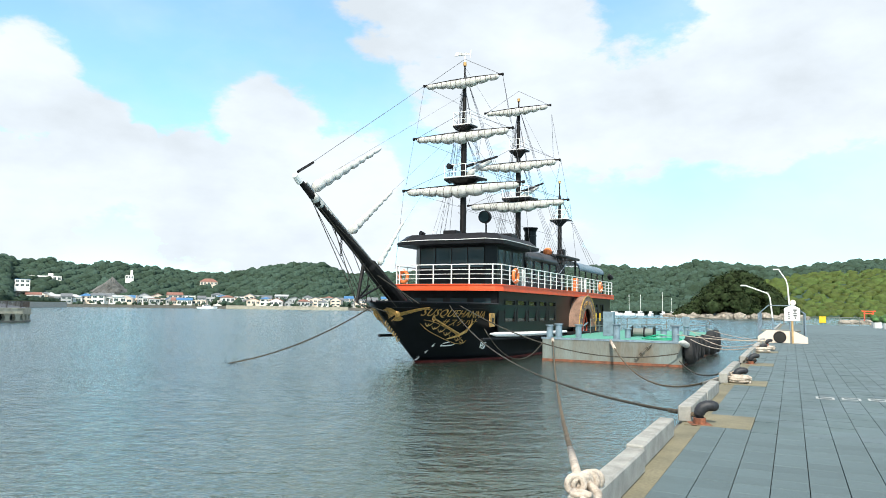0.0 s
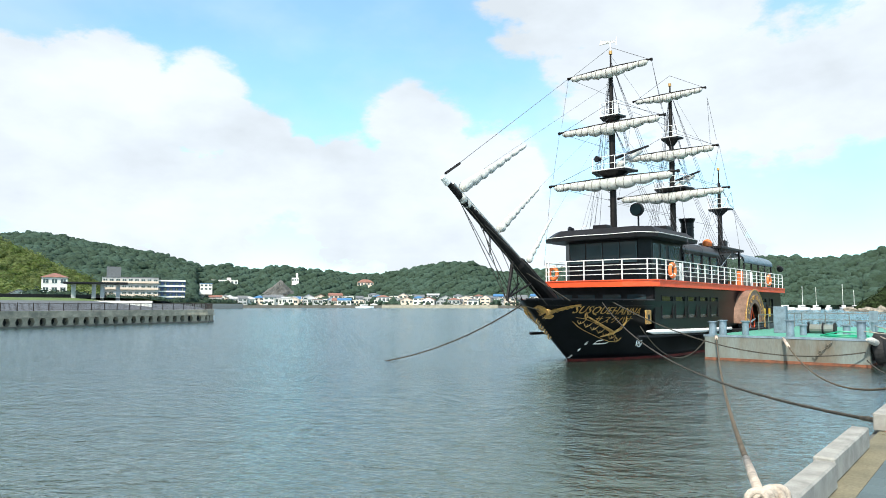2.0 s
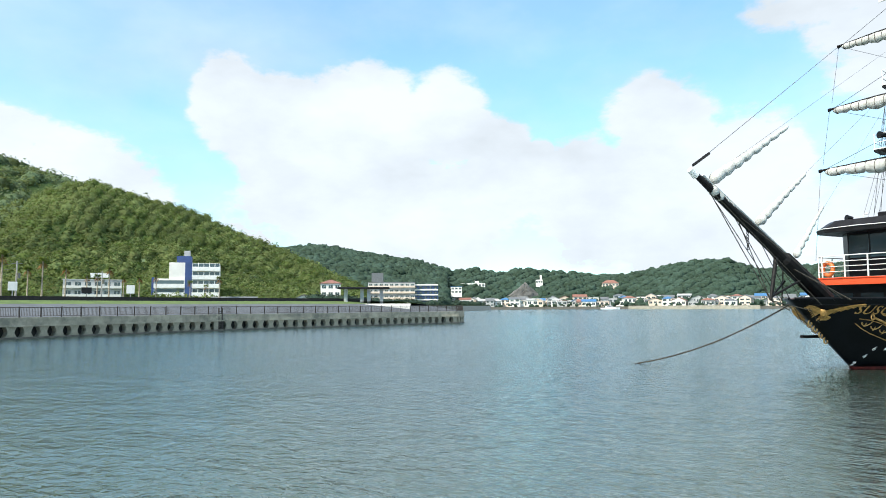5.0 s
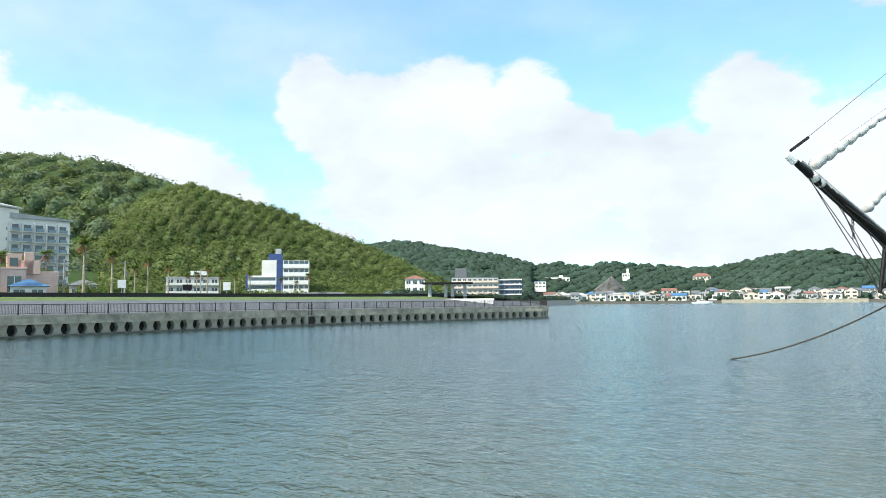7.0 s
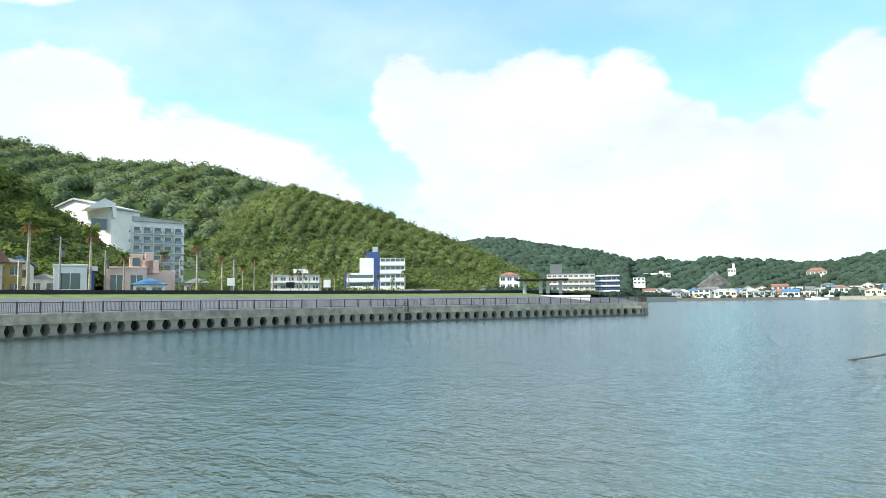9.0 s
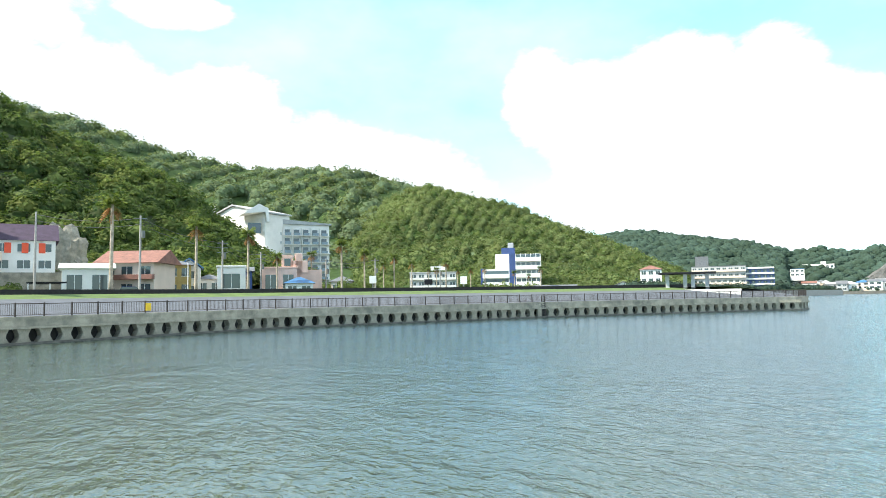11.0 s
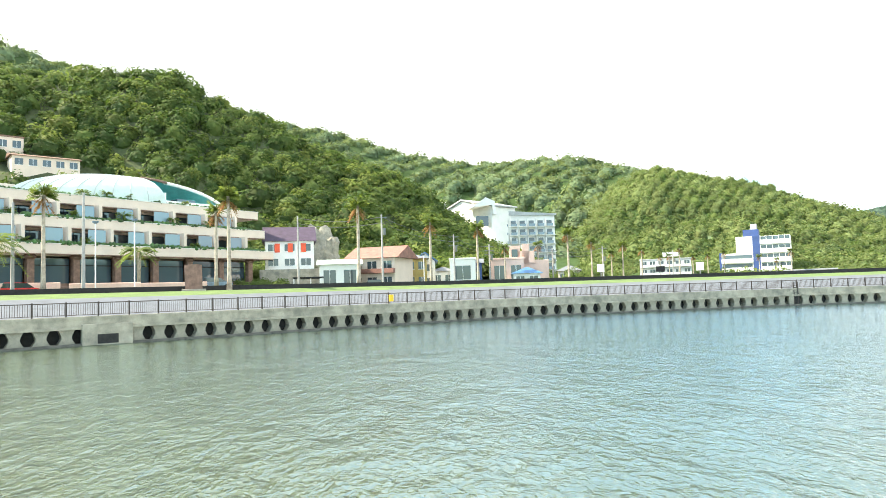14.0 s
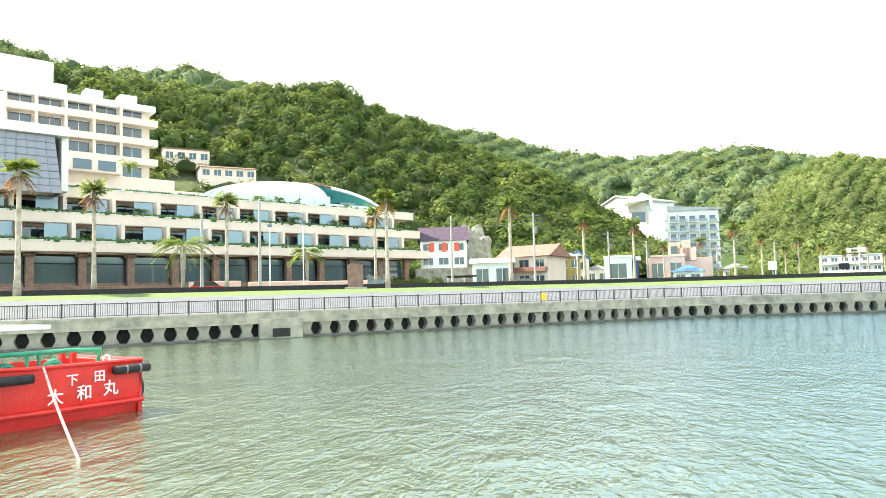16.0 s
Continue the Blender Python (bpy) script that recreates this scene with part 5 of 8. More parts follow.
for side in (1, -1):
    part("trailboard", hull_band([(-1.95 + 0.47 * i, 2.28 - 0.17 * i) for i in range(8)], [0.10, 0.20, 0.24, 0.24, 0.24, 0.22, 0.18, 0.06], side), M["black"], ship, "black trailboard edged with gilt scrollwork")
    for up in (1, -1):
        part("gilt_edge", tubed([on_hull(-1.95 + 0.47 * i, 2.28 - 0.17 * i + up * w, 0.03, side) for i, w in enumerate([0.10, 0.20, 0.24, 0.24, 0.24, 0.22, 0.18, 0.06])], 0.022, 6), M["gold"], ship, "gilt edge")
    for i in range(7):
        c = on_hull(-1.65 + 0.47 * i, 2.18 - 0.165 * i, 0.06, side)
        part("carved_leaf", ring(bmesh.new(), c, (1, -0.4, 0), 0.105, 0.022, 10, 5), M["gold"], ship)
        part("carved_leaf", tubed([on_hull(-1.55 + 0.47 * i, 2.02 - 0.165 * i, 0.06, side), on_hull(-1.42 + 0.47 * i, 2.12 - 0.165 * i, 0.06, side), on_hull(-1.36 + 0.47 * i, 2.26 - 0.165 * i, 0.06, side)], [0.012, 0.03, 0.012], 5), M["gold"], ship)
    an = part("bow_anchor", tubed([on_hull(-1.45, 2.40, 0.14, side), on_hull(0.6, 1.60, 0.14, side)], [0.05, 0.07], 8), M["gold"], ship, "gilded anchor on the bow")
    part("fluke", tubed([on_hull(0.05, 1.35, 0.14, side), on_hull(0.55, 1.48, 0.14, side), on_hull(0.9, 1.75, 0.14, side), on_hull(0.97, 2.15, 0.14, side), on_hull(0.75, 2.45, 0.14, side)], [0.03, 0.06, 0.08, 0.06, 0.02], 8), M["gold"], an)
    part("ring", ring(bmesh.new(), on_hull(-1.6, 2.45, 0.14, side), (1, 0, 0), 0.12, 0.03, 12, 6), M["gold"], an)
    pq = part("plaque", boxed(*sorted((side * 3.36, side * 3.44)), 1.75, 2.45, 2.0, 2.75, 0.03), M["gold"], ship, "square gilt plaque with a hole")
    # near-black disc painted as the shaded hole
    part("hawse_hole", tubed([(side * 3.43, 2.1, 2.38), (side * 3.46, 2.1, 2.38)], 0.14, 12), M["void"], pq)
    cr = part("thruster_mark", ring(bmesh.new(), on_hull(3.0, 0.95, 0.02, side), (1, -0.2, -0.12), 0.22, 0.03, 18, 5), M["white"], ship, "white ring with a cross")
    for dy, dz in ((0.15, 0.15), (0.15, -0.15)):
        part("cross_bar", tubed([on_hull(3.0 - dy, 0.95 - dz, 0.02, side), on_hull(3.0 + dy, 0.95 + dz, 0.02, side)], 0.03, 5), M["white"], cr)
    bm = hull_band([(0.1, 0.96), (0.5, 0.96), (0.8, 0.98)], [0.035] * 3, side, 0.02)
    part("bulb_mark", bm, M["white"], ship, "white bulbous-bow mark")
    part("bulb_mark", hull_band([(0.8, 0.98), (0.98, 1.12), (1.05, 1.26)], [0.04] * 3, side, 0.02), M["white"], ship)
    part("bulb_mark", hull_band([(0.1, 0.96), (0.2, 1.1), (0.8, 1.24), (1.05, 1.26)], [0.035] * 4, side, 0.02), M["white"], ship)


def lettering(text, size, mat, place, name, owner, spacing=1.0, label="", thick=0.0):
    """Raised letters from the built-in font; place turns (along, up, out) into a point."""
    cu = bpy.data.curves.new(name, "FONT")
    cu.body, cu.size, cu.space_character, cu.extrude = text, size, spacing, 0.012
    cu.resolution_u = 3
    cu.offset = thick
    tmp = bpy.data.objects.new(name, cu)
    me = bpy.data.meshes.new_from_object(tmp)
    bpy.data.objects.remove(tmp)
    for v in me.vertices:
        v.co = place(v.co.x, v.co.y, v.co.z)
    me.materials.clear()
    me.materials.append(mat)
    ob = new(name, me)
    ob.parent = owner
    if label:
        ob["label"] = label
    return ob


lettering("SUSQUEHANNA", 0.54, M["gold"], lambda u, v, w: on_hull(-2.35 + u, 2.60 - 0.03 * u + v, 0.03 + w), "name_letters", ship, 1.08, "gilt capital letters")
lettering("サスケハナ", 0.44, M["gold"], lambda u, v, w: on_hull(-0.9 + u, 2.08 + v, 0.03 + w), "name_letters", ship, 1.15, "gilt phonetic letters")
for i, c in enumerate("246"):
    lettering(c, 0.26, M["white"], lambda u, v, w, i=i: on_hull(-0.62 + 0.12 * i + u, 0.20 + 0.36 * i + v, 0.03 + w), "draught_mark", ship)
arcname = "SUSQUEHANNA"
for i, c in enumerate(arcname):
    a = math.pi * (0.95 - 0.9 * i / (len(arcname) - 1))
    lettering(c, 0.46, M["gold"], lambda u, v, w, a=a: Vector((4.17 + w, PY + (1.68 + v) * math.cos(a) + (u - 0.16) * math.sin(a), PZ + (1.68 + v) * math.sin(a) - (u - 0.16) * math.cos(a))), "arch_letter", ship)

# ---- the pontoon ----


def along(ob_bm, name, mat, parent=None, label=""):
    return part(name, ob_bm, mat, parent, label)


pontoon = new("pontoon")
pontoon.matrix_basis = pose(0, 0, 0, 0, 0, qrot())
tagged(pontoon, "steel mooring pontoon with green deck and rust-streaked sides", "pontoon")
PW0, PW1, PS0, PS1, PZT = -13.25, -5.35, 38.6, 60.0, 1.33
part("pontoon_hull", boxed(PW0, PW1, PS0, PS1, -0.8, PZT, 0.04), M["steel"], pontoon, "grey steel plating streaked with rust")
part("rust_line", boxed(PW0 - 0.004, PW1 + 0.004, PS0 - 0.006, PS1 + 0.004, -0.2, 0.13), M["rust"], pontoon, "rusty waterline")
part("pontoon_deck", boxed(PW0 + 0.1, PW1 - 0.1, PS0 + 0.1, PS1 - 0.1, PZT, PZT + 0.012), M["deckgreen"], pontoon, "green painted deck")
part("deck_rim", boxed(PW0 - 0.03, PW1 + 0.03, PS0 - 0.03, PS0 + 0.08, PZT - 0.06, PZT + 0.05), M["bluegrey"], pontoon)


def deck_bollard(x, y, h=0.62, r=0.2):
    b = part("deck_bollard", tubed([(x, y, PZT), (x, y, PZT + h), (x, y, PZT + h + 0.001), (x, y, PZT + h + 0.06)], [r * 0.75, r * 0.75, r, r], 12), M["bluegrey"], pontoon, "blue-grey bollard")
    return b


for x, y, h, r in ((-12.9, 39.0, 0.72, 0.27), (-12.35, 39.0, 0.8, 0.27), (-11.5, 40.2, 0.75, 0.25), (-8.95, 42.0, 0.55, 0.24), (-9.0, 39.3, 0.85, 0.27), (-7.0, 43.0, 0.55, 0.25), (-5.75, 39.2, 0.85, 0.27), (-6.6, 50.0, 0.6, 0.22), (-9.5, 52.0, 0.55, 0.22), (-5.8, 56.0, 0.6, 0.22), (-9.8, 55.5, 0.5, 0.2), (-10.5, 55.0, 0.5, 0.2), (-11.2, 55.0, 0.5, 0.2)):
    deck_bollard(x, y, h, r)
part("kiosk_box", boxed(-11.1, -10.4, 44.5, 45.1, PZT, PZT + 1.6, 0.03), M["bluegrey"], pontoon, "blue-grey control box")
part("winch", tubed([(-9.2, 45.0, PZT + 0.3), (-7.9, 45.0, PZT + 0.3)], 0.26, 12), M["steel"], pontoon)
for y in (45.0,):
    for x in (-9.3, -8.5, -7.9):
        part("winch_cheek", tubed([(x - 0.04, y, PZT + 0.3), (x + 0.04, y, PZT + 0.3)], 0.38, 14), M["blackmatt"], pontoon)
part("hose", ring(bmesh.new(), (-6.9, 41.5, PZT + 0.06), (0, 0, 1), 0.9, 0.045, 28, 6), M["boatgreen"], pontoon, "coiled green hose")
part("hose", tubed([(-8.0, 41.4, PZT + 0.05), (-7, 41.2, PZT + 0.3), (-6.2, 41.3, PZT + 0.25), (-5.8, 41.8, PZT + 0.05)], 0.045, 6), M["boatgreen"], pontoon)
for h in (0.55, 1.05):
    part("handrail", tubed([(-12.6, 47, PZT + h), (-12.6, 59.2, PZT + h), (-6.2, 59.2, PZT + h), (-5.9, 58.6, PZT + h * 0.7), (-6.2, 57.9, PZT + h * 0.4)], 0.03, 6), M["steel"], pontoon, "grey steel handrail")
for x, y in [(-12.6, 47 + 2.4 * i) for i in range(6)] + [(-12.6 + 1.6 * i, 59.2) for i in range(1, 5)]:
    part("rail_post", tubed([(x, y, PZT), (x, y, PZT + 1.05)], 0.03, 6), M["steel"], pontoon)
part("wire_fence", boxed(-7.4, -6.9, 54, 54.1, PZT, PZT + 1.3), M["bluegrey"], pontoon)
for i, (s, w, r) in enumerate(((39.4, -5.0, 0.75), (41.2, -5.0, 0.62), (43.4, -5.0, 0.62), (46.4, -5.0, 0.6), (50.2, -5.0, 0.78), (53.2, -5.0, 0.78))):
    ty = part("tyre_fender", ring(bmesh.new(), (w, s, 0.92), (1, 0, 0.06), r * 0.66, r * 0.36, 22, 10, 1.2), M["rubber"], pontoon, "black tyre fender", smooth=True)
    part("tread", ring(bmesh.new(), (w, s, 0.92), (1, 0, 0.06), r * 1.0, 0.05, 22, 6, 4.5), M["rubber"], ty)
part("fender_buoy", tubed([(-5.2, 38.9, 1.15), (-5.1, 38.7, 1.2), (-5.2, 38.2, 1.32), (-5.35, 37.8, 1.38)][::-1], [0.06, 0.17, 0.17, 0.06], 10), M["sail"], pontoon, "yellowed plastic fender")
ch = [Vector((-7.0 - 0.16 * i, PS0 - 0.06, 1.15 - 0.17 * i)) for i in range(6)]
for i, p in enumerate(ch):
    part("chain_link", ring(bmesh.new(), p, (0.3, 1, 0.3) if i % 2 else (1, 0.4, -1), 0.085, 0.026, 10, 5), M["steel"], pontoon)

# ---- paving, kerb and gear on the near quay ----


def bent_bollard(s, w, k=1.0, rz=20):
    """A cast mooring post whose head leans inland."""
    e = new("mooring_bollard")
    e.matrix_basis = Matrix.Translation(q(s, w)) @ pose(0, 0, 0, 0, 0, qrot() + rz) @ Matrix.Scale(0.70, 4)
    tagged(e, "black iron bent mooring bollard with a rusty foot on the quay", "bollard", "bollards along the quay")
    part("foot", tubed([(0, 0, 0), (0, 0, 0.12), (0, 0, 0.13)], [0.125 * k, 0.12 * k, 0.11 * k], 16), M["rust"], e, "rusty foot")
    part("post", tubed([(0, 0, 0.12 * k), (0, 0, 0.2 * k), (0.01, 0, 0.26 * k), (0.06, 0, 0.325 * k), (0.14, 0, 0.36 * k), (0.25, 0, 0.365 * k), (0.33, 0, 0.345 * k), (0.36, 0, 0.33 * k)], [0.11 * k, 0.108 * k, 0.11 * k, 0.115 * k, 0.11 * k, 0.105 * k, 0.09 * k, 0.04 * k], 16), M["iron"], e, "black curved iron post", True)
    part("base_plate", boxed(-0.2, 0.2, -0.2, 0.2, 0, 0.018, 0.01), M["rust"], e)
    return e


for s, w in ((10.1, -1.18), (16.6, -1.15), (22.6, -1.15), (30.0, -1.15), (35.8, -1.1)):
    bent_bollard(s, w)
for s in (10.55, 16.5, 22.6, 30.0):
    pad = local(part("bollard_pad", boxed(-1.36, -0.525, s - 0.60, s + 0.60, QUAY_Z - 0.03, QUAY_Z + 0.006), M["sandy"]))
    tagged(pad, "sandy concrete pad under a bollard", "pad", kind="structure")


def coil(bm, c, r, turns, thick, seed):
    rnd = random.Random(seed)
    pts = []
    for i in range(turns * 14):
        a = 2 * math.pi * i / 14
        rr = r * (1 + rnd.uniform(-0.28, 0.28))
        pts.append(Vector(c) + W * (rr * math.cos(a)) + U * (rr * 0.8 * math.sin(a)) + Vector((0, 0, thick * 0.7 + thick * 1.3 * (i / 14) * 0.75 + rnd.uniform(0, 0.01))))
    return tube(bm, pts, thick, 7)


def mooring(name, pts, r, mat, label):
    ob = part(name, tubed(pts, r, 8), M[mat], None, smooth=True)
    return tagged(ob, label, "rope")


# ropes: from the near corner to the pontoon, from the bollards to the ship and the pontoon
NEAR = q(5.1, -1.45, QUAY_Z + 0.27)
r1 = sag(NEAR + Vector((0, 0, -0.02)), q(38.45, -12.55, 1.30), 0.75, 30)
mooring("mooring_rope", r1, 0.032, "rope", "weed-stained rope from quay edge to pontoon")
mooring("rope_sleeve", r1[:3], 0.040, "ropewhite", "pale chafing sleeve round a mooring rope")
mooring("rope_sleeve", [r1[-1], r1[-2]], 0.085, "ropewhite", "pale chafing sleeve on a pontoon rope")
r2 = sag(q(16.6, -1.2, QUAY_Z + 0.2), q(38.45, -9.15, 1.28), 1.15, 26)
mooring("mooring_rope", r2, 0.030, "rope", "thick rope sagging from bollard to pontoon")
mooring("rope_sleeve", [r2[-1], r2[-2], r2[-3]], 0.085, "ropewhite", "pale chafing sleeve on a pontoon rope")
mooring("rope_sleeve", r2[:4], 0.042, "ropewhite", "frayed pale rope at the bollard")


def ship_point(x, y, z):
    return ship.matrix_basis @ Vector((x, y, z))


r3 = sag(q(10.1, -1.2, QUAY_Z + 0.12), ship_point(2.4, -1.2, 3.15), 0.9, 30)
mooring("mooring_rope", r3, 0.024, "ropedark", "long dark rope from bollard to ship's bow")
mooring("rope_sleeve", r3[:2], 0.034, "rope", "grey splice at the end of a rope")
mooring("mooring_rope", sag(q(38.3, -5.5, 0.75), ship_point(2.6, -0.6, 3.2), 1.1, 24), 0.030, "ropedark", "dark rope looping past the pontoon")
mooring("mooring_rope", sag(ship_point(-0.9, -3.4, 3.05), (-12.0, 35.3, -0.15), 0.55, 20), 0.035, "ropedark", "dark anchor line running into the water")
mooring("mooring_rope", sag(ship_point(3.2, 1.5, 1.9), q(39, -13.1, 1.4), 1.5, 16), 0.025, "ropedark", "slack dark rope beside the hull")
for (s0, w0), (s1, w1), d in (((35.8, -1.2), (39.2, -5.8), 0.1), ((30.2, -1.2), (40.5, -5.6), 0.45), ((35.8, -1.2), (50, -6.6), 0.2), ((36.2, -1.2), (56, -5.9), 0.15), ((34, -1.3), (44, -5.4), 0.5)):
    mooring("mooring_rope", sag(q(s0, w0, QUAY_Z + 0.22), q(s1, w1, 1.75), d, 14), 0.022, "ropewhite", "pale rope between quay bollard and pontoon")
mooring("mooring_rope", sag(q(22.6, -1.3, QUAY_Z + 0.1), q(38.4, -5.45, 0.35), 0.6, 16), 0.03, "ropedark", "dark slack rope over the water")
for s, w, r, t, sd, mt in ((4.75, -1.33, 0.07, 0.022, 1, "ropewhite"), (16.3, -1.05, 0.17, 0.036, 2, "ropewhite"), (31.5, -1.0, 0.28, 0.036, 3, "ropewhite"), (23.0, -1.25, 0.2, 0.035, 4, "ropedark"), (29.6, -1.1, 0.26, 0.04, 6, "ropewhite")):
    ob = part("rope_coil", coil(bmesh.new(), q(s, w, QUAY_Z + (0.22 if s < 6 else 0)), r, 2 if s < 6 else 4, t, sd), M[mt], None, smooth=True)
    tagged(ob, "coil of %s mooring rope on the quay" % ("pale" if mt == "ropewhite" else "dark"), "rope coil", "rope coils")
kn = bmesh.new()
rr = random.Random(9)
for k in range(5):
    c = NEAR + U * (-0.12 + 0.05 * k) + W * (0.02 * k)
    ring(kn, c, (rr.uniform(-.5, .5), 1, rr.uniform(-.4, .4)), 0.062, 0.026, 14, 7)
tube(kn, [NEAR + W * 0.05, NEAR + W * 0.16 - U * 0.1 + Vector((0, 0, -0.05)), NEAR + W * 0.2 - U * 0.3 + Vector((0, 0, -0.2))], 0.035, 8)
tagged(part("rope_knot", kn, M["ropewhite"], None, smooth=True), "thick pale knotted rope on the kerb", "rope")

# boarding ramp with rails, sign board and lamps
ramp = new("boarding_ramp")
ramp.matrix_basis = Matrix.Translation(q(40.2, -0.5)) @ pose(0, 0, 0, 0, 0, qrot())
tagged(ramp, "cream boarding ramp with grey handrails on the quay", "ramp")
part("ramp_base", side_prism(bmesh.new(), [(-1.15, 0), (1.2, 0), (1.2, 0.30), (0.55, 0.62), (-0.75, 0.62), (-1.15, 0.30)], -0.5, 0.5), M["cream"], ramp)
# near-black disc painted as the shaded opening
part("porthole", tubed([(-0.1, -0.505, 0.30), (-0.1, -0.53, 0.30)], 0.27, 20), M["void"], ramp, "dark oval opening")
part("porthole_rim", ring(bmesh.new(), (-0.1, -0.52, 0.30), (0, 1, 0), 0.28, 0.03, 20, 6), M["blackmatt"], ramp)
part("ramp_deck", boxed(-1.0, 0.9, 0.5, 3.5, 0.55, 0.63), M["steel"], ramp)
for x in (-1.1, 1.1):
    for h in (0.75, 1.15, 1.5):
        part("handrail", tubed([(x, -0.45, h), (x, 3.4, h + 0.1)], 0.03, 6), M["bluegrey"], ramp)
    for y in (-0.45, 0.9, 2.2, 3.4):
        part("rail_post", tubed([(x, y, 0.0), (x, y, 1.55)], 0.035, 6), M["bluegrey"], ramp)
part("handrail", tubed([(-1.1, -0.45, 1.5), (-0.6, -0.45, 1.95), (0.6, -0.45, 1.95), (1.1, -0.45, 1.5)], 0.03, 6), M["bluegrey"], ramp)
sign = new("sign_board")
sign.matrix_basis = Matrix.Translation(q(39.4, 0.0)) @ pose(0, 0, 0, 0, 0, qrot() + 8) @ Matrix.Scale(0.86, 4)
tagged(sign, "white gabled notice board on a timber post", "sign")
part("post", boxed(-0.05, 0.05, -0.05, 0.05, 0, 2.3, 0.008), M["timber"], sign)
part("board", side_prism(bmesh.new(), [(-0.42, 1.35), (0.42, 1.35), (0.42, 2.1), (0.0, 2.32), (-0.42, 2.1)], -0.10, -0.055), M["white"], sign)
for x, z, w, h in ((0.15, 2.0, 0.2, 0.07), (0.15, 1.9, 0.06, 0.1), (0.15, 1.78, 0.22, 0.06), (0.15, 1.66, 0.2, 0.08), (0.15, 1.52, 0.06, 0.12), (-0.18, 1.85, 0.12, 0.05), (-0.18, 1.74, 0.1, 0.06), (-0.18, 1.62, 0.12, 0.05), (-0.18, 1.5, 0.12, 0.06)):
    part("brush_bar", boxed(x - w / 2, x + w / 2, -0.108, -0.101, z - h / 2, z + h / 2), M["blackmatt"], sign)
part("loud_hailer", tubed([(0.0, 0.05, 2.42), (0.05, -0.15, 2.45)], [0.06, 0.17], 12), M["cream"], sign, "cream loudspeaker horn")


def quay_lamp(s, w, h, reach, lean):
    e = new("quay_lamp")
    e.matrix_basis = Matrix.Translation(q(s, w)) @ pose(0, 0, 0, 0, 0, qrot())
    tagged(e, "white bent-arm lamp post with a dark foot on the quay", "lamp post", "quay lamps")
    part("foot", tubed([(0, 0, 0), (0, 0, h * 0.42)], 0.045, 8), M["bluegrey"], e, "dark lower post")
    part("arm", tubed([(0, 0, h * 0.42), (-lean * 0.3, 0, h * 0.78), (-lean * 0.6, 0, h * 0.86), (-reach, 0, h)], [0.042, 0.038, 0.034, 0.03], 8), M["white"], e, "white bent arm")
    part("lamp", boxed(-reach - 0.28, -reach + 0.05, -0.06, 0.06, h - 0.03, h + 0.04, 0.02), M["white"], e)


quay_lamp(41.2, -0.95, 3.05, 1.3, 0.35)
quay_lamp(41.6, -0.1, 3.95, 0.5, 0.25)

# railing across the quay's far end
fence = new("quay_railing")
fence.matrix_basis = pose(0, 0, 0, 0, 0, qrot())
tagged(fence, "grey metal railing across the end of the quay", "railing")
FS = 103.5
for h in (0.2, 1.1):
    part("rail_bar", tubed([(-1.0, FS, QUAY_Z + h), (60, FS + 2, QUAY_Z + h)], 0.035, 6), M["steel"], fence)
for i in range(20):
    x = -1.0 + 2.2 * i
    part("rail_post", boxed(x - 0.06, x + 0.06, FS - 0.06 + x / 30, FS + 0.06 + x / 30, QUAY_Z, QUAY_Z + 1.2), M["steel"], fence)
bm = bmesh.new()
for i in range(300):
    x = -1.0 + 0.2 * i
    tube(bm, [(x, FS + (x + 1) / 30, QUAY_Z + 0.2), (x, FS + (x + 1) / 30, QUAY_Z + 1.1)], 0.014, 4)
tagged(part("baluster_rest", bm, M["steel"], fence), kind="stuff")
part("warning_board", boxed(3.2, 4.0, FS - 0.1, FS - 0.02, QUAY_Z + 0.35, QUAY_Z + 1.2), M["signyellow"], fence, "orange-yellow warning board")
for s, w in ((91, 8.6), (85, 9.0)):
    pl = new("planter")
    pl.matrix_basis = Matrix.Translation(q(s, w)) @ pose(0, 0, 0, 0, 0, qrot())
    tagged(pl, "white planter tub with a green shrub on the quay", "planter", "planters")
    part("tub", tubed([(0, 0, 0), (0, 0, 0.65), (0, 0, 0.66)], [0.45, 0.6, 0.55], 12), M["white"], pl)
    sc = scatter("shrub", [(rr.uniform(-.4, .4), rr.uniform(-.4, .4), 0.8 + rr.uniform(0, .5), 0.35) for _ in range(10)], SMALL, M["hedge"], "", 5)
    for key in ("label", "category", "kind"):
        if key in sc:
            del sc[key]
    sc.parent = pl

# worn white stencil bars on the paving
for i in range(4):
    bm = bmesh.new()
    for x0, x1, y0, y1 in ((0, 0.3, 0, 0.05), (0, 0.3, 0.28, 0.33), (0, 0.04, 0.05, 0.28), (0.26, 0.30, 0.05, 0.28)):
        box(bm, 0.35 + 0.42 * i + x0, 0.35 + 0.42 * i + x1, 14.25 + 0.1 * i + y0, 14.25 + 0.1 * i + y1, QUAY_Z + 0.004, QUAY_Z + 0.007)
    a = local(part("stencil_mark", bm, M["greywall"]))
    tagged(a, "worn white stencil mark on the paving", "mark", "stencil marks", kind="structure")

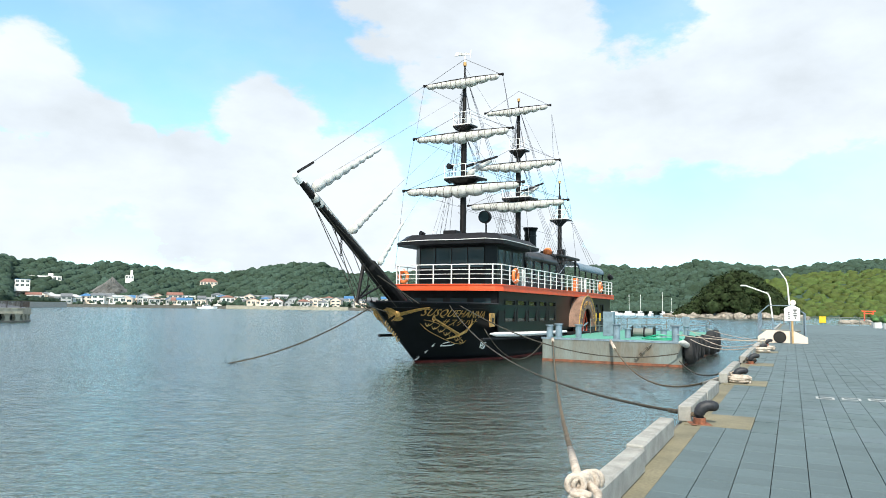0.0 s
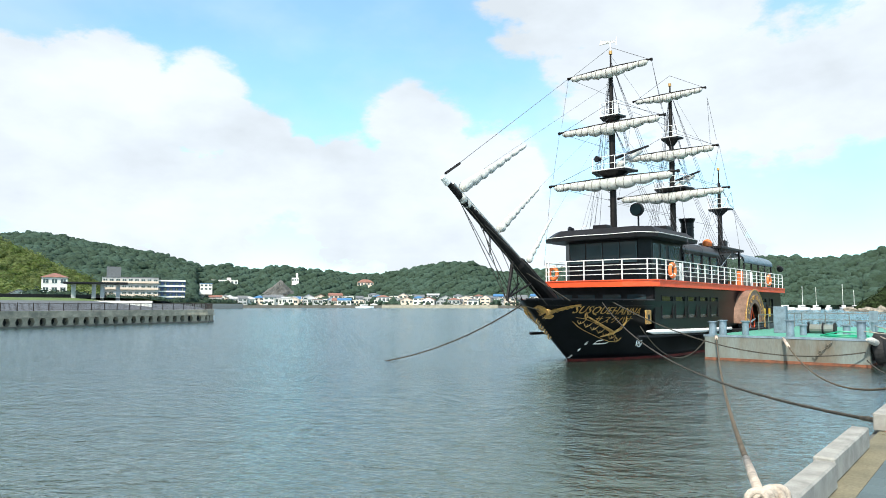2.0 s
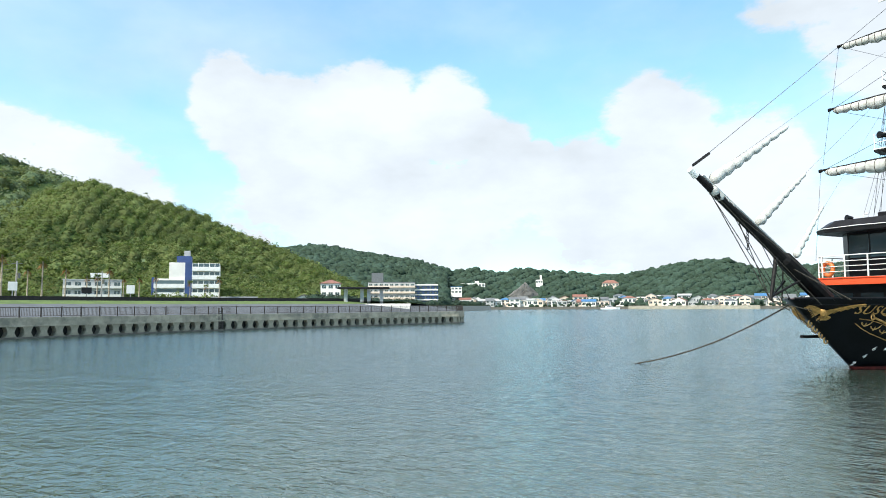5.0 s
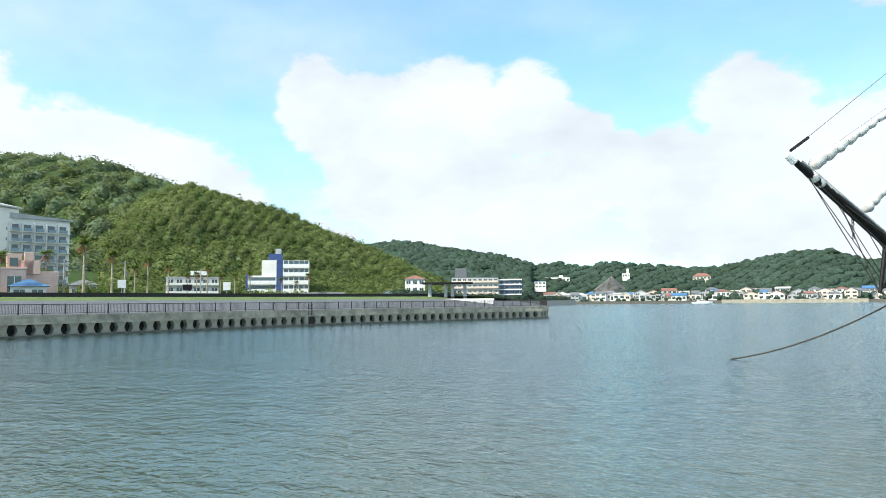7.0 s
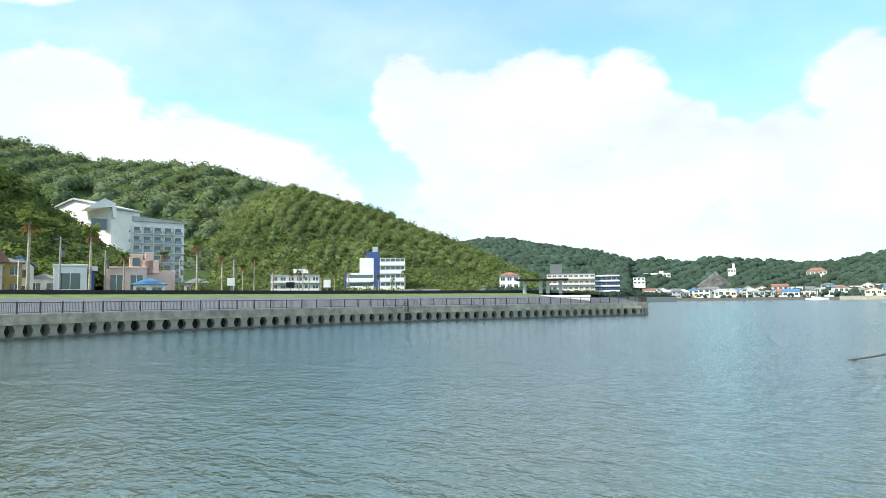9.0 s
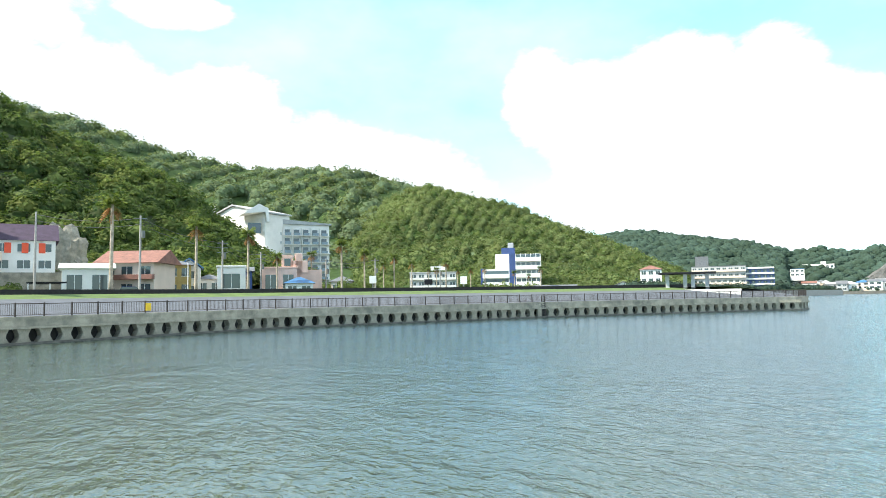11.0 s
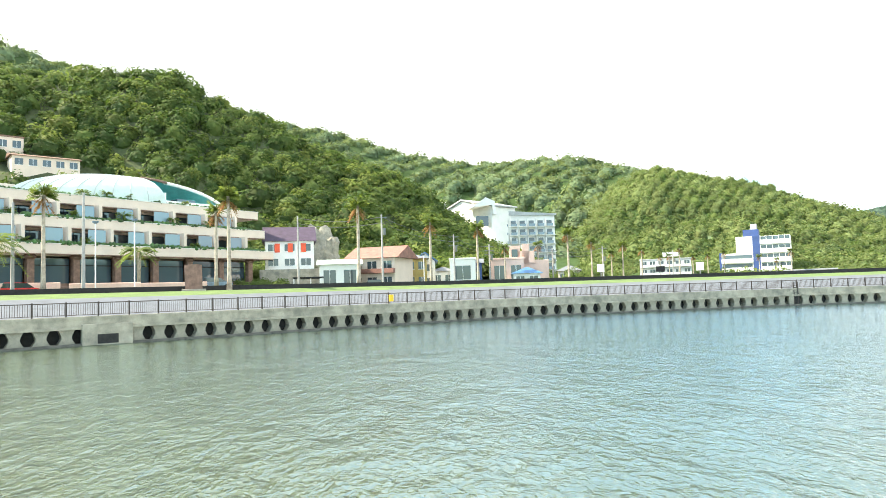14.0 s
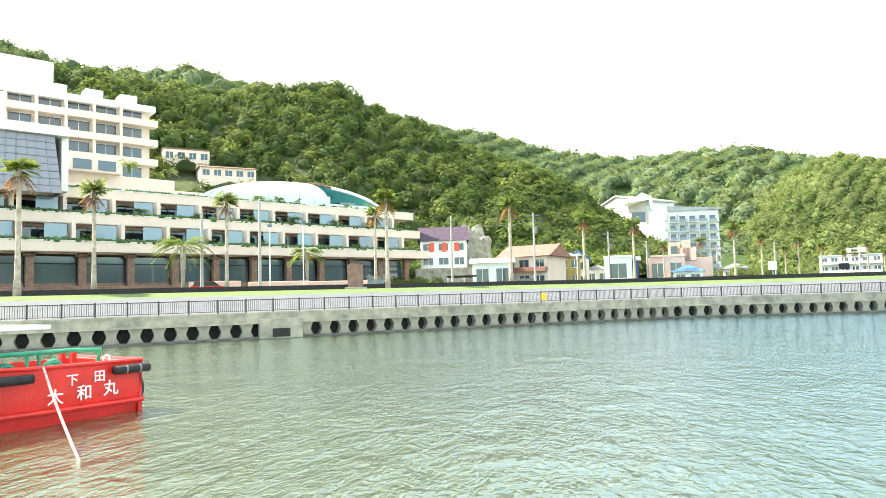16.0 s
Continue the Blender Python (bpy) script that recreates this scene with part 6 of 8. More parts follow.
# islet with rocks and trees, torii on its rock
ISX, ISY = math.sin(radians(23.2)) * 385, math.cos(radians(23.2)) * 385
bm = bmesh.new()
bmesh.ops.create_icosphere(bm, subdivisions=4, radius=1)
for v in bm.verts:
    k = 1 + 0.22 * noise.noise(v.co * 2.3)
    v.co = Vector((v.co.x * 33 * k, v.co.y * 24 * k, v.co.z * (3.0 if v.co.z > 0 else 2) * (1 + 0.6 * noise.noise(v.co * 5))))
isl = part("islet", bm, M["rock"])
isl.matrix_basis = Matrix.Translation((ISX, ISY, 0)) @ pose(0, 0, 0, 0, 0, -23.6)
tagged(isl, "rocky islet with pale shore boulders", "islet", kind="structure")
spots = []
for k in range(130):
    a, r = rr.uniform(0, 6.283), math.sqrt(rr.random())
    x, y = r * math.cos(a), r * math.sin(a)
    h = 22 * (1 - abs(x - 0.12) ** 1.6) * (1 - 0.5 * y * y) * math.sqrt(max(0.02, 1 - r * r * 0.75))
    for f in (rr.uniform(0.2, 0.75), 1.0):
        v = isl.matrix_basis @ Vector((x * 30, y * 20, 1 + h * f))
        spots.append((v.x, v.y, v.z, rr.uniform(2.2, 4.2)))
scatter("islet_trees", spots, LEAFY, M["leaf_dark"], "dark wind-shaped pines covering the islet", 31, "trees")
for k in range(26):
    a = math.pi + math.pi * k / 25 + rr.uniform(-.05, .05)
    v = isl.matrix_basis @ Vector((33 * math.cos(a), 25 * math.sin(a), 0.6))
    vs, fs = lump(rr, 2, 0.5, 0.7)
    s = rr.uniform(1.2, 3.4)
    ob = mesh_from("boulder", [(x * s + v.x, y * s + v.y, z * s + v.z) for x, y, z in vs.tolist()], [tuple(f) for f in fs.tolist()], M["rock"])
    tagged(ob, "pale weathered boulder at the islet's shore", "rock", "shore rocks")
tq = Vector(azdir(32.2, 0)) * 250
for k in range(9):
    vs, fs = lump(rr, 2, 0.5, 0.5)
    s = rr.uniform(1.2, 2.4)
    v = tq + Vector((rr.uniform(-9, 2), rr.uniform(-3, 3), 0.3))
    ob = mesh_from("boulder", [(x * s * 1.4 + v.x, y * s + v.y, z * s + v.z) for x, y, z in vs.tolist()], [tuple(f) for f in fs.tolist()], M["rock"])
    tagged(ob, "low dark rock rising from the inlet", "rock", "shore rocks")
torii = new("torii_gate")
torii.matrix_basis = Matrix.Translation((tq.x, tq.y, 0.8)) @ pose(0, 0, 0, 0, 0, -32) @ Matrix.Scale(0.75, 4)
tagged(torii, "vermilion wooden shrine gate on a low rock", "torii gate")
for x in (-1.5, 1.5):
    part("pillar", tubed([(x * 1.1, 0, -0.6), (x, 0, 4.0)], [0.28, 0.22], 10), M["vermilion"], torii)
part("lintel", side_prism(bmesh.new(), [(-2.6, 4.55), (-2.4, 4.1), (2.4, 4.1), (2.6, 4.55), (0, 4.38)], -0.25, 0.25), M["vermilion"], torii)
part("tie_beam", boxed(-1.9, 1.9, -0.12, 0.12, 3.1, 3.4), M["vermilion"], torii)

# ---- palms, hotels and houses along the opposite shore ----


def at(az, d, z=0.0):
    v = Vector(azdir(az, 0)) * d
    return Vector((v.x, v.y, z))


def frond(bm, root, az, lift, length, droop, width, leaflets, rnd):
    """A palm frond: a bent midrib with narrow leaflets on both sides."""
    d = Vector((math.cos(az), math.sin(az), 0))
    side = Vector((-d.y, d.x, 0))
    pts = []
    for i in range(7):
        f = i / 6
        pts.append(root + d * (length * f * math.cos(lift * 0.6)) + Vector((0, 0, length * (math.sin(lift) * f - droop * f * f))))
    for a, b in zip(pts, pts[1:]):
        w = 0.025
        bm.faces.new([bm.verts.new(p) for p in (a - side * w, a + side * w, b + side * w, b - side * w)])
    for k in range(leaflets):
        f = 0.25 + 0.75 * (k + 0.5) / leaflets
        i = min(5, int(f * 6))
        p = pts[i].lerp(pts[i + 1], f * 6 - i)
        for s in (-1, 1):
            reach = width * (1.1 - 0.6 * abs(f - 0.55)) * rnd.uniform(0.8, 1.1)
            tip = p + side * (s * reach) + d * (reach * 0.55) + Vector((0, 0, -reach * rnd.uniform(0.25, 0.6)))
            e = d * 0.07
            bm.faces.new([bm.verts.new(v) for v in (p - e, p + e, tip)])


def tall_palm(seed, height):
    """A windswept fan palm with a skirt of dry fronds."""
    rnd = random.Random(seed)
    e = new("fan_palm")
    lean = rnd.uniform(-0.2, 0.2)
    pts = [(lean * (i / 6) ** 2, 0, height * 0.9 * i / 6) for i in range(7)]
    part("trunk", tubed(pts, [0.30, 0.20, 0.18, 0.17, 0.16, 0.15, 0.15], 8), M["bark"], e, "tall slim ringed trunk", True)
    top = Vector(pts[-1])
    bm = bmesh.new()
    for k in range(44):
        up = rnd.uniform(-0.15, 1.4)
        frond(bm, top + Vector((0, 0, rnd.uniform(-0.2, 0.35))), rnd.uniform(0, 6.283), up, rnd.uniform(0.85, 1.35), rnd.uniform(0.1, 0.4), 0.42, 9, rnd)
    part("crown", bm, M["frond"], e, "windblown green fronds")
    bm = bmesh.new()
    for k in range(16):
        frond(bm, top + Vector((0, 0, rnd.uniform(-0.8, -0.1))), rnd.uniform(0, 6.283), -0.5, rnd.uniform(0.7, 1.2), rnd.uniform(0.4, 0.9), 0.35, 6, rnd)
    part("dry_skirt", bm, M["deadfrond"], e, "brown dry fronds")
    return e


PALM_LABEL = "tall slim fan palm with a brown skirt of dry fronds"
kinds = []
for k in range(3):
    p = tall_palm(40 + k, 10.0)
    tagged(p, PALM_LABEL, "palm tree", "palms along the promenade")
    kinds.append(p)
PALMS = [(-109.6, 75, 3.85, 10.9), (-96.5, 77, 3.85, 11.6), (-97.5, 87, 4.4, 10.6), (-86.0, 85, 3.85, 11.6), (-79.9, 100, 3.85, 10.8), (-75.9, 113, 3.85, 11.0),
         (-73.6, 127, 3.85, 8.1), (-70.8, 138, 3.85, 9.2), (-68.3, 129, 3.85, 10.7), (-66.4, 137, 3.85, 9.2), (-64.8, 157, 3.85, 7.7), (-63.9, 158, 3.85, 9.6)]
PALMS += [(-62.4, 165, 3.85, 8.5), (-59.5, 179, 3.85, 9.4), (-58.5, 197, 3.85, 7.8), (-57.4, 204, 3.85, 8.3), (-56.2, 206, 3.85, 8.8), (-53.7, 244, 3.85, 8.4),
          (-52.5, 264, 3.85, 7.8), (-51.5, 267, 3.85, 11.0), (-61.0, 182, 3.85, 7.3), (-60.3, 199, 3.85, 8.3), (-124.1, 73.5, 3.85, 13.4), (-119.2, 76.8, 3.85, 12.0)]
for i, (az, d, z, h) in enumerate(PALMS):
    m = Matrix.Translation(at(az, d, z)) @ pose(0, 0, 0, 0, 0, 77 * i) @ Matrix.Diagonal((h / 10, h / 10, h / 10, 1))
    if i < 3:
        kinds[i].matrix_basis = m
    else:
        k = kinds[i % 3]
        c = copy_thing(k, Matrix.Identity(4))
        c.matrix_basis = m


def date_palm(az, d, z, h, spread, seed, label):
    rnd = random.Random(seed)
    e = new("date_palm")
    e.matrix_basis = Matrix.Translation(at(az, d, z))
    tagged(e, label, "palm tree")
    part("trunk", tubed([(0, 0, 0), (0, 0, h * 0.5), (0.05, 0, h)], [0.30, 0.26, 0.32], 10), M["bark"], e, "stout rough trunk", True)
    bm = bmesh.new()
    for k in range(46):
        frond(bm, Vector((0.05, 0, h)), rnd.uniform(0, 6.283), rnd.uniform(-0.1, 1.2), spread * rnd.uniform(0.8, 1.1), rnd.uniform(0.5, 0.95), 0.42, 16, rnd)
    part("crown", bm, M["frond"], e, "arching feathery fronds")
    return e


date_palm(-112.9, 77, 3.85, 5.2, 3.4, 61, "stout date palm with arching fronds on the lawn")
date_palm(-103.2, 96, 4.6, 4.9, 2.6, 62, "young date palm before the hotel entrance")

# ---- the terraced hotel ----
hotel = thing("terraced_hotel", (-121.3, -10.0, 5.4), "cream terraced seaside hotel with planted balconies and brown columns", "hotel", rz=133.2)
XL = -75.0
part("podium", boxed(XL - 2, 1.5, -3.0, 30, -2.2, 0.0, 0.05), M["brown"], hotel, "brown stone plinth")
part("lobby_wall", boxed(XL, -0.5, 3.0, 28, 0, 4.5), M["brown"], hotel)
LEVELS = ((4.4, 5.75, -1.6, 3.4), (8.2, 9.55, 0.4, 3.2), (11.8, 13.1, 2.2, 3.2))
for i, (z0, z1, y0, xr) in enumerate(LEVELS):
    bm = bmesh.new()
    box(bm, XL, xr, y0, y0 + 0.35, z0, z1, 0.04)
    box(bm, xr - 0.35, xr, y0 + 0.35, 24, z0, z1 - 0.3)
    box(bm, XL, xr - 0.35, y0 + 0.35, 24, z0, z0 + 0.35)
    part("parapet", bm, M["cream"], hotel, "long cream parapet")
    part("parapet_cap", boxed(XL, xr + 0.05, y0 - 0.06, y0 + 0.42, z1, z1 + 0.07), M["whitewall"], hotel)
    part("soffit_strip", boxed(XL, xr, y0 + 0.02, y0 + 0.5, z0 - 0.12, z0 - 0.004), M["brown"], hotel)
# room fronts on the two balcony floors
for fl, (z0, z1, y0, back) in enumerate(((5.1, 8.2, -1.6, 3.4), (8.9, 11.8, 0.4, 5.2))):
    part("room_wall", boxed(XL, -1.2 - fl, back, back + 0.3, z0, z1), M["cream"], hotel)
    x, k = -2.2 - fl * 0.6, 0
    fin0 = pane0 = dark0 = fr0 = None
    while x > XL + 6:
        if fin0 is None:
            fin0 = part("balcony_fin", prismed([(0, y0 + 0.5), (0.45, y0 + 0.5), (0.45, back), (-0.35, back)], z0, z1), M["cream"], hotel, "slanted cream dividing wall")
            fin0.matrix_basis = pose(x, 0, 0)
            pane0 = part("screen_pane", boxed(-3.0, -0.5, y0 + 0.9, y0 + 0.96, z0 + 0.65, z1 - 0.25), M["palepane"], hotel, "pale blue glass balcony screen")
            pane0.matrix_basis = pose(x, 0, 0)
            dark0 = part("room_window", boxed(-5.3, -0.6, back - 0.05, back - 0.01, z0 + 0.4, z1 - 0.35), M["glass"], hotel, "dark room window")
            dark0.matrix_basis = pose(x, 0, 0)
            fr0 = part("window_frame", boxed(-3.05, -2.95, back - 0.1, back - 0.051, z0 + 0.4, z1 - 0.35), M["blackmatt"], hotel)
            fr0.matrix_basis = pose(x, 0, 0)
        else:
            for o in (fin0, pane0, dark0, fr0):
                again(o, hotel, (x, 0, 0))
        x -= 5.85
        k += 1
# lobby front: columns, glass and doors
x = -0.8
col0 = None
while x > XL:
    if col0 is None:
        bm = boxed(-0.45, 0.45, -0.6, 0.3, 0, 3.7, 0.04)
        box(bm, -0.75, 0.75, -0.8, 0.4, 3.7, 4.39, 0.25)
        col0 = part("column", bm, M["brown"], hotel, "brown stone column with flared head")
        gl0 = part("lobby_glass", boxed(-5.3, -0.5, 0.6, 0.66, 0.5, 3.9), M["bluepane"], hotel, "tall lobby window")
        ba0 = part("window_bar", boxed(-5.3, -0.5, 0.53, 0.6, 2.9, 3.05), M["blackmatt"], hotel)
        si0 = part("window_sill", boxed(-5.4, -0.4, 0.4, 0.8, 0, 0.5), M["brown"], hotel)
        for o in (col0, gl0, ba0, si0):
            o.matrix_basis = pose(x, 0, 0)
    else:
        for o in (col0, gl0, ba0, si0):
            again(o, hotel, (x, 0, 0))
    x -= 5.85
part("lobby_ceiling", boxed(XL, 0, 0, 3.2, 4.2, 4.38), M["cream"], hotel)
hr = random.Random(77)
for z, y, xr in ((5.8, -1.3, 1.5), (9.6, 0.7, 0.5), (13.1, 2.7, -1)):
    spots = []
    x = xr
    while x > XL:
        if hr.random() < (0.97 if z < 13 else 0.6):
            spots.append((x, y + hr.uniform(-.15, .25), z + 0.16, hr.uniform(0.28, 0.46)))
        x -= 0.33
    h = scatter("hedge", spots, SMALL, M["hedge"], "", int(z * 7))
    for key in ("category",):
        del h[key]
    h["label"] = "clipped green planting along a parapet"
    h.parent = hotel


def cycad(x, y, z, r, seed):
    rnd = random.Random(seed)
    bm = bmesh.new()
    tube(bm, [(x, y, z), (x, y, z + 0.7 * r)], 0.16 * r, 6)
    for k in range(22):
        frond(bm, Vector((x, y, z + 0.7 * r)), rnd.uniform(0, 6.283), rnd.uniform(0.1, 1.2), r * rnd.uniform(0.8, 1.1), rnd.uniform(0.4, 0.8), 0.22 * r, 8, rnd)
    part("cycad", bm, M["frond"], hotel, "spiky potted cycad")


for i, (x, y, z, r) in enumerate(((-8, 0.9, 9.5, 1.2), (-14.5, 0.9, 9.5, 1.3), (-22.5, 0.9, 9.5, 1.5), (-30, 0.9, 9.5, 1.1), (-38, 0.9, 9.5, 1.0), (-46, 0.9, 9.5, 1.2), (-12, -1.2, 5.7, 0.9), (-29, -1.2, 5.7, 1.0), (-37, -1.2, 5.7, 0.9), (-53, -1.2, 5.7, 1.0),
                                (-20.5, 3, 13.1, 1.0), (-24, 3, 13.1, 1.1), (-27.5, 3, 13.1, 1.1), (-11, 3, 13.1, 0.8), (-46, 6, 16.5, 1.6), (-40, 7, 16.5, 1.4))):
    cycad(x, y, z, r, 300 + i)

# shell-shaped roof house with its turquoise hollow
SX, SY, SZ, SA, SB, SC = -17.0, 9.5, 13.1, 18.0, 7.0, 4.9


def shell(scale, keep):
    bm = bmesh.new()
    n, m = 48, 14
    grid = {}
    for i in range(n + 1):
        for j in range(m + 1):
            a, b = math.pi * 2 * i / n, math.pi / 2 * j / m
            grid[i, j] = bm.verts.new((SX + SA * scale * math.cos(a) * math.cos(b), SY + SB * scale * math.sin(a) * math.cos(b), SZ + SC * scale * math.sin(b)))
    for i in range(n):
        for j in range(m):
            a = 2 * math.pi * (i + 0.5) / n
            if keep(math.degrees(a), 90 * (j + 0.5) / m):
                bm.faces.new((grid[i, j], grid[i + 1, j], grid[i + 1, j + 1], grid[i, j + 1]))
    bmesh.ops.delete(bm, geom=[v for v in bm.verts if not v.link_faces], context="VERTS")
    return bm


open_part = lambda a, b: not (276 < a < 350 and 1 < b < 70)
sh = part("roof_shell", shell(1.0, open_part), M["palegreen"], hotel, "pale shell roof open at one side", True)
part("shell_lining", shell(0.965, lambda a, b: a < 180 or a > 350 or b > 70), M["teal"], sh, "turquoise lining", True)
part("shell_rim", tubed([(SX + SA * 1.005 * math.cos(radians(351)) * math.cos(radians(e)), SY + SB * 1.005 * math.sin(radians(351)) * math.cos(radians(e)), SZ + SC * 1.005 * math.sin(radians(e))) for e in range(0, 72, 7)], 0.30, 8), M["white"], sh, "white rim of the opening")
part("pool_wall", boxed(SX + 3.0, SX + 14.5, SY - 4.6, SY - 4.3, SZ, SZ + 1.0, 0.03), M["white"], sh, "white pool wall")
part("pool_post", tubed([(SX + 4.2, SY - 3.5, SZ), (SX + 4.2, SY - 3.5, SZ + 2.4)], 0.28, 8), M["white"], sh)
part("pool_house", boxed(SX + 8.0, SX + 11.5, SY - 1.2, SY + 0.6, SZ + 0.3, SZ + 2.0, 0.05), M["bluepane"], sh, "dark glazed pool house")
for k in range(9):
    ang = radians(196 + 9 * k)
    part("shell_rib", tubed([(SX + SA * 1.004 * math.cos(ang) * math.cos(radians(e)), SY + SB * 1.004 * math.sin(ang) * math.cos(radians(e)), SZ + SC * 1.004 * math.sin(radians(e))) for e in range(2, 80, 8)], 0.05, 4), M["greywall"], sh)
part("shell_floor", boxed(SX - 12, SX + 14, SY - 4.2, SY + 4, SZ - 0.1, SZ + 0.3), M["teal"], sh)
part("shell_brow", tubed([(SX + SA * 1.01 * math.cos(radians(a)) * math.cos(radians(69)), SY + SB * 1.01 * math.sin(radians(a)) * math.cos(radians(69)), SZ + SC * math.sin(radians(69))) for a in range(276, 357, 6)], 0.22, 8), M["brown"], sh, "brown brow over the opening")
part("roof_terrace", boxed(XL, -2.0, 2.6, 24, 11.9, 13.05), M["greywall"], hotel)

# stepped wing and tower behind
wing = thing("hotel_tower", (-121.3, -10.0, 5.4), "white balconied hotel block behind the terraces", "hotel", rz=133.2)
part("block", boxed(-80, -38.8, 19.6, 32, -2, 30.2, 0.05), M["cream"], wing)
part("blind_block", boxed(-90, -51.75, 26, 40, -2, 37.1, 0.05), M["whitewall"], wing, "tall windowless white block")
for fl in range(5):
    z = 14.0 + 3.25 * fl
    part("balcony_slab", boxed(-61.2, -38.0 - (0 if fl else 1), 17.8, 19.7, z - 0.35, z + 0.75, 0.04), M["cream"], wing, "cream balcony front")
    for k in range(5):
        x = -41.6 - 3.95 * k
        if x < -58:
            continue
        w = part("window", boxed(x - 1.5, x + 1.5, 19.54, 19.59, z + 0.6, z + 2.72), M["bluepane"], wing, "wide hotel window")
        part("window_frame", boxed(x - 0.04, x + 0.04, 19.49, 19.54, z + 0.75, z + 2.55), M["white"], w)
        part("window_frame", boxed(x - 1.55, x + 1.55, 19.49, 19.54, z + 2.68, z + 2.78), M["white"], w)
        part("balcony_divider", boxed(x - 2.25, x - 1.85, 18.0, 19.6, z + 0.5, z + 2.9), M["cream"], wing)
for k in range(4):
    part("roof_housing", boxed(-42 - 5.2 * k - 1.3, -42 - 5.2 * k + 1.3, 19.8, 22.5, 30.2, 31.9, 0.05), M["whitewall"], wing, "white roof housing")
part("plain_wall", boxed(-80, -59.6, 17.2, 20, -2, 28.6, 0.05), M["whitewall"], wing, "plain white wall beside the balconies")
part("cornice", boxed(-80.2, -38.2, 18.4, 32.2, 29.2, 30.25, 0.04), M["whitewall"], wing)
for x0, x1, y0, z0, z1 in ((-60, -36.5, 14.5, 15.2, 17.4), (-53, -33.0, 11.5, 13.05, 15.3), (-60, -45, 13, 17.4, 19.6)):
    part("terrace_block", boxed(x0, x1, y0, 20, z0, z1, 0.04), M["cream"], wing, "cream stepped terrace")
for k in range(4):
    part("window", boxed(-58.5 + 3.4 * k, -56.0 + 3.4 * k, 12.93, 12.985, 17.7, 19.2), M["bluepane"], wing)
for k in range(5):
    part("window", boxed(-52.0 + 3.7 * k, -49.2 + 3.7 * k, 11.43, 11.485, 13.5, 14.9), M["bluepane"], wing)
# leaning glass-block stair tower
bm = bmesh.new()
lo = [(-66, -2.0), (-56.2, -2.0), (-56.2, 8), (-66, 8)]
hi = [(-65.2, -1.5), (-57.0, -1.5), (-57.0, 8), (-65.2, 8)]
a = [bm.verts.new((x, y, 11.6)) for x, y in lo]
b = [bm.verts.new((x, y, 18.8)) for x, y in hi]
for i in range(4):
    bm.faces.new((a[i], a[(i + 1) % 4], b[(i + 1) % 4], b[i]))
bm.faces.new(b)
gt = part("glass_tower", bm, glass_material("grey_glass_block", (0.20, 0.21, 0.25), 0.25), wing, "leaning grey glass-block tower")
for k in range(1, 8):
    f = k / 8
    z = 11.6 + 7.2 * f
    part("glass_joint", tubed([(-66 + 0.8 * f, -2.03 + 0.5 * f, z), (-56.2 - 0.8 * f, -2.03 + 0.5 * f, z)], 0.05, 4), M["bluegrey"], gt)
for k in range(1, 8):
    f = k / 8
    part("glass_joint", tubed([(-66 + 9.8 * f, -2.03, 11.6), (-65.2 + 8.2 * f, -1.53, 18.8)], 0.05, 4), M["bluegrey"], gt)
part("tower_lintel", boxed(-66.5, -55.4, -2.1, 8, 18.81, 20.0, 0.04), M["whitewall"], wing, "white band over the glass")
part("tower_surround", boxed(-72, -55.0, 8.0, 16, 12, 19.8, 0.05), M["whitewall"], wing)
for s, x0 in ((1, -56.2),):
    part("tower_cheek", boxed(-56.1, -55.3, -1.0, 8, 12, 19.4, 0.04), M["whitewall"], wing)

# ---- houses ----


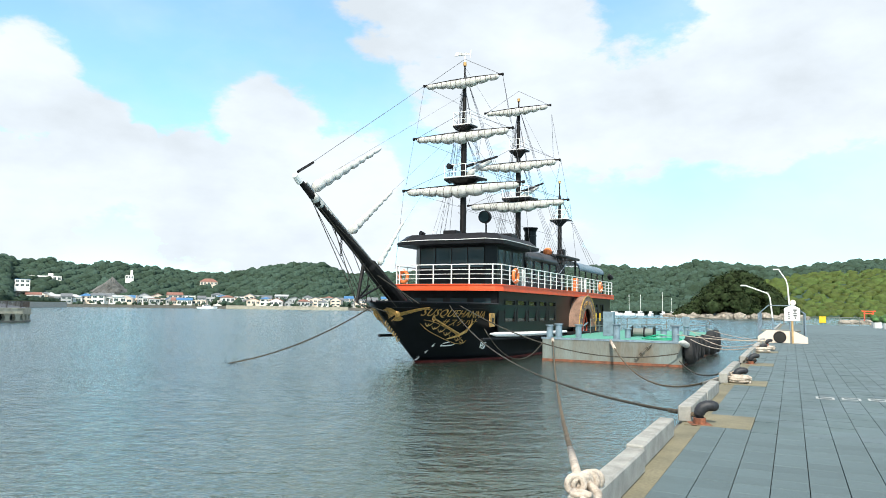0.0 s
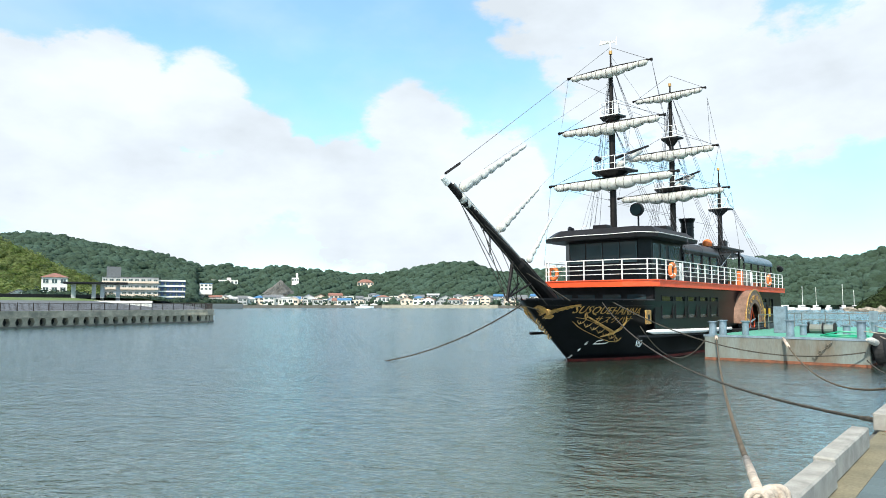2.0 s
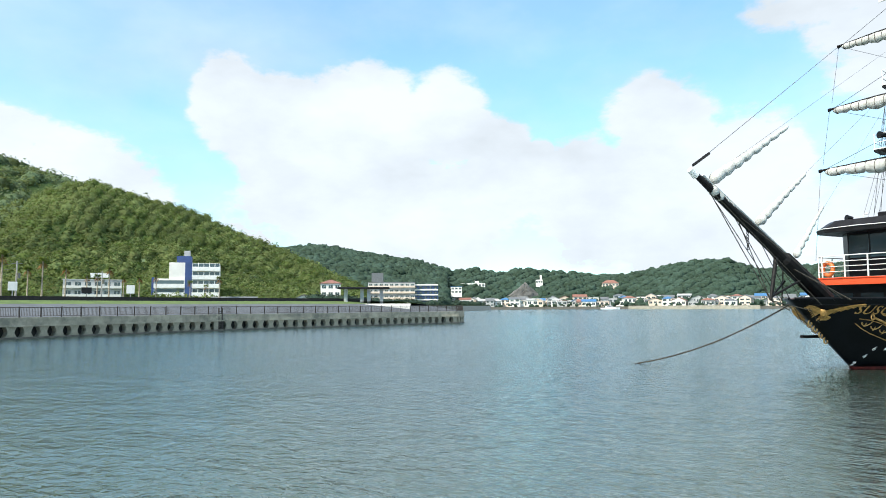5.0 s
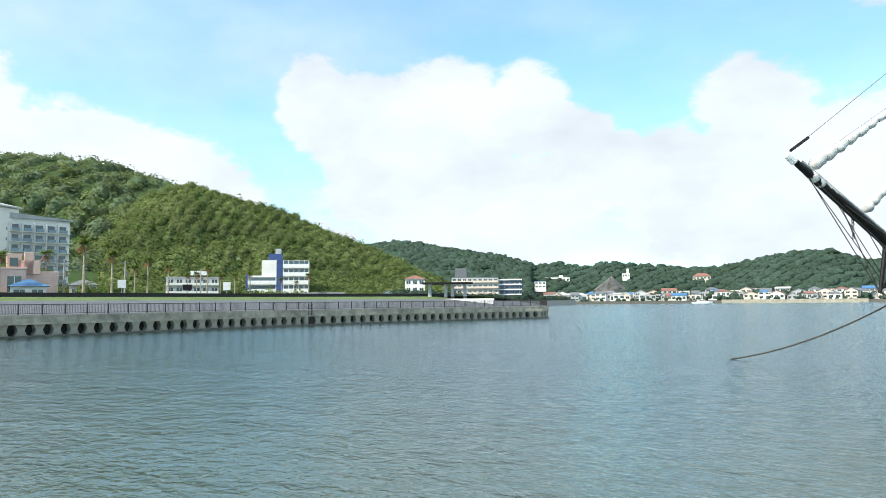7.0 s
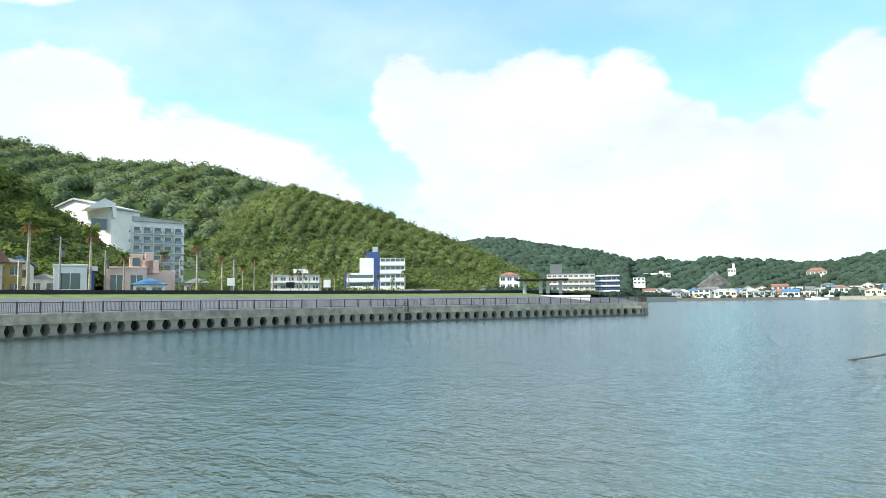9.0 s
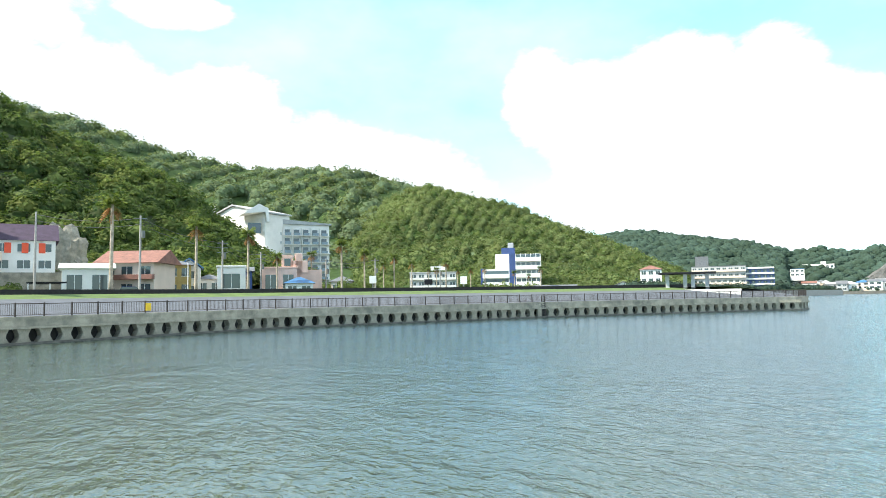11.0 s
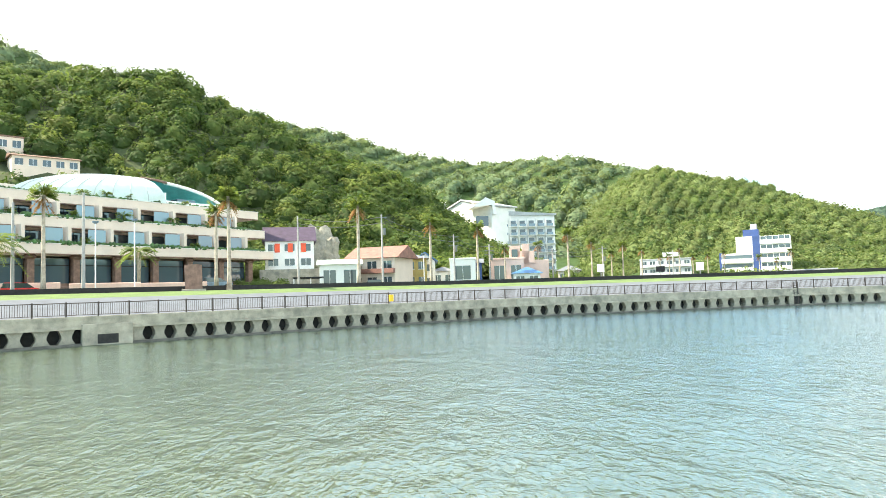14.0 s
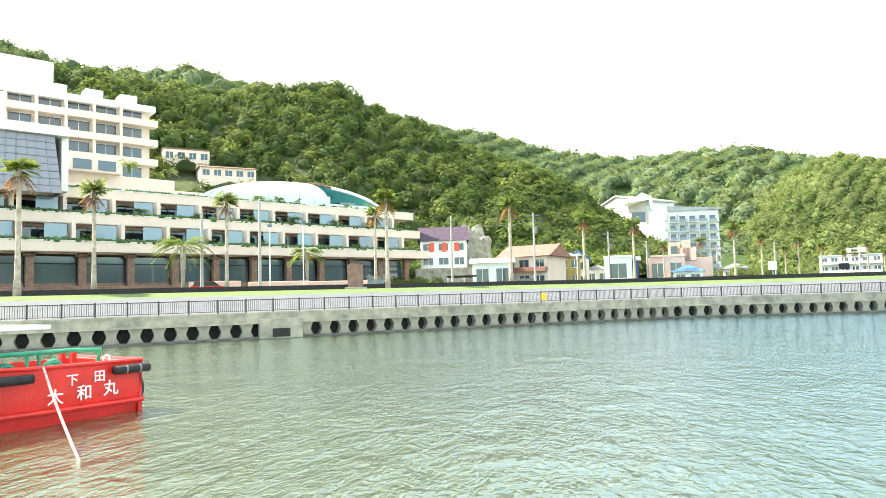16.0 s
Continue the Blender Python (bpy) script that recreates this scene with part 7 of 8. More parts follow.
def house(az, d, z, w, dep, h, wall, roof, label, kind="gable", turn=0.0, rows=2, cols=3, rise=1.8, category="house", glass="glass", over=0.5):
    """A small building seen from the water: body, roof, and windows with frames in every storey."""
    e = thing("house", at(az, d, z), label, category, rz=-az + turn)
    part("wall", boxed(-w / 2, w / 2, 0, dep, -3.0, h, 0.03), M[wall], e)
    if kind == "gable":
        part("roof", side_prism(bmesh.new(), [(-w / 2 - over, h - 0.1), (-w / 2 - over, h + 0.12), (0, h + rise + 0.15), (w / 2 + over, h + 0.12), (w / 2 + over, h - 0.1), (0, h + rise - 0.1)], -over, dep + over), M[roof], e)
        part("gable", side_prism(bmesh.new(), [(-w / 2, h - 0.02), (w / 2, h - 0.02), (0, h + rise - 0.15)], 0.0, dep), M[wall], e)
    elif kind == "side":
        bm = bmesh.new()
        o = over
        v = [bm.verts.new(p) for p in ((-w / 2 - o, -o, h), (w / 2 + o, -o, h), (w / 2 + o, dep + o, h), (-w / 2 - o, dep + o, h), (-w / 2 - o, dep / 2, h + rise), (w / 2 + o, dep / 2, h + rise))]
        for f in ((0, 1, 5, 4), (2, 3, 4, 5), (0, 4, 3), (1, 2, 5), (3, 2, 1, 0)):
            bm.faces.new([v[i] for i in f])
        part("roof", bm, M[roof], e)
    elif kind == "hip":
        bm = bmesh.new()
        o, r = over, min(w, dep) * 0.45
        v = [bm.verts.new(p) for p in ((-w / 2 - o, -o, h), (w / 2 + o, -o, h), (w / 2 + o, dep + o, h), (-w / 2 - o, dep + o, h), (-w / 2 + r, dep / 2, h + rise), (w / 2 - r, dep / 2, h + rise))]
        for f in ((0, 1, 5, 4), (2, 3, 4, 5), (0, 4, 3), (1, 2, 5), (3, 2, 1, 0)):
            bm.faces.new([v[i] for i in f])
        part("roof", bm, M[roof], e)
    else:
        part("roof", boxed(-w / 2 - 0.15, w / 2 + 0.15, -0.15, dep + 0.15, h, h + 0.35, 0.03), M[roof], e)
    sh = h / max(rows, 1)
    for r in range(rows):
        for c in range(cols):
            x = -w / 2 + w * (c + 0.5) / cols
            ww, wh = w / cols * 0.30, sh * 0.24
            zc = sh * (r + 0.55)
            g = part("window", boxed(x - ww, x + ww, -0.05, -0.01, zc - wh, zc + wh), M[glass], e)
            part("frame", boxed(x - ww - 0.08, x + ww + 0.08, -0.09, -0.05, zc - wh - 0.1, zc - wh), M["white"], g)
            part("frame", boxed(x - 0.04, x + 0.04, -0.08, -0.05, zc - wh, zc + wh), M["white"], g)
    return e


hp = house(-91.7, 124, 7.9, 8.6, 9, 5.2, "whitewall", "tilepurple", "white house with purple tiled roof and red shutters", "side", rise=3.0)
for k in range(3):
    part("shutter", boxed(-2.6 + 2.3 * k, -1.7 + 2.3 * k, -0.12, -0.05, 3.2, 4.8), M["red"], hp, "red shutter")
tw = tagged(part("terrace_wall", boxed(-5.2, 5.2, -1.5, 0, -4, 0.1), M["concrete"]), "concrete retaining wall under a house", "wall", kind="structure")
tw.matrix_basis = Matrix.Translation(at(-91.7, 124, 7.9)) @ pose(0, 0, 0, 0, 0, 91.7)
car = thing("carport", at(-89.3, 112, 3.5), "flat carport on thin white posts with cars beneath", "carport", rz=89.3)
part("roof", boxed(-4.3, 4.3, 0, 5, 2.5, 2.75, 0.03), M["blackmatt"], car)
for x in (-4.1, -1.4, 1.4, 4.1):
    part("post", boxed(x - 0.08, x + 0.08, 0.05, 0.2, 0, 2.5), M["white"], car)
house(-87.6, 112, 3.6, 6.6, 9, 4.6, "whitewall", "palegreen", "low white workshop with pale green roof", "side", rows=1, cols=2, rise=1.0)
hr2 = house(-84.9, 119, 3.8, 8.6, 9, 5.6, "cream", "tilered", "cream house with faded red roof and balcony", "side", rise=2.3, turn=-24, over=0.9)
part("balcony", boxed(-4.2, 4.4, -1.0, 0.0, 2.9, 3.7, 0.03), M["tilered"], hr2, "dull red balcony front")
house(-81.6, 128, 3.8, 6.0, 9, 5.8, "yellow", "tile", "ochre two-storey house with grey tiled roof", "hip", rise=1.2)
house(-80.4, 133, 3.8, 4.0, 9, 5.4, "whitewall", "tileblue", "white house with bright blue roof", "gable", rise=1.8, cols=1)
house(-78.9, 134, 3.6, 4.6, 8, 3.6, "whitewall", "tile", "low white house with grey roof", "hip", rows=1, cols=2, rise=1.0)
hw = house(-77.2, 130, 3.6, 5.0, 8, 5.6, "whitewall", "whitewall", "plain white flat-roofed building", "flat", rows=1, cols=1)
house(-76.2, 131, 3.5, 2.8, 8, 5.0, "blue", "tile", "small slate-dark building with white end wall", "side", rows=1, cols=1, rise=1.0)
hpk = house(-73.4, 134, 3.5, 6.6, 8, 5.6, "pink", "pink", "stepped salmon-pink building with small towers", "flat", rows=1, cols=2)
for x0, x1, z1 in ((0.4, 2.6, 8.3), (1.9, 5.4, 7.2), (3.0, 4.4, 8.6)):
    t = part("tower", boxed(x0, x1, 1, 6, 4.8, z1, 0.04), M["pink"], hpk, "salmon tower")
part("arch_window", boxed(0.9, 2.1, 0.92, 0.99, 6.1, 7.6), M["glass"], hpk)
part("wing", boxed(3.2, 8.2, 1.5, 8, -0.5, 5.4, 0.04), M["pink"], hpk)
house(-71.8, 127, 3.5, 5.0, 6, 2.6, "whitewall", "tileblue", "white cottage with blue tiled roof", "hip", rows=1, cols=2, rise=1.2)
house(-68.3, 168, 3.5, 5.4, 7, 3.85, "cream", "tile", "cream cottage with grey roof", "hip", rows=1, cols=2, rise=1.4)
ap = house(-60.6, 275, 3.5, 19, 10, 9.5, "greywall", "greywall", "grey three-storey apartment block with balconies", "flat", rows=3, cols=6)
for k in range(3):
    part("balcony", boxed(-9.4, 9.4, -1.2, 0, 0.4 + 3.1 * k, 1.3 + 3.1 * k), M["whitewall"], ap)
part("roof_sign", boxed(-1, 5, 2, 2.4, 10.6, 12.2), M["white"], ap)

house(-112.6, 188, 39.8, 11.5, 7, 3.5, "cream", "brown", "cream hillside lodge with a dark flat roof", "flat", rows=1, cols=4, turn=8)
house(-109.4, 181, 34.4, 14.0, 7, 3.1, "cream", "brown", "long cream hillside lodge with a brown roof", "side", rows=1, cols=5, rise=1.0, turn=10)

# ---- white hotel on the slope ----
h2 = thing("gabled_hotel", at(-74.2, 236, 8), "white slope-side hotel with a gabled head and rows of balconies", "hotel", rz=86)
part("long_wing", boxed(-2.0, 22.0, 3.5, 18, -6, 21.6, 0.04), M["whitewall"], h2)
part("long_roof", side_prism(bmesh.new(), [(-2, 21.5), (-2, 23.6), (22.6, 22.0), (22.6, 21.5)], 2.8, 18.5), M["greywall"], h2, "pale sloping roof")
for r in range(6):
    z = 2.0 + 3.1 * r
    part("balcony_slab", boxed(-1.5, 22.0, 2.3, 3.5, z - 0.15, z + 0.12), M["whitewall"], h2)
    for c in range(7):
        x = 0.2 + 3.3 * c
        w = part("window", boxed(x - 0.95, x + 0.95, 3.42, 3.49, z + 0.2, z + 2.2), M["bluepane"], h2)
        part("balcony_front", boxed(x - 1.05, x + 1.05, 2.2, 2.3, z + 0.12, z + 1.0), M["palepane"], w, "pale balcony panel")
        part("balcony_fin", boxed(x - 1.70, x - 1.58, 2.2, 3.5, z, z + 2.7), M["whitewall"], w)
gh2 = part("gable_head", boxed(-32, -2.0, -2.0, 10, -6, 23.2, 0.04), M["whitewall"], h2)
TURN = Matrix.Translation((-2.0, -2.0, 0)) @ pose(0, 0, 0, 0, 0, -56) @ Matrix.Translation((2.0, 2.0, 0))
gh2.matrix_basis = TURN
part("gable_wall", side_prism(bmesh.new(), [(-32, 23.2), (-17, 27.9), (-2, 24.4), (-2, 23.2)], -2.0, 10), M["whitewall"], h2, "white gable wall").matrix_basis = TURN
part("gable_roof", side_prism(bmesh.new(), [(-32.6, 23.2), (-17, 28.1), (-1.2, 24.4), (-1.2, 24.9), (-17, 28.6), (-32.6, 23.7)], -2.7, 10.5), M["greywall"], h2, "grey gabled roof").matrix_basis = TURN
part("gable_roof", side_prism(bmesh.new(), [(-9.5, 23.8), (-4.2, 27.4), (-1.0, 26.0), (-0.6, 21.4), (-1.5, 21.4), (-2.0, 24.8)], -3.2, 6), M["whitewall"], h2, "curved white gable end")
part("bay_window", boxed(-7.6, -3.2, -2.1, -2.01, 17.5, 21.0), M["bluepane"], h2)
part("stair_glass", boxed(-2.0, -0.9, 0.9, 0.99, 8, 21), M["bluepane"], h2)
part("round_bay", tubed([(-4.5, -1.5, 5.5), (-4.5, -1.5, 10.5), (-4.5, -1.5, 11.5)], [5.2, 5.2, 5.4], 20), M["whitewall"], h2)
part("bay_glass", tubed([(-4.5, -1.55, 6.5), (-4.5, -1.55, 9.3)], 5.25, 20), M["bluepane"], h2)
part("roof_drum", tubed([(-19, 3, 23.5), (-19, 3, 26.5)], 1.8, 12), M["whitewall"], h2)

# ---- navy and white hotel ----
h3 = thing("navy_hotel", at(-53.9, 286, 3.4), "navy-blue and white seaside hotel with balconies", "hotel", rz=50)
part("low_wing", boxed(-12.5, -1, 0, 12, 0, 11.0, 0.04), M["whitewall"], h3)
part("navy_end", boxed(-13.2, -12.4, -0.5, 12, 0, 11.4), M["blue"], h3, "navy end wall")
part("high_wing", boxed(1.6, 12.0, 0.2, 12, 0, 17.2, 0.04), M["whitewall"], h3)
part("navy_stair", boxed(-1.0, 1.6, -0.8, 11, 0, 17.6, 0.04), M["blue"], h3, "navy stair tower")
part("white_panel", boxed(-7.0, -0.9, 0.5, 11, 10.5, 17.4, 0.04), M["whitewall"], h3)
part("roof_house", boxed(-4.5, 1.0, 3, 10, 17.4, 20.2, 0.04), M["blue"], h3, "blue plant room")
part("plant_housing", boxed(-1.8, 0.4, 4, 8, 20.2, 22.4, 0.04), M["greywall"], h3)
for r in range(5):
    z = 0.8 + 3.4 * r
    part("balcony_front", boxed(1.6, 12.2, -1.0, 0.2, z - 0.3, z + 1.35), M["white"], h3)
    part("window_band", boxed(1.9, 11.8, 0.1, 0.19, z + 1.35, z + 2.7), M["bluepane"], h3)
    for c in range(5):
        part("balcony_divider", boxed(1.7 + 2.1 * c, 1.85 + 2.1 * c, -0.8, 0.2, z + 0.9, z + 3.0), M["white"], h3)
    if r < 3:
        part("balcony_front", boxed(-12.4, -1.0, -0.9, 0.0, z - 0.3, z + 1.3), M["white"], h3)
        part("window_band", boxed(-12.0, -1.4, -0.08, -0.01, z + 1.0, z + 2.7), M["bluepane"], h3)
house(-50.3, 266, 3.5, 16, 9, 2.0, "greywall", "tile", "long low building with grey roof", "side", rows=1, cols=6, rise=1.6)
house(-44.8, 241, 3.6, 5.8, 7, 2.2, "whitewall", "tile", "small white house with grey roof", "gable", rows=1, cols=2, rise=1.5)
house(-42.6, 261, 3.5, 7.6, 9, 8.4, "whitewall", "tilered", "white three-storey house with red roof", "hip", rows=3, cols=3, rise=1.6)
gh = house(-37.5, 405, 3.2, 28, 14, 14.0, "greywall", "tile", "long grey waterfront hotel with flat roof", "flat", rows=4, cols=9)
part("roof_house", boxed(-12, -5, 2, 10, 14.3, 20, 0.05), M["tile"], gh)
for k in range(4):
    part("balcony", boxed(-14, 14, -1.2, 0, 0.6 + 3.5 * k, 1.7 + 3.5 * k), M["cream"], gh)
gb = house(-34.6, 410, 3.2, 15, 12, 12.5, "blue", "whitewall", "navy hotel wing with white balcony bands", "flat", rows=4, cols=5)
for k in range(5):
    part("balcony", boxed(-7.5, 7.5, -1.2, 0, 0.4 + 3.0 * k, 1.2 + 3.0 * k), M["whitewall"], gb)
# pergola on the promenade's head
pg = thing("pergola", at(-39.8, 119, 2.0), "dark flat-roofed pergola with posts on the promenade", "pergola", rz=38)
part("roof", boxed(-4.6, 4.4, -1.6, 2.4, 4.1, 4.4, 0.05), M["blackmatt"], pg)
for x in (-3.2, -0.4, 0.8, 3.0):
    part("post", boxed(x - 0.3, x + 0.3, -0.3, 0.3, 0, 4.1, 0.02), M["greywall"], pg)
part("bench", boxed(-4.4, 4.0, 0.6, 1.4, 0, 0.9), M["timber"], pg)
part("low_wall", boxed(-6, 8, -2.6, -2.2, 0, 1.5, 0.02), M["whitewall"], pg)

# boulder, entrance walls and cars before the terraced hotel
for az, d, z, w, h, m, lab in ((-105.5, 88, 4.4, 7.5, 1.0, "pink", "pale pink entrance wall before the hotel"), (-101, 92, 4.4, 9.0, 1.0, "pink", "pale pink entrance wall before the hotel"), (-110.5, 86, 4.4, 6.0, 1.1, "pink", "pale pink entrance wall before the hotel")):
    o = tagged(part("entrance_wall", boxed(-w / 2, w / 2, 0, 0.4, 0, h, 0.05), M[m]), lab, "wall", kind="structure")
    o.matrix_basis = Matrix.Translation(at(az, d, z)) @ pose(0, 0, 0, 0, 0, -az)
mo = thing("stone_monument", at(-99.2, 75, 3.7), "upright brown stone monument on a plinth", "monument", rz=99)
part("slab", side_prism(bmesh.new(), [(-0.85, 0.5), (0.85, 0.5), (0.8, 3.0), (0.3, 3.1), (-0.95, 3.0)], 0, 0.45), M["brown"], mo)
part("plinth", boxed(-1.2, 1.2, -0.3, 0.8, 0, 0.5, 0.04), M["concrete"], mo)


def parked_car(az, d, z, color, turn, label):
    e = thing("parked_car", at(az, d, z), label, "car", rz=-az + turn)
    part("body", side_prism(bmesh.new(), [(-2.0, 0.3), (2.0, 0.3), (2.05, 0.75), (1.25, 0.95), (-1.95, 0.95), (-2.05, 0.6)], -0.8, 0.8), color, e)
    part("cabin", side_prism(bmesh.new(), [(-1.8, 0.94), (1.2, 0.94), (0.55, 1.45), (-1.5, 1.48)], -0.72, 0.72), M["glass"], e)
    part("roof", side_prism(bmesh.new(), [(-1.5, 1.46), (0.55, 1.44), (0.5, 1.5), (-1.45, 1.54)], -0.7, 0.7), color, e)
    for x in (-1.3, 1.3):
        for y in (-0.8, 0.8):
            part("wheel", tubed([(x, y - 0.1, 0.32), (x, y + 0.1, 0.32)], 0.32, 14), M["rubber"], e)


parked_car(-111.0, 83, 3.93, M["boatred"], 5, "red hatchback parked by the road")
parked_car(-84.5, 112, 3.93, M["blue"], 0, "dark blue car parked by the road")
parked_car(-97.5, 94, 4.4, M["bluegrey"], 0, "dark grey car parked before the hotel")


def utility_pole(az, d, z, h, arms):
    e = thing("utility_pole", at(az, d, z), "grey concrete utility pole with crossarms", "utility pole", "utility poles", rz=-az)
    part("pole", tubed([(0, 0, 0), (0, 0, h)], [0.19, 0.12], 8), M["pole"], e)
    for k in range(arms):
        part("crossarm", boxed(-0.9, 0.9, -0.06, 0.06, h - 0.5 - 0.8 * k, h - 0.38 - 0.8 * k), M["steel"], e)
    if arms:
        part("transformer", tubed([(0.35, -0.2, h - 3.2), (0.35, -0.2, h - 2.2)], 0.28, 10), M["steel"], e)


POLES = [(-91.0, 111, 12.3, 0), (-84.0, 105, 11.6, 1), (-77.9, 122, 9.6, 3), (-74.9, 132, 8.3, 3), (-69.6, 142, 7.6, 2), (-111.5, 80, 9.6, 0), (-65.5, 150, 8.0, 1), (-107.0, 78, 10.6, 0), (-60.0, 190, 8.4, 1)]
for az, d, h, arms in POLES:
    utility_pole(az, d, 3.85, h, arms)
for (a, b) in ((1, 2), (2, 3), (3, 4), (0, 1), (4, 6)):
    for dz in (0.4, 1.3):
        p0, p1 = POLES[a], POLES[b]
        tagged(part("power_line", tubed(sag(at(p0[0], p0[1], 3.9 + p0[2] - dz), at(p1[0], p1[1], 3.9 + p1[2] - dz), 0.7, 10), 0.03, 4), M["wire"]), "thin sagging power line between poles", "cable", "power lines")
for az, d, h in ((-103.5, 83, 8.2), (-106.2, 84, 8.0), (-80.5, 101, 4.8)):
    e = thing("promenade_lamp", at(az, d, 3.9), "slim white lamp post on the lawn", "lamp post", "promenade lamps")
    part("post", tubed([(0, 0, 0), (0, 0, h)], 0.07, 6), M["white"], e)
    part("head", tubed([(0, 0, h), (0, 0, h + 0.1), (0, 0, h + 0.3)], [0.1, 0.3, 0.34], 10), M["bluegrey"], e)
for az, d, z, w, h, lab in ((-65.7, 128, 3.85, 1.3, 1.4, "white"), (-58.0, 150, 3.85, 1.5, 1.7, "white"), (-61.0, 150, 3.85, 1.8, 1.2, "dark")):
    e = thing("roadside_sign", at(az, d, z), "%s roadside sign board on a post" % lab, "sign", "roadside signs", rz=-az)
    part("post", boxed(-0.08, 0.08, -0.08, 0.08, 0, 2.2), M["pole"], e)
    part("panel", boxed(-w / 2, w / 2, -0.15, -0.08, 2.0, 2.0 + h, 0.02), M["white"] if lab == "white" else M["blackmatt"], e)

# pale rock cutting, trees between the houses and round the slope-side hotel
vs, fs = lump(hr, 4, 0.35, 1.0)
cut = mesh_from("rock_cutting", [(x * 5.0, y * 3 + 3, z * 8.0) for x, y, z in vs.tolist()], [tuple(f) for f in fs.tolist()], M["concrete"])
cut.matrix_basis = Matrix.Translation(at(-89.6, 141, 9)) @ pose(0, 0, 0, 0, 0, 89.6)
tagged(cut, "bare pale rock cutting behind the houses", "rock", kind="structure")
spots = []
for k in range(190):
    a = hr.uniform(-98, -66)
    d = hr.uniform(133, 160) if a < -80.5 else hr.uniform(160, 180)
    if abs(a + 89.6) < 2.4:
        continue
    p = at(a, d, 0)
    low = 1.0 if a < -78.5 else 0.25
    spots.append((p.x, p.y, 4 + ((d - 131) * 0.14 + hr.uniform(0, 2.5)) * low, hr.uniform(1.8, 3.4) * (0.6 + 0.4 * low)))
for k in range(90):
    a, d = hr.uniform(-82, -78.2), hr.uniform(190, 226)
    p = at(a, d, 0)
    spots.append((p.x, p.y, 5 + (d - 190) * 0.33 + hr.uniform(0, 3), hr.uniform(2.2, 3.8)))
for k in range(110):
    a, d = hr.uniform(-75.5, -50), hr.uniform(215, 262)
    p = at(a, d, 0)
    if -58 < a < -49 or -64 < a < -57:
        d = 300
        p = at(a, d, 0)
    spots.append((p.x, p.y, 3.5 + hr.uniform(0, 2.5), hr.uniform(1.8, 3.4)))
for k in range(46):
    a, d = hr.uniform(-96, -92), hr.uniform(112, 128)
    p = at(a, d, 0)
    spots.append((p.x, p.y, 4.2 + hr.uniform(0, 1.2), hr.uniform(0.7, 1.6)))
scatter("garden_trees", spots, LEAFY, M["leaf_near"], "broadleaf trees between houses and hillside", 71, "trees")
spots = []
for k in range(260):
    a, d = hr.uniform(-50, -33), hr.uniform(330, 440)
    if a > -41:
        d = hr.uniform(425, 470)
    p = at(a, d, 0)
    spots.append((p.x, p.y, 4 + hr.uniform(0, 4), hr.uniform(3, 5)))
scatter("garden_trees", spots, MID, M["leaf_shore"], "low trees beyond the promenade", 72, "trees")

# ---- far shore: houses, landmarks, breakwater, boats ----
fr = random.Random(12)
WALLS = ("whitewall", "cream", "greywall", "whitewall", "greywall", "whitewall")
ROOFS = ("tile", "tile", "tile", "greywall", "tilered", "greywall", "tile", "tile", "tileblue")
NAMES = {"whitewall": "white", "cream": "cream", "greywall": "grey", "yellow": "ochre"}
TOPS = {"tile": "grey", "tileblue": "blue", "tilered": "reddish", "greywall": "pale"}
for k in range(84):
    az = -33.5 + 31.5 * k / 83 + fr.uniform(-.2, .2)
    d = fr.uniform(572, 640)
    w, h = fr.uniform(5, 12), fr.uniform(2.8, 6.0)
    wall, roof = fr.choice(WALLS), fr.choice(ROOFS)
    house(az, d, 2.2 + (d - 572) * 0.06, w, 9, h, wall, roof, "small %s waterfront house with %s roof" % (NAMES[wall], TOPS[roof]), fr.choice(("gable", "side", "hip", "flat")), rows=2 if h > 5 else 1, cols=max(2, int(w / 3.5)), rise=fr.uniform(1.5, 2.6), turn=fr.uniform(-12, 12))
tb = house(-25.0, 690, 25, 7, 7, 4, "whitewall", "whitewall", "white hilltop building with a tower", "flat", rows=1, cols=3)
part("tower", boxed(0.5, 2.6, 1, 4, 4, 9, 0.05), M["whitewall"], tb)
house(-19.2, 690, 21.5, 16, 10, 3.6, "cream", "tilered", "wide hilltop hall with orange tiled roof", "hip", rows=1, cols=5, rise=3.2)
wb = house(-30.6, 690, 21.5, 25, 10, 4.6, "whitewall", "whitewall", "long white hillside building", "flat", rows=1, cols=7)
part("roof_house", boxed(2, 6, 2, 6, 4.6, 7.2, 0.05), M["whitewall"], wb)
house(-32.0, 600, 14, 10, 9, 6, "whitewall", "tileblue", "white hillside building with a blue roof", "flat", rows=2, cols=3)
house(-12.0, 700, 28, 5, 6, 3.85, "whitewall", "tile", "small white hilltop house", "flat", rows=1, cols=2)
vs, fs = lump(fr, 4, 0.22, 1.0)
rk = mesh_from("quarry_rock", [(x * 11 * (1.25 - max(-.6, z) * 0.95), y * 7, z * 12 + 5) for x, y, z in vs.tolist()], [tuple(f) for f in fs.tolist()], M["quarry"])
rk.matrix_basis = Matrix.Translation(at(-26.2, 655, 8)) @ pose(0, 0, 0, 0, 0, 26)
tagged(rk, "bare grey triangular rock face above the town", "rock", kind="structure")
bwk = tagged(part("breakwater", prismed(arc(553, -17.8, -8.0, 10) + arc(557, -8.0, -17.8, 10), -2, 2.7), M["concrete"]), "long low concrete breakwater", "breakwater", kind="structure")
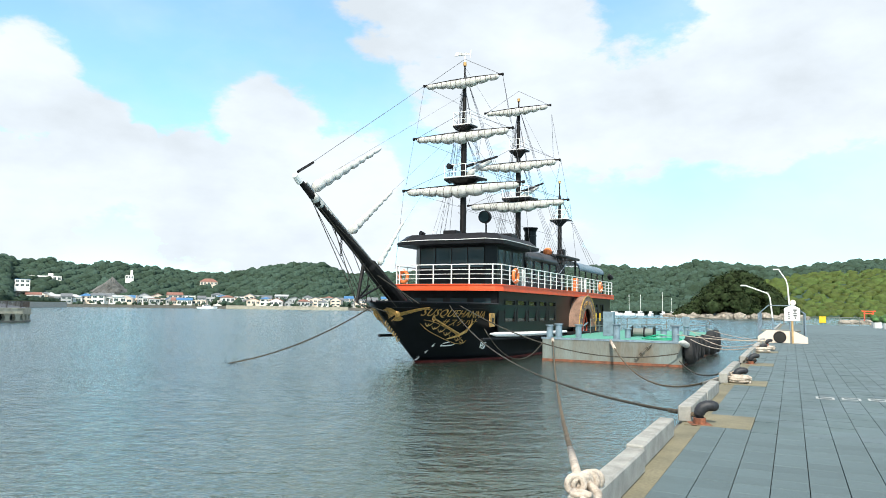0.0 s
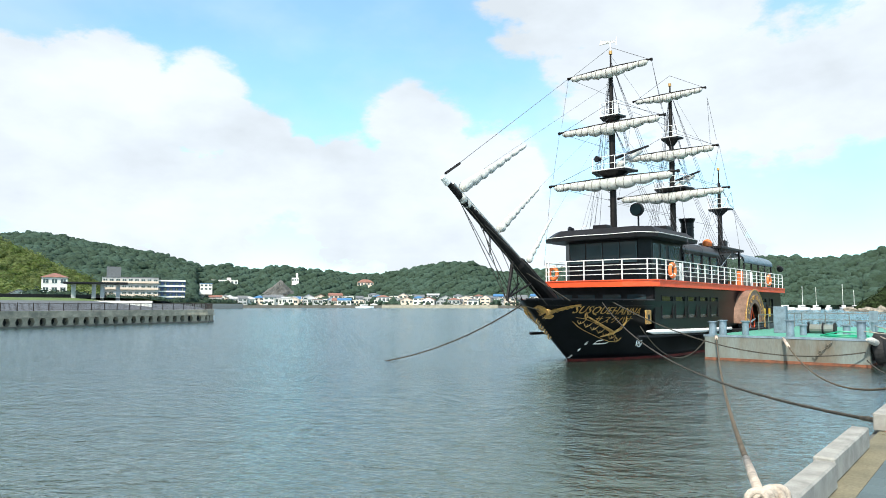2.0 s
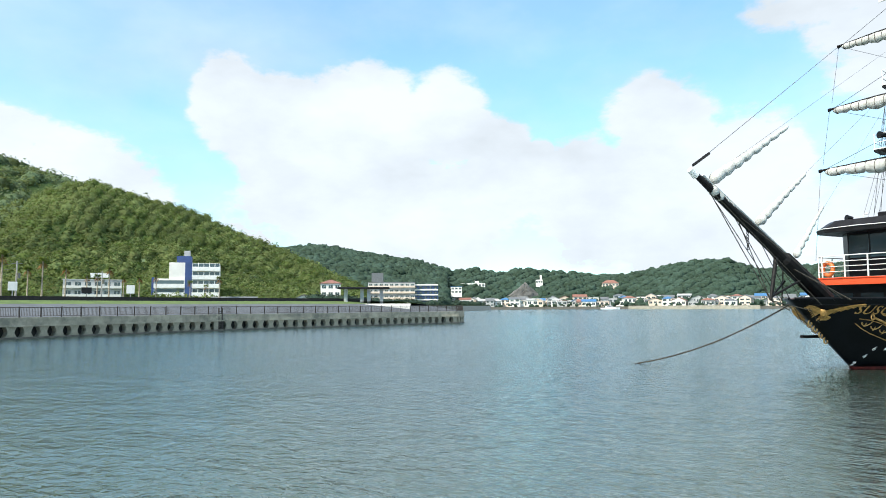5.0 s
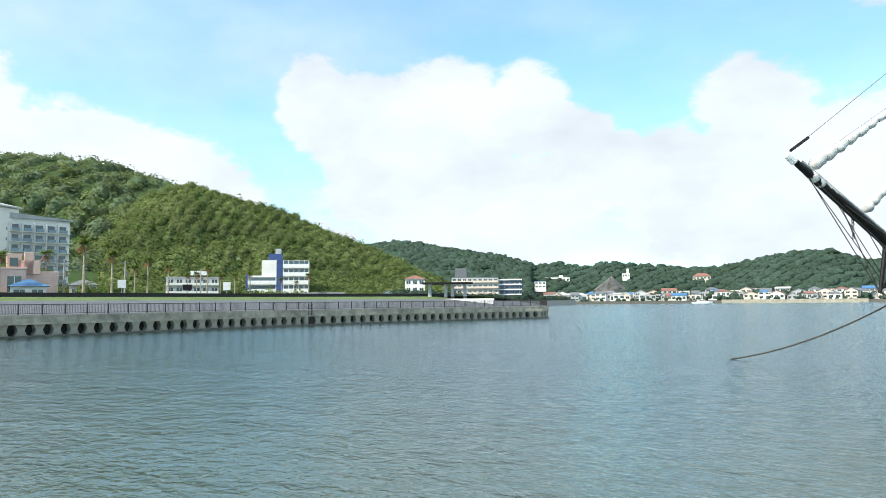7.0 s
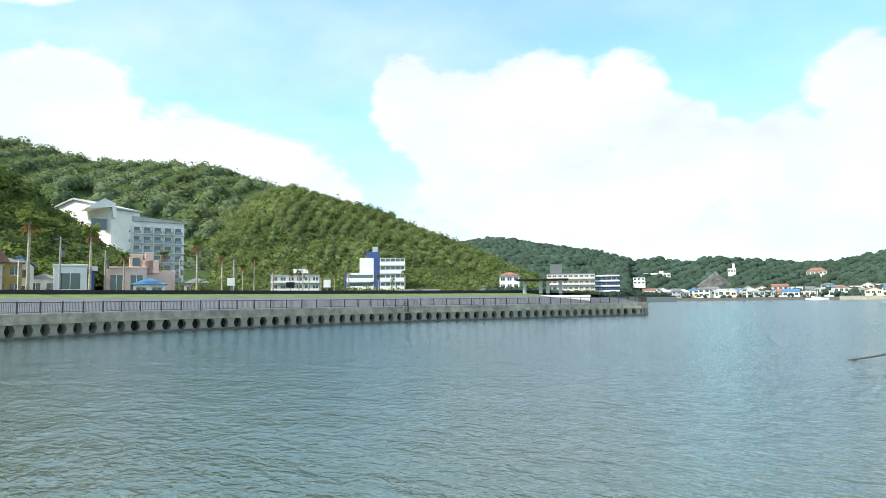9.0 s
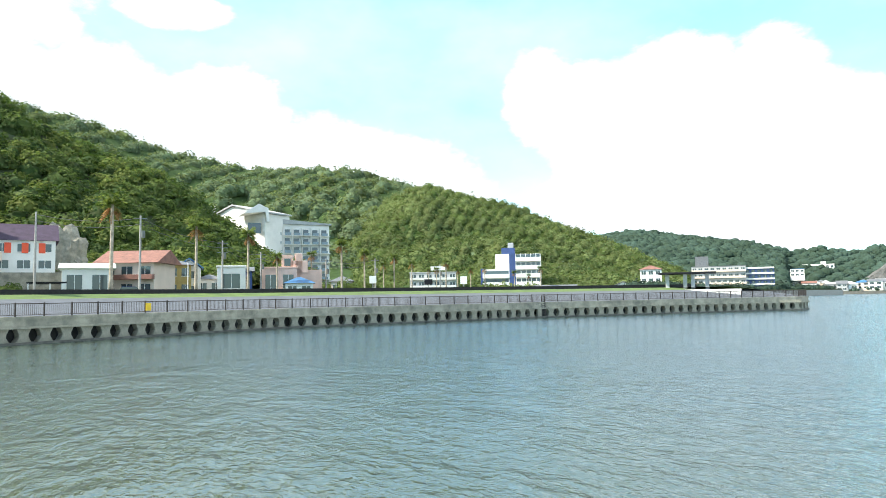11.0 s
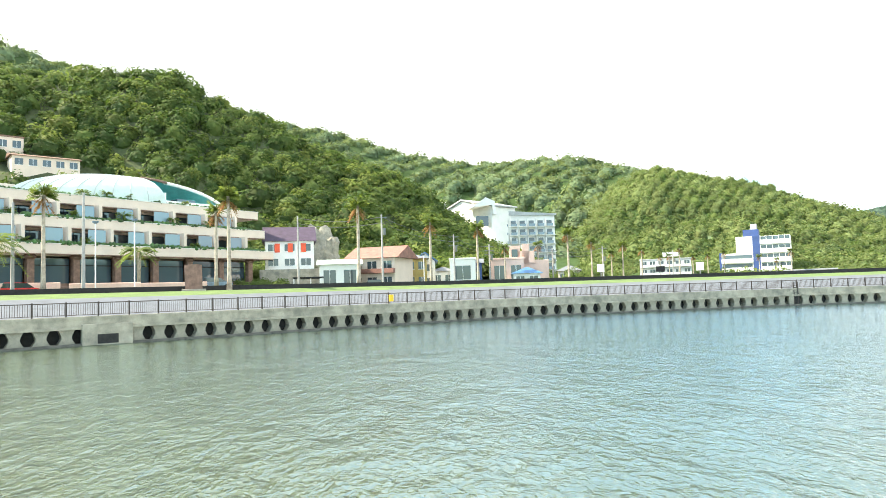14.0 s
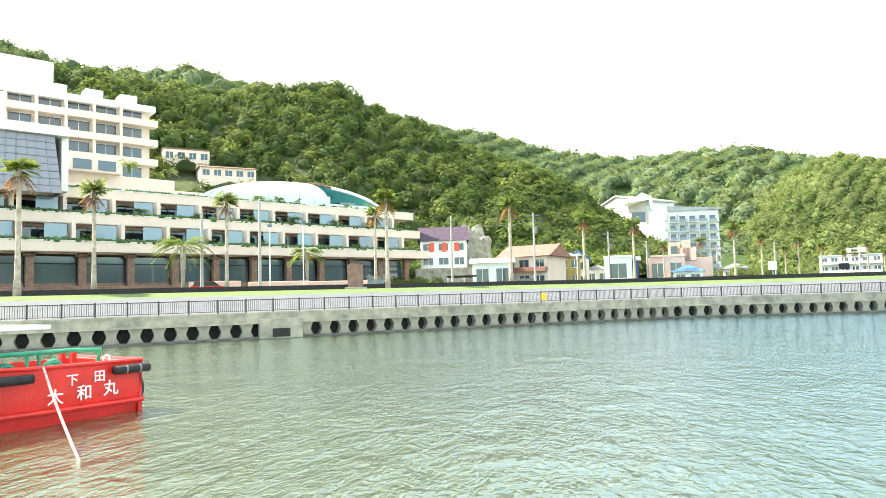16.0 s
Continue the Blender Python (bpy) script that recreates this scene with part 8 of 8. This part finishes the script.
tagged(part("shore_wall", prismed(arc(557, -36, 14, 20) + arc(560.5, 14, -36, 20), -2, 2.0), M["wet"]), "dark shore revetment", "sea wall", kind="structure")


def boat(az, d, length, mast, turn, label):
    e = thing("moored_boat", at(az, d, 0), label, "boat", "boats at the far shore", rz=-az + turn)
    bm = bmesh.new()
    w = length * 0.15
    lo = [(-length / 2, -w * .7), (length * 0.25, -w * .8), (length * 0.46, 0), (length * 0.25, w * .8), (-length / 2, w * .7)]
    a = [bm.verts.new((x * 0.93, y * 0.8, -0.2)) for x, y in lo]
    b = [bm.verts.new((x, y, 1.1 + (0.5 if x > 0 else 0))) for x, y in lo]
    for i in range(5):
        bm.faces.new((a[i], a[(i + 1) % 5], b[(i + 1) % 5], b[i]))
    bm.faces.new(b)
    part("hull", bm, M["white"], e)
    part("cabin", boxed(-length * 0.25, length * 0.12, -w * 0.5, w * 0.5, 1.2, 2.8, 0.1), M["white"], e)
    part("window", boxed(-length * 0.2, length * 0.125, -w * 0.51, w * 0.51, 2.0, 2.5), M["glass"], e)
    if mast:
        part("mast", tubed([(0, 0, 1.5), (0, 0, mast)], 0.10, 5), M["white"], e)


boat(-19.2, 548, 16, 6, 10, "white cabin cruiser moored off the far shore")
for k, az in enumerate((13.2, 14.3, 15.4, 16.3, 17.1, 18.0, 18.7)):
    boat(az, 470 + 9 * (k % 3), 10 + k % 3, (13, 0, 15, 14, 0, 16, 12)[k], 20 * k, "white %s moored in the inlet" % ("sailing yacht" if (13, 0, 15, 14, 0, 16, 12)[k] else "motor boat"))
for k, (az, d, z) in enumerate(((14.2, 720, 12), (15.0, 740, 18), (15.8, 730, 14), (16.6, 745, 9), (13.6, 735, 8))):
    house(az, d, z, 11, 9, 5, "whitewall", "tilered" if k % 2 else "tile", "white hillside house above the inlet", "hip", rows=2, cols=3)

spots = []
for k in range(420):
    a, d = fr.uniform(-35, 12), fr.choice((fr.uniform(564, 572), fr.uniform(590, 655), fr.uniform(590, 655)))
    p = at(a, d, 0)
    spots.append((p.x, p.y, 2.4 + (d - 562) * 0.07 + fr.uniform(0, 1.5), fr.uniform(0.8, 1.7) if d < 573 else fr.uniform(2.2, 4.0)))
scatter("shore_trees", spots, SMALL, M["leaf_shore"], "trees and shrubs between the waterfront houses", 73, "trees")

# ---- red workboat ----
wbt = thing("workboat", (-19.0, -9.3, 0), "bright red steel workboat with black fenders", "boat", rz=0)
dirv = Vector((3.05, -1.85, 0)).normalized()
wbt.matrix_basis = Matrix.Translation((-19.03, -9.235, 0)) @ pose(0, 0, 0, 0, 0, math.degrees(math.atan2(dirv.y, dirv.x))) @ Matrix.Diagonal((1, -1, 1, 1))


bm = bmesh.new()
st = [0, 0.4, 1.5, 3, 4.5, 6, 7.5, 9, 10]
rows = []
for x in st:
    k = smoothstep((x - 6.5) / 3.5)
    hb, zt = 1.75 * (1 - 0.93 * k), 1.40 + 0.006 * x * x
    c = 1.75
    ring_ = [(x + 0.0, c - hb, zt), (x, c - hb - 0.0, zt * 0.5), (x, c - hb * 0.97, 0.28), (x, c - hb * 0.90, -0.4), (x, c + hb * 0.90, -0.4), (x, c + hb * 0.97, 0.28), (x, c + hb, zt * 0.5), (x, c + hb, zt), (x, c + hb - 0.1, zt), (x, c + hb - 0.1, 0.75), (x, c - hb + 0.1, 0.75), (x, c - hb + 0.1, zt)]
    rows.append([bm.verts.new(p) for p in ring_])
for a, b in zip(rows, rows[1:]):
    for i in range(12):
        bm.faces.new((a[i], a[(i + 1) % 12], b[(i + 1) % 12], b[i]))
bm.faces.new(rows[0])
bm.faces.new(rows[-1][::-1])
part("hull", bm, M["boatred"], wbt, "glossy red steel hull")
part("transom", boxed(-0.02, 0.1, 0.0, 3.5, -0.3, 1.42, 0.02), M["boatred"], wbt)
part("rail_cap", tubed([(0, 0, 1.43), (3, 0, 1.47), (6, 0, 1.64), (7.5, 0.15, 1.76)], 0.055, 8), M["boatred"], wbt)
part("rail_cap", tubed([(0, 0, 1.43), (0, 3.5, 1.43)], 0.055, 8), M["boatred"], wbt)
part("rubbing_bar", tubed([(-0.02, -0.03, 0.33), (3, -0.03, 0.36), (6.5, -0.03, 0.45)], 0.07, 8), M["boatred"], wbt)
part("deck", boxed(0.1, 8, 0.12, 3.85, 0.74, 0.77), M["deckgreen"], wbt)
for pts in ([(-0.18, 0.1, 1.22), (-0.1, -0.14, 1.22), (0.9, -0.14, 1.22)], [(3.0, -0.14, 1.24), (4.2, -0.14, 1.26), (6.2, -0.14, 1.34)]):
    f = part("fender", tubed(pts, 0.12, 10), M["rubber"], wbt, "black rubber tube fender", True)
    part("lashing", tubed([Vector(pts[-1]).lerp(Vector(pts[-2]), 0.35), Vector(pts[-1]).lerp(Vector(pts[-2]), 0.30)], 0.126, 10), M["steel"], f)
    part("lashing", tubed([Vector(pts[-1]).lerp(Vector(pts[-2]), 0.75), Vector(pts[-1]).lerp(Vector(pts[-2]), 0.70)], 0.126, 10), M["steel"], f)
part("tyre_fender", ring(bmesh.new(), (-0.1, 0.45, 0.62), (1, 0.2, 0), 0.28, 0.13, 18, 8), M["rubber"], wbt, "black tyre at the stern")
part("tyre_fender", ring(bmesh.new(), (4.6, -0.12, 0.55), (0, 1, 0), 0.3, 0.13, 18, 8), M["rubber"], wbt, "black tyre along the side")
part("green_rail", tubed([(0.5, 1.4, 1.35), (0.7, 0.9, 1.75), (1.5, 0.8, 1.80), (4.5, 0.8, 1.82), (6, 0.8, 1.85)], 0.06, 8), M["boatgreen"], wbt, "green tubular rail")
for x in (2.4, 2.7):
    part("green_strut", tubed([(x, 0.8, 0.77), (x, 0.8, 1.8)], 0.05, 6), M["boatgreen"], wbt)
for x in (1.9, 3.1):
    part("windlass", ring(bmesh.new(), (x, 1.1, 1.25), (0.4, 1, 0), 0.25, 0.11, 16, 8), M["boatgreen"], wbt, "green windlass drum")
for x in (1.2, 1.5):
    part("red_post", boxed(x, x + 0.12, 1.2, 1.35, 0.77, 1.75), M["boatred"], wbt)
part("canopy_post", boxed(3.5, 3.62, 1.4, 1.52, 0.77, 2.43), M["white"], wbt)
part("canopy_post", tubed([(3.5, 1.5, 0.9), (3.05, 1.5, 2.42)], 0.045, 6), M["white"], wbt)
part("canopy", boxed(2.35, 7.5, 0.3, 3.3, 2.42, 2.53, 0.02), M["white"], wbt, "white flat canopy")
part("canopy_ring", ring(bmesh.new(), (0.75, 0.5, 1.5), (0, 1, 0), 0.1, 0.03, 12, 6), M["white"], wbt)


def side_text(c, x, z, size):
    lettering(c, size, M["white"], lambda u, v, w: Vector((x - u, -0.012 - w * 0.5, z + v)), "hull_letter", wbt, 1.0, "white brushed letter", 0.004)


for c, x, z, s in (("下", 2.12, 0.97, 0.32), ("田", 1.40, 0.99, 0.33), ("大", 2.60, 0.55, 0.42), ("和", 1.85, 0.57, 0.42), ("丸", 1.14, 0.60, 0.44)):
    side_text(c, x, z, s)
p0 = wbt.matrix_basis @ Vector((2.72, -0.06, 1.5))
mooring("mooring_rope", sag(p0, (-12.9, -7.4, -0.1), 0.10, 12), 0.03, "ropewhite", "pale mooring rope from workboat into the water")

# the harbour wall that closes the town ground towards the far shore, with shrubs on it
edge = [(-105, 118), (-160, 195), (-205, 300), (-222, 350), (-240, 430)]
tagged(part("harbour_wall", prismed([(x + 0.6, y + 0.1) for x, y in edge] + [(x - 0.5, y + 0.5) for x, y in reversed(edge)], -2, 3.2), M["granite"]), "low pale harbour wall beyond the promenade", "sea wall", kind="structure")
spots = []
for p, h in stations(edge, 3.0, 4.0):
    for k in range(2):
        spots.append((p.x - fr.uniform(3, 14), p.y + fr.uniform(-1, 3), 4.2 + fr.uniform(0, 1.0), fr.uniform(1.2, 2.6)))
scatter("shore_shrubs", spots, MID, M["leaf_shore"], "low shrubs along the harbour wall", 74, "shrubs")

# ---- kerb blocks and paving slabs, piece by piece ----
kerb = new("kerb")
kerb.matrix_basis = pose(0, 0, 0, 0, 0, qrot())
tagged(kerb, "granite kerb blocks along the quay edge with gaps at bollards", "kerb", kind="structure")
block0 = None
s, count = 4.86, 0
while s < 100:
    if any(b - 1.5 < s + 0.97 < b + 1.15 for b in (9.9, 15.9, 22.6, 30.0, 35.8)):
        s += 0.12
        continue
    if block0 is None:
        block0 = part("kerb_block", boxed(-0.08, 0.10, 0.0, 1.97, 0, 0.225, 0.015), M["granite"], kerb)
        block0.matrix_basis = pose(KERB_W, s, QUAY_Z - 0.004)
    else:
        again(block0, kerb, (KERB_W + random.uniform(-0.012, 0.012) - (0.05 if count == 1 else 0), s, QUAY_Z - 0.004), random.uniform(-0.4, 0.4))
    s += 2.13
    count += 1

PAD_S = (10.55, 16.5, 22.6, 30.0)
TW, TS = 0.31, 0.33


def slab_free(w, s):
    return not any(abs(s - b) < 0.50 and w < -0.62 for b in PAD_S)


pav = new("paving")
pav.matrix_basis = pose(0, 0, 0, 0, 0, qrot())
tagged(pav, "blue-grey concrete paving slabs with dark joints", "paving", kind="structure")
slab0 = None
rest_v, rest_f = [], []
for j in range(250):
    s0 = 3.2 + TS * j
    if s0 > 60:
        break
    gap = 0.02 if (j % 38) in (13,) else 0.003
    for i in range(46):
        w0 = -1.14 + TW * i
        if not slab_free(w0 + TW / 2, s0 + TS / 2):
            continue
        if 5.3 < s0 < 9.6 and i < 22:
            if slab0 is None:
                slab0 = part("slab", boxed(0.0035, TW - 0.0035, 0.0025, TS - 0.0025, -0.05, 0, 0.003), M["slab"], pav)
                slab0.matrix_basis = pose(w0, s0, QUAY_Z)
            else:
                again(slab0, pav, (w0, s0, QUAY_Z + random.uniform(-0.002, 0.002)))
        else:
            n = len(rest_v)
            z = QUAY_Z + random.uniform(-0.0025, 0.0025)
            x0, x1, y0, y1 = w0 + 0.0035, w0 + TW - 0.0035, s0 + gap, s0 + TS - gap
            rest_v += [(x0, y0, z), (x1, y0, z), (x1, y1, z), (x0, y1, z), (x0, y0, z - 0.04), (x1, y0, z - 0.04), (x1, y1, z - 0.04), (x0, y1, z - 0.04)]
            rest_f += [(n, n + 1, n + 2, n + 3), (n + 4, n + 5, n + 1, n), (n + 5, n + 6, n + 2, n + 1), (n + 6, n + 7, n + 3, n + 2), (n + 7, n + 4, n, n + 3)]
slab_rest = mesh_from("slab_rest", rest_v, rest_f, material("paving_slab_rest", (0.092, 0.130, 0.138), 0.75, vary=0.10, scale=1.2, fine=60, spread=0.10, island=True, bump=0.25), parent=pav)
tagged(slab_rest, kind="stuff")
far_pave = local(part("far_paving", boxed(-1.14, 59.5, 60.1, 107.5, QUAY_Z - 0.05, QUAY_Z - 0.002), M["slab"]))
tagged(far_pave, "grey paving at the far end of the quay", "paving", kind="structure")
side_pave = local(part("side_paving", boxed(-1.14 + 46 * TW + 0.01, 59.5, -44, 60.0, QUAY_Z - 0.05, QUAY_Z - 0.002), M["slab"]))
tagged(side_pave, "grey paving on the landward side of the quay", "paving", kind="structure")
back_pave = local(part("back_paving", boxed(-1.14, -1.14 + 46 * TW, -44, 3.18, QUAY_Z - 0.05, QUAY_Z - 0.002), M["slab"]))
tagged(back_pave, "grey paving of the quay behind the viewpoint", "paving", kind="structure")
